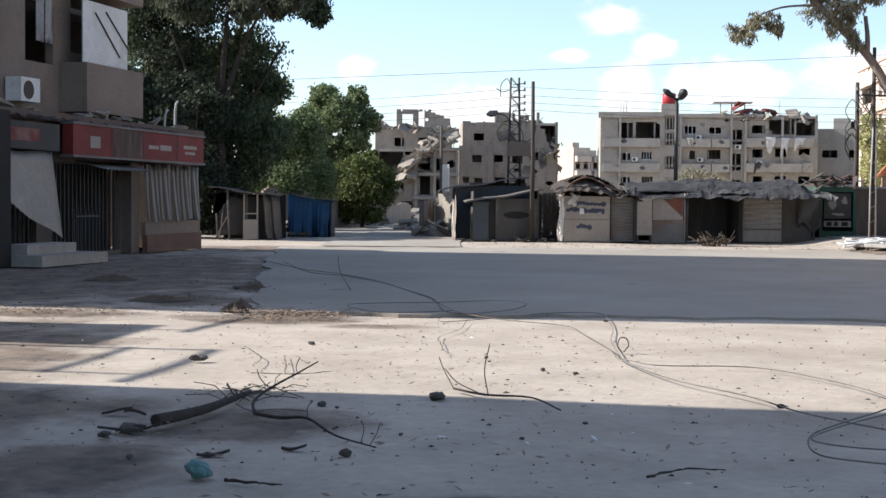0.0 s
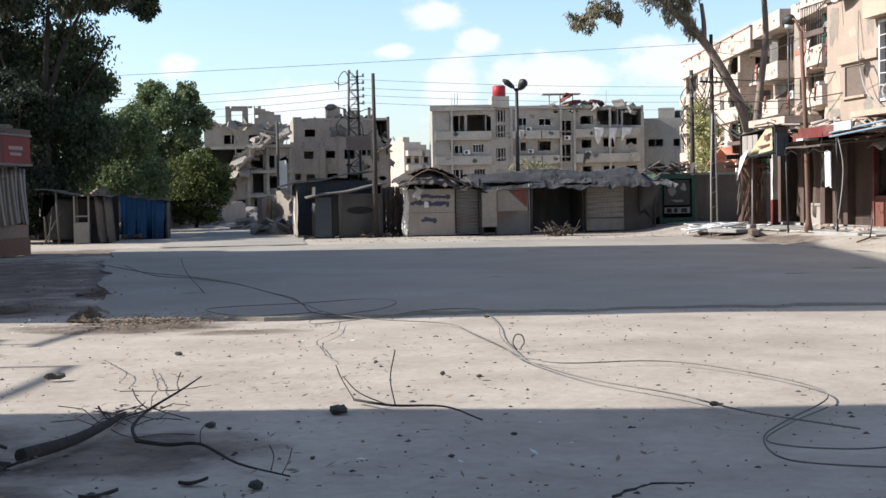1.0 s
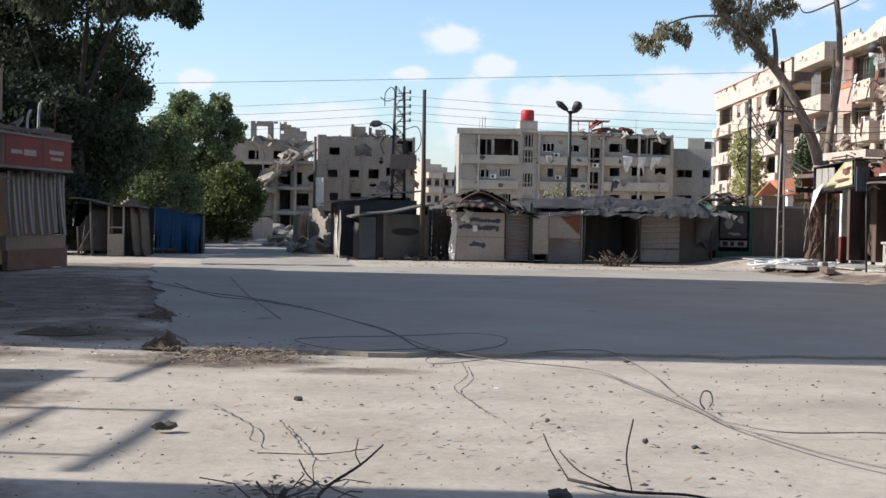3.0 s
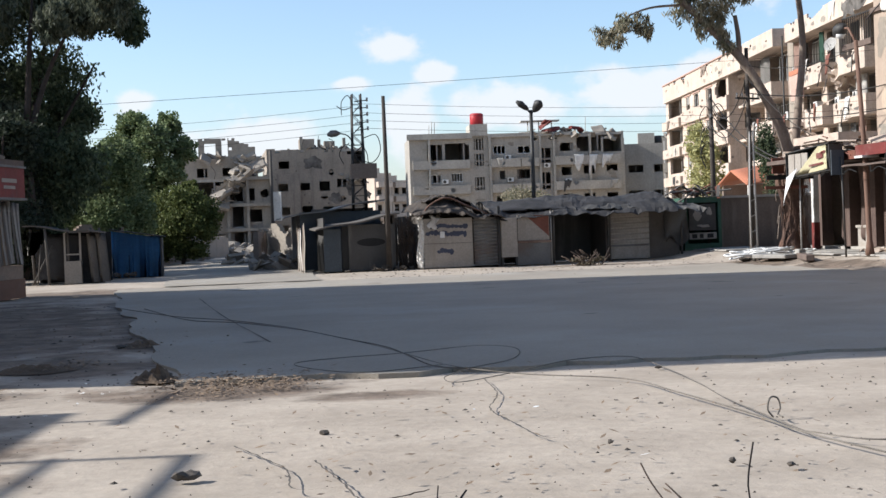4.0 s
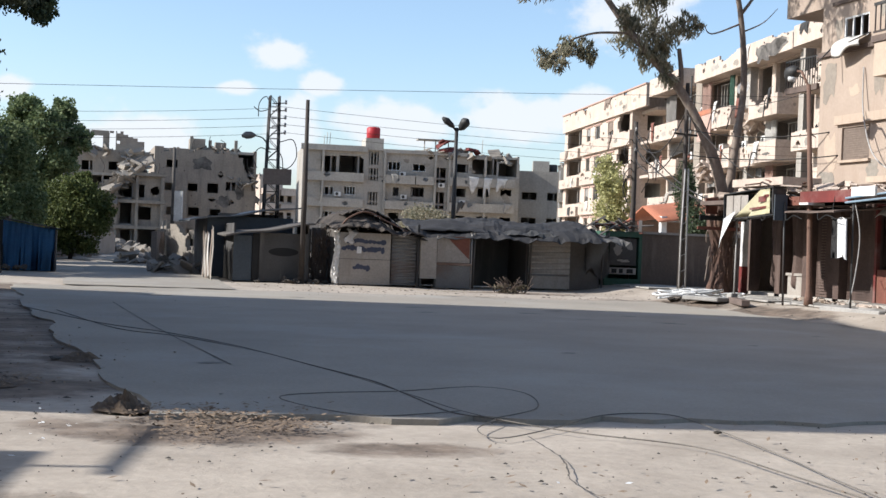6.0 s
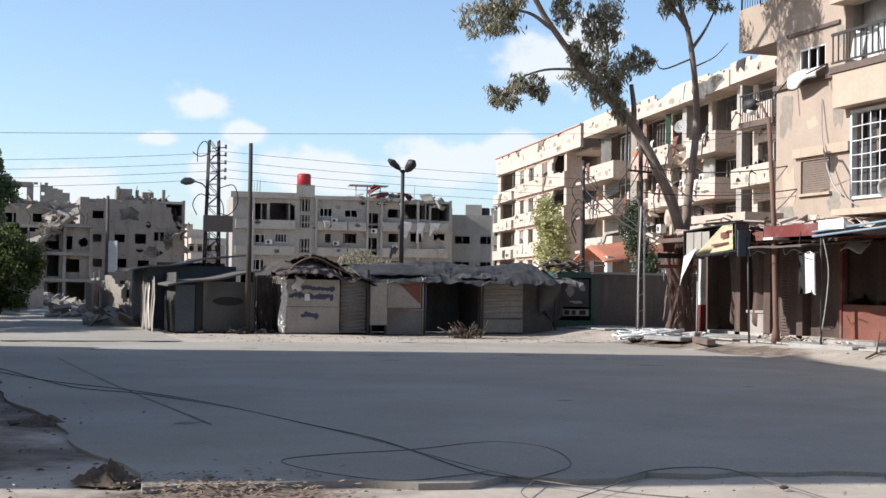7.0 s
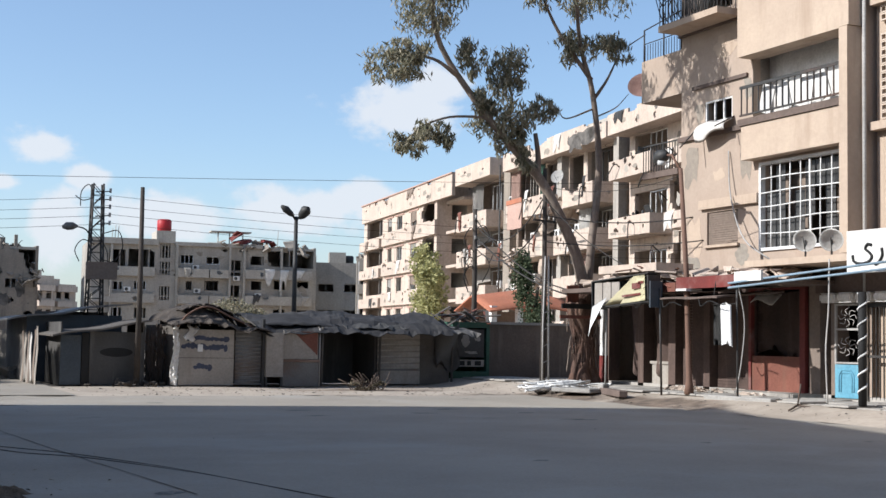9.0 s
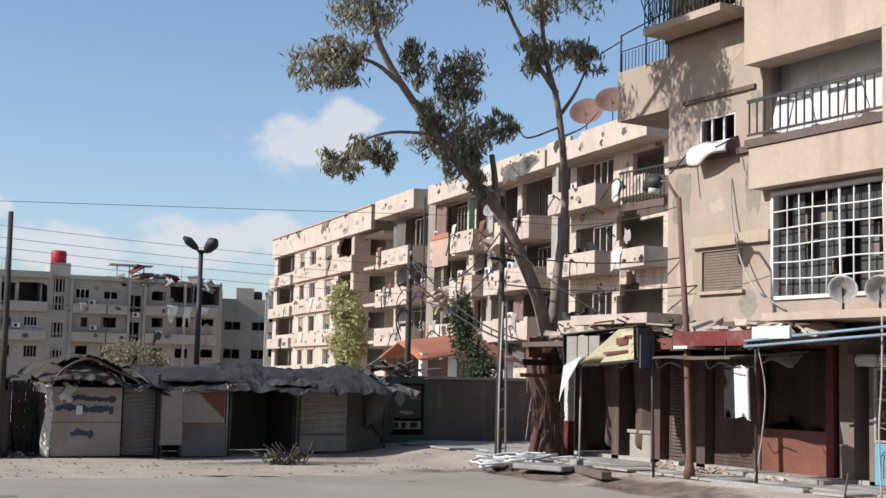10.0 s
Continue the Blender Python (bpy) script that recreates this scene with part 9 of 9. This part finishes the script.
def cables():
    lab = "dusty black cable lying in curves on the road"
    for pts, r in ((((-1.04, 32.5), (-0.11, 28.3), (0.74, 26.9), (1.59, 24.75), (2.08, 22.6), (2.40, 21.2), (2.50, 20.0), (2.58, 18.7), (2.88, 18.24), (3.32, 17.44), (4.02, 16.67), (4.12, 15.56), (4.2, 14.1), (4.19, 13.2), (4.41, 11.87), (4.84, 10.8), (5.06, 10.0), (5.5, 9.2)), 0.0105),
                   (((-1.9, 34.2), (-0.4, 29.6), (0.6, 27.6), (1.45, 25.4), (2.0, 23.0), (2.33, 21.4), (2.55, 19.9), (2.7, 18.9), (2.88, 18.2)), 0.010),
                   (((2.7, 18.75), (2.37, 18.56), (1.79, 18.41), (1.34, 19.06), (1.19, 19.77), (1.71, 20.07), (2.48, 20.24), (3.45, 20.77), (3.82, 20.21), (3.51, 18.97), (2.86, 18.29)), 0.008),
                   (((2.88, 18.24), (2.50, 17.58), (2.56, 17.14), (3.27, 17.77), (4.01, 18.52), (4.63, 18.58), (4.70, 17.92), (4.56, 16.30), (4.35, 15.0), (4.21, 13.27)), 0.008),
                   (((4.21, 13.27), (4.48, 12.78), (5.19, 12.75), (5.54, 12.42), (5.85, 11.6), (5.95, 10.9), (5.81, 10.36), (5.16, 9.56), (4.81, 9.04), (4.68, 8.5), (4.85, 8.2), (5.5, 7.9)), 0.0095),
                   (((5.66, 10.02), (5.10, 9.41), (4.78, 8.87), (5.2, 8.6), (5.9, 8.7)), 0.009)):
        lying("cable", pts, r * 0.6, "dustcable", lab, "cable", "cables")
    # the bent loop that stands up from the cables
    single("wire_loop", tubes([(curve_pts(((4.32, 14.05, 0.0), (4.28, 14.05, 0.06), (4.31, 14.07, 0.14), (4.38, 14.1, 0.13), (4.4, 14.1, 0.06), (4.36, 14.05, 0.02), (4.33, 13.9, 0.02))), 0.007)], 6), "dustcable", (0, 0, 0), "small upright loop of stiff wire", "wire")


def cracks():
    rng = random.Random(15)
    rows = (((2.82, 17.26), (2.71, 16.16), (2.46, 15.30), (2.46, 14.51), (2.52, 13.72), (2.87, 13.68)), 
            ((0.05, 35.8), (0.5, 29.0), (1.06, 22.8)), ((0.9, 13.4), (1.0, 12.6), (1.1, 12.0), (1.6, 12.1)), ((0.4, 14.2), (0.7, 13.2), (0.72, 12.5), (1.1, 12.5)))
    for i, row in enumerate(rows):
        wd = 0.014 if i == 1 else 0.008
        bm = bmesh.new()
        prev = None
        for p in curve_pts([(x, y, 0) for x, y in row], 12):
            j = Vector((rng.uniform(-1, 1), rng.uniform(-1, 1), 0)) * wd * (0.5 if i == 1 else 1.0)
            a, c = bm.verts.new((p.x + j.x - wd * rng.uniform(0.3, 1.2), p.y + j.y, 0.018)), bm.verts.new((p.x + j.x + wd * rng.uniform(0.3, 1.2), p.y + j.y, 0.018))
            if prev:
                bm.faces.new((prev[0], prev[1], c, a))
            prev = (a, c)
        tagged(part("crack", bm, "crack", None), "dark crack in the cement surface", "crack", kind="structure")


def scuffs():
    """Dark tyre and oil smears on the asphalt."""
    rng = random.Random(41)
    bm = bmesh.new()
    for _ in range(22):
        x, y, w = rng.uniform(0.5, 15.5), rng.uniform(20, 42.5), rng.uniform(0.1, 0.6)
        sd, n = rng.uniform(0, 90), 16
        ring_ = []
        for i in range(n):
            a = 2 * math.pi * i / n
            q = 0.7 + 0.7 * noise.noise((math.cos(a) * 1.5, math.sin(a) * 1.5, sd)) + 0.25 * noise.noise((math.cos(a) * 5, math.sin(a) * 5, sd))
            ring_.append(bm.verts.new((x + w * q * math.cos(a), y + w * 0.55 * q * math.sin(a), 0.0165)))
        bm.faces.new(ring_)
    tagged(part("scuff_marks", bm, "scuff", None), "dark smears of oil and dirt on the asphalt", "stain", kind="stuff")


def branches_down():
    rng = random.Random(23)
    t = thing("fallen_branch", (0.44, 9.35, 0), "thick dark broken branch on the ground", "branch", "fallen branches")
    part("stem", tubes([(curve_pts(((0, 0, 0.045), (0.23, 0.4, 0.05), (0.38, 0.95, 0.05), (0.45, 1.5, 0.03))), [0.045 - 0.027 * k / 18 for k in range(19)])], 8), "darkbark", t)
    for pts in (((0.4, 1.05, 0.05), (0.33, 1.2, 0.1), (0.3, 1.3, 0.12)), ((0.43, 1.3, 0.03), (0.55, 1.45, 0.04), (0.62, 1.7, 0.03))):
        part("twig", tubes([(curve_pts(pts, 4), 0.007)], 5), "twig", t)
    t = thing("fallen_branch", (1.06, 9.78, 0), "dry forked branch with thin twigs on the ground", "branch", "fallen branches")
    part("stem", tubes([limb(((0, 0, 0.03), (-0.05, 0.35, 0.06), (0.02, 0.75, 0.1), (0.22, 0.9, 0.2), (0.36, 1.15, 0.26)), (0.014, 0.005))], 6), "darkbark", t)
    part("stem", tubes([limb(((0, 0, 0.03), (0.2, -0.24, 0.04), (0.4, -0.32, 0.05), (0.62, -0.85, 0.03), (0.9, -1.22, 0.02)), (0.015, 0.005))], 6), "darkbark", t)
    for pts in (((0.02, 0.75, 0.1), (-0.06, 0.85, 0.16), (-0.1, 0.95, 0.22)), ((0.05, 0.8, 0.11), (0.1, 0.7, 0.1), (0.3, 0.55, 0.06)), ((-0.05, 0.35, 0.06), (0.08, 0.5, 0.08), (0.25, 0.6, 0.05)), ((0.22, 0.9, 0.2), (0.2, 1.0, 0.24), (0.22, 1.1, 0.3)),
                ((0.4, -0.32, 0.05), (0.4, -0.3, 0.12), (0.43, -0.28, 0.16)), ((0.8, -1.1, 0.02), (0.82, -1.05, 0.1), (0.8, -1.0, 0.15)), ((0.86, -1.15, 0.02), (0.9, -1.1, 0.08), (0.92, -1.05, 0.14)), ((-0.02, 0.1, 0.03), (0.15, 0.2, 0.03), (0.35, 0.18, 0.02)), ((0, 0.05, 0.03), (-0.12, 0.25, 0.03), (-0.2, 0.5, 0.02))):
        part("twig", tubes([(curve_pts(pts, 4), 0.004)], 4), "twig", t)
    t = thing("fallen_branch", (2.41, 11.15, 0), "thin dry branch with one upright shoot", "branch", "fallen branches")
    part("stem", tubes([limb(((0.1, 0.0, 0.02), (0.34, -0.4, 0.03), (0.68, -0.6, 0.04), (0.85, -1.15, 0.03)), (0.011, 0.006))], 6), "darkbark", t)
    for pts in (((0.36, -0.4, 0.03), (0.33, -0.38, 0.22), (0.37, -0.36, 0.42)), ((0.3, -0.35, 0.03), (0.12, -0.2, 0.1), (0.02, -0.1, 0.2)), ((0.1, 0, 0.02), (0.02, 0.1, 0.16), (-0.02, 0.15, 0.26))):
        part("twig", tubes([(curve_pts(pts, 4), 0.0045)], 5), "twig", t)
    # brush of fine twigs where the thick branch broke
    t = thing("brush_pile", (0.92, 10.75, 0), "tangle of thin dry twigs at the broken branch", "brush", "brush piles")
    for _ in range(15):
        a = Vector((rng.uniform(-0.22, 0.22), rng.uniform(-0.35, 0.35), 0.012))
        g = a + Vector((rng.uniform(-0.3, 0.3), rng.uniform(-0.35, 0.35), rng.uniform(0.0, 0.12)))
        part("twig", tubes([((a, (a + g) / 2 + Vector((rng.uniform(-0.04, 0.04), 0, 0.03)), g), 0.0035)], 4), "darkbark", t)
    # splintered bits beside the thick branch
    for x, y, rz, ln in ((0.31, 9.2, 12, 0.2), (0.2, 9.25, 40, 0.26), (0.42, 9.3, -8, 0.15), (0.05, 9.95, 5, 0.22), (0.2, 9.85, -12, 0.16), (0.98, 8.4, 10, 0.2), (1.45, 8.6, -15, 0.16)):
        bm = bmesh.new()
        sheet(bm, lambda p, q: (ln * (p - 0.5), 0.05 * (q - 0.5) * (1 - abs(p - 0.5)), 0.02 + 0.02 * math.sin(3 * p + rz)), 5, 1, 0.015)
        single("bark_scrap", bm, "darkbark", (x, y, 0.004), "dark scrap of bark on the ground", "bark", "bark scraps", rz=rz)
    lying("stick", ((1.16, 7.62), (1.32, 7.55), (1.5, 7.5)), 0.009, "darkbark", "short dark stick on the ground", "stick", "sticks")
    lying("stick", ((3.5, 7.7), (3.75, 7.95), (4.0, 7.94)), 0.008, "darkbark", "short dark stick on the ground", "stick", "sticks")
    lying("stick", ((0.75, 12.1), (1.15, 12.05), (1.45, 12.2)), 0.005, "twig", "thin dry stick on the ground", "stick", "sticks")
    # dry brush before the stalls
    t = thing("brush_pile", (12.6, 47.2, 0), "small pile of dry brush on the roadside", "brush", "brush piles")
    for _ in range(30):
        a = Vector((rng.uniform(-0.5, 0.5), rng.uniform(-0.3, 0.3), 0.02))
        b = a + Vector((rng.uniform(-0.5, 0.5), rng.uniform(-0.3, 0.3), rng.uniform(0.1, 0.55)))
        part("twig", tubes([((a, (a + b) / 2 + Vector((0.05, 0, 0.06)), b), 0.016)], 4), "twig", t)
    leaves("dry_leaves", [(0, 0, 0.16, 0.6, 0.35, 0.16, 1.0)], 260, 0.11, "leafdry", t, 3)


def stones():
    rng = random.Random(37)
    spots = ((2.35, 10.75, 0.1), (3.34, 12.5, 0.055), (3.65, 12.25, 0.05), (0.09, 13.18, 0.09), (-0.25, 19.1, 0.15), (1.47, 10.4, 0.06), (1.63, 10.22, 0.045), (1.76, 8.46, 0.07), (0.31, 9.2, 0.1), (0.2, 9.05, 0.08), (-3.49, 25.7, 0.13),
             (5.0, 10.4, 0.06), (4.63, 17.5, 0.06), (1.08, 14.6, 0.05), (2.87, 13.45, 0.045), (5.07, 50.9, 0.16), (-0.7, 23.5, 0.12), (-0.9, 23.3, 0.1), (2.1, 9.1, 0.04), (0.5, 8.3, 0.05), (3.4, 9.6, 0.035), (2.9, 9.0, 0.03))
    for x, y, r in spots:
        bm = bmesh.new()
        for k in range(3 if r > 0.08 else 1):
            rock(bm, (rng.uniform(-0.5, 0.5) * r, rng.uniform(-0.5, 0.5) * r, r * 0.3), r * rng.uniform(0.7, 1.0), rng, 0.7)
        bmesh.ops.scale(bm, vec=(0.85, 0.85, 0.5), verts=bm.verts)
        single("clod", bm, "stone", (x, y, 0), "dark clod of earth and stone on the ground", "stone", "clods")
    # low heaps of dug-up earth along the asphalt's rim
    for x, y, rx, ry, h in ((-1.75, 20.7, 0.5, 0.4, 0.07), (-0.65, 23.4, 0.3, 0.35, 0.08), (-0.3, 19.0, 0.25, 0.3, 0.12), (-3.6, 25.7, 0.5, 0.5, 0.08)):
        bm = bmesh.new()
        rings = []
        for k in range(9):
            q = k / 8
            rings.append([bm.verts.new((rx * q * (1 + 0.35 * noise.noise((math.cos(a) * 2, math.sin(a) * 2, x))) * math.cos(a), ry * q * (1 + 0.35 * noise.noise((math.cos(a) * 2, math.sin(a) * 2, y))) * math.sin(a),
                                        -0.01 + h * max(0, 1 - q * q) * (0.75 + 1.1 * noise.noise((q * 3 * math.cos(a) + x, q * 3 * math.sin(a) + y, 2)) + 0.7 * noise.noise((q * 9 * math.cos(a), q * 9 * math.sin(a), y))))) for a in (2 * math.pi * i / 22 for i in range(22))])
        for a, c in zip(rings, rings[1:]):
            for i in range(22):
                bm.faces.new((a[i], c[i], c[(i + 1) % 22], a[(i + 1) % 22]))
        bmesh.ops.remove_doubles(bm, verts=bm.verts, dist=1e-5)
        bmesh.ops.recalc_face_normals(bm, faces=bm.faces)
        single("earth_mound", bm, "soil", (x, y, 0.0), "low mound of dark brown earth on the ground", "soil", "earth mounds")
    vs, fs = [], []
    r = np.random.RandomState(9)

    def scatter(n, xr, yr, s0, s1):
        for _ in range(n):
            x, y, s = r.uniform(*xr), r.uniform(*yr), s0 * (s1 / s0) ** (r.rand() ** 2)
            b = len(vs)
            a = r.uniform(0, 6.28)
            for k in range(4):
                q = a + k * 1.571 + r.uniform(-0.3, 0.3)
                vs.append((x + s * math.cos(q) * r.uniform(0.6, 1.3), y + s * math.sin(q) * r.uniform(0.6, 1.3), 0.0))
            vs.append((x, y, s * r.uniform(0.12, 0.35) + 0.006))
            fs.extend([(b, b + 1, b + 4), (b + 1, b + 2, b + 4), (b + 2, b + 3, b + 4), (b + 3, b, b + 4)])

    scatter(1500, (-5, 9), (5, 20), 0.006, 0.03)
    scatter(380, (-8, 17), (18, 46), 0.012, 0.05)
    scatter(160, (-6, 0), (18, 36), 0.015, 0.05)
    scatter(500, (4, 19), (42, 50), 0.015, 0.07)
    scatter(260, (16.5, 20), (30, 46), 0.015, 0.06)
    vs[:] = [(x, y, z + (0.24 * min(max((x - 16.3) / 2, 0), 1) if x > 16.3 else 0)) for x, y, z in vs]
    me = bpy.data.meshes.new("pebbles")
    me.from_pydata(vs, [], fs)
    me.materials.append(M["stone"])
    tagged(new("pebbles", me), "scattered grit and small stones on the ground", "gravel", kind="stuff")


def litter():
    r = np.random.RandomState(14)

    def patch(name, spots, n, size, mt, label):
        vs, fs = [], []
        for x, y, rx, ry, wt in spots:
            for _ in range(int(n * wt)):
                c = np.array([x + r.normal() * rx * 0.5, y + r.normal() * ry * 0.5, r.uniform(0.014, 0.04)])
                a = r.uniform(0, 6.28)
                u = np.array([math.cos(a), math.sin(a), r.uniform(-0.35, 0.35)]) * size * r.uniform(0.5, 1.4)
                v = np.array([-math.sin(a), math.cos(a), r.uniform(-0.35, 0.35)]) * size * r.uniform(0.2, 0.5)
                b = len(vs)
                vs.extend([tuple(c - u), tuple(c + v), tuple(c + u), tuple(c - v)])
                fs.append((b, b + 1, b + 2, b + 3))
        me = bpy.data.meshes.new(name)
        me.from_pydata(vs, [], fs)
        me.materials.append(M[mt])
        tagged(new(name, me), label, "leaf litter", kind="stuff")

    patch("leaf_litter", ((0.45, 18.3, 0.8, 0.8, 1.0), (0.2, 17.6, 0.5, 0.6, 0.4), (0.9, 17.9, 0.4, 0.4, 0.3), (-2.9, 18.4, 1.0, 0.5, 0.7), (-1.3, 21.0, 0.4, 0.5, 0.2), (0.85, 11.0, 0.4, 0.5, 0.15), (1.5, 8.5, 4, 2.5, 0.45), (2.5, 13.5, 4, 3.5, 0.4), (-1.5, 24, 1.5, 4, 0.3), (17.6, 40, 0.8, 5, 0.4), (11, 47, 5, 1.2, 0.5)), 620, 0.035, "litter", "patch of dry brown leaves and chaff on the ground")
    patch("paper_scraps", ((3.0, 9.0, 3, 2, 0.3), (2, 14, 3, 3, 0.2), (-1, 18, 1.2, 0.8, 0.5), (19.3, 38, 0.6, 3, 0.6), (8, 47, 5, 1.5, 0.4)), 26, 0.03, "paper", "small scraps of white paper and plastic")
    bm = bmesh.new()
    rng = random.Random(2)
    bmesh.ops.create_icosphere(bm, subdivisions=3, radius=0.07)
    for v in bm.verts:
        v.co *= 1 + 0.55 * noise.noise(v.co * 14) + 0.25 * noise.noise(v.co * 40)
        v.co.z = max(0.0, 0.05 + v.co.z * 0.7)
    single("plastic_bag", bm, "teal", (1.0, 7.73, 0), "crumpled teal plastic bag on the ground", "plastic bag")


def wire_heap():
    t = thing("scrap_heap", (17.3, 44.0, 0.08), "heap of bent white wire frames and scrap at the roadside", "scrap")
    rng = random.Random(66)
    for k in range(13):
        cx, cy, a = rng.uniform(-0.7, 1.1), rng.uniform(-0.5, 0.5), rng.uniform(-0.4, 0.4)
        rx, ry, tz = rng.uniform(0.35, 0.75), rng.uniform(0.2, 0.4), rng.uniform(-0.25, 0.25)
        pts = []
        for i in range(15):
            q = i * 2 * math.pi / 14
            pts.append((cx + rx * math.cos(q + a), cy + ry * math.sin(q), 0.12 + 0.05 * (k % 4) + tz * math.cos(q) * 0.4 + rng.uniform(-0.02, 0.02)))
        part("wire_frame", tubes([(pts, 0.03)], 5), "whitebar", t)
    for k in range(16):
        a = Vector((rng.uniform(-0.6, 1.2), rng.uniform(-0.5, 0.5), rng.uniform(0.03, 0.25)))
        part("rod", tubes([((a, a + Vector((rng.uniform(-0.5, 0.5), rng.uniform(-0.4, 0.4), rng.uniform(-0.05, 0.2)))), 0.012)], 4), "palepole", t)
    bm = bmesh.new()
    for _ in range(30):
        rock(bm, (rng.uniform(-0.8, 1.3), rng.uniform(-0.6, 0.3), 0.02), rng.uniform(0.05, 0.13), rng)
    part("rubble", bm, "stone", t)
    for at, size, rz, label in (((17.4, 41.2, 0.2), (0.12, 1.25, 0.09), -18, "long dark timber lying on the kerb"), ((17.25, 42.6, 0.2), (0.45, 0.7, 0.06), 20, "flat concrete slab lying by the tree"), ((17.7, 42.1, 0.26), (0.12, 0.12, 0.14), 8, "small grey concrete block"),
                                ((18.0, 36.4, 0.22), (0.1, 1.2, 0.08), 4, "low cement kerb block by the doorstep")):
        bm = boxes((-size[0], -size[1], -size[2], size[0], size[1], size[2]))
        bmesh.ops.bevel(bm, geom=bm.edges[:], offset=0.02, segments=1, affect="EDGES")
        single("block", bm, "beam" if "timber" in label else "kerb", at, label, "block", "loose blocks", rz=rz)


def shopfront_clutter():
    p = thing("thin_post", (18.0, 36.45, PAVE_Z - 0.03), "thin leaning grey post with cables in front of the shops", "post")
    part("post", tubes([(((0, 0, 0), (0.02, 0.05, 1.5), (-0.02, 0.02, 3.1)), 0.026)], 7), "darkmetal", p)
    part("cable", tubes([(curve_pts(((0, 0, 2.8), (0.12, -0.1, 1.9), (0.06, -0.06, 0.9), (-0.03, 0.05, 0.1))), 0.014)], 6), "palepole", p)
    p = thing("thin_post", (18.3, 33.6, PAVE_Z - 0.03), "thin pale rope hanging in front of the doors", "rope")
    part("rope", tubes([(curve_pts(((0.1, 0.05, 3.3), (0.05, 0.02, 2.2), (-0.05, 0, 1.2), (0.0, 0, 0.02))), 0.02)], 6), "palepole", p)
    c = thing("hanging_cloth", (17.85, 36.95, 1.55), "white cloth hung from the canopy edge before the shops", "cloth", rz=-90)
    bm = bmesh.new()
    sheet(bm, lambda u, v: (0.45 * u + 0.05 * v, 0.04 * math.sin(6 * u), 1.0 - 1.0 * v + 0.04 * math.sin(4 * u)), 6, 8, 0.012)
    part("cloth", bm, "paper", c)
    bm = bmesh.new()
    sheet(bm, lambda u, v: (-0.35 + 0.35 * u, 0.06 + 0.04 * math.sin(6 * u), 1.0 - 1.0 * v), 4, 4, 0.012)
    part("grey_cloth", bm, "canvas_pale", c)
    part("cord", tubes([(((-0.35, 0.12, 1.6), (-0.3, 0.0, 1.0), (0.6, 0.0, 1.0), (0.68, 0.12, 1.6)), 0.01)], 5), "cable", c)
    rng = random.Random(81)
    r = thing("rubble_heap", (19.6, 38.9, PAVE_Z), "broken white plaster and bricks along the shop fronts", "rubble", "rubble heaps")
    bm = bmesh.new()
    for _ in range(70):
        slab_chunk(bm, (rng.uniform(-0.5, 0.4), rng.uniform(-2.2, 3.0), 0.05), rng.uniform(0.04, 0.14), rng, 0.6)
    part("rubble", bm, "cream_trim", r)
    f = single("fallen_tripod", tubes([(((0, 0, 0.02), (0.5, 0.3, 0.12)), 0.025), (((0.5, 0.3, 0.12), (0.9, -0.1, 0.02)), 0.025), (((0.5, 0.3, 0.12), (0.55, 0.25, 0.6)), 0.02)], 6), "twig", (17.2, 33.6, 0.1), "splayed broken sticks on the road edge", "sticks")


wires()
cables()
cracks()
scuffs()
branches_down()
stones()
litter()
wire_heap()
shopfront_clutter()
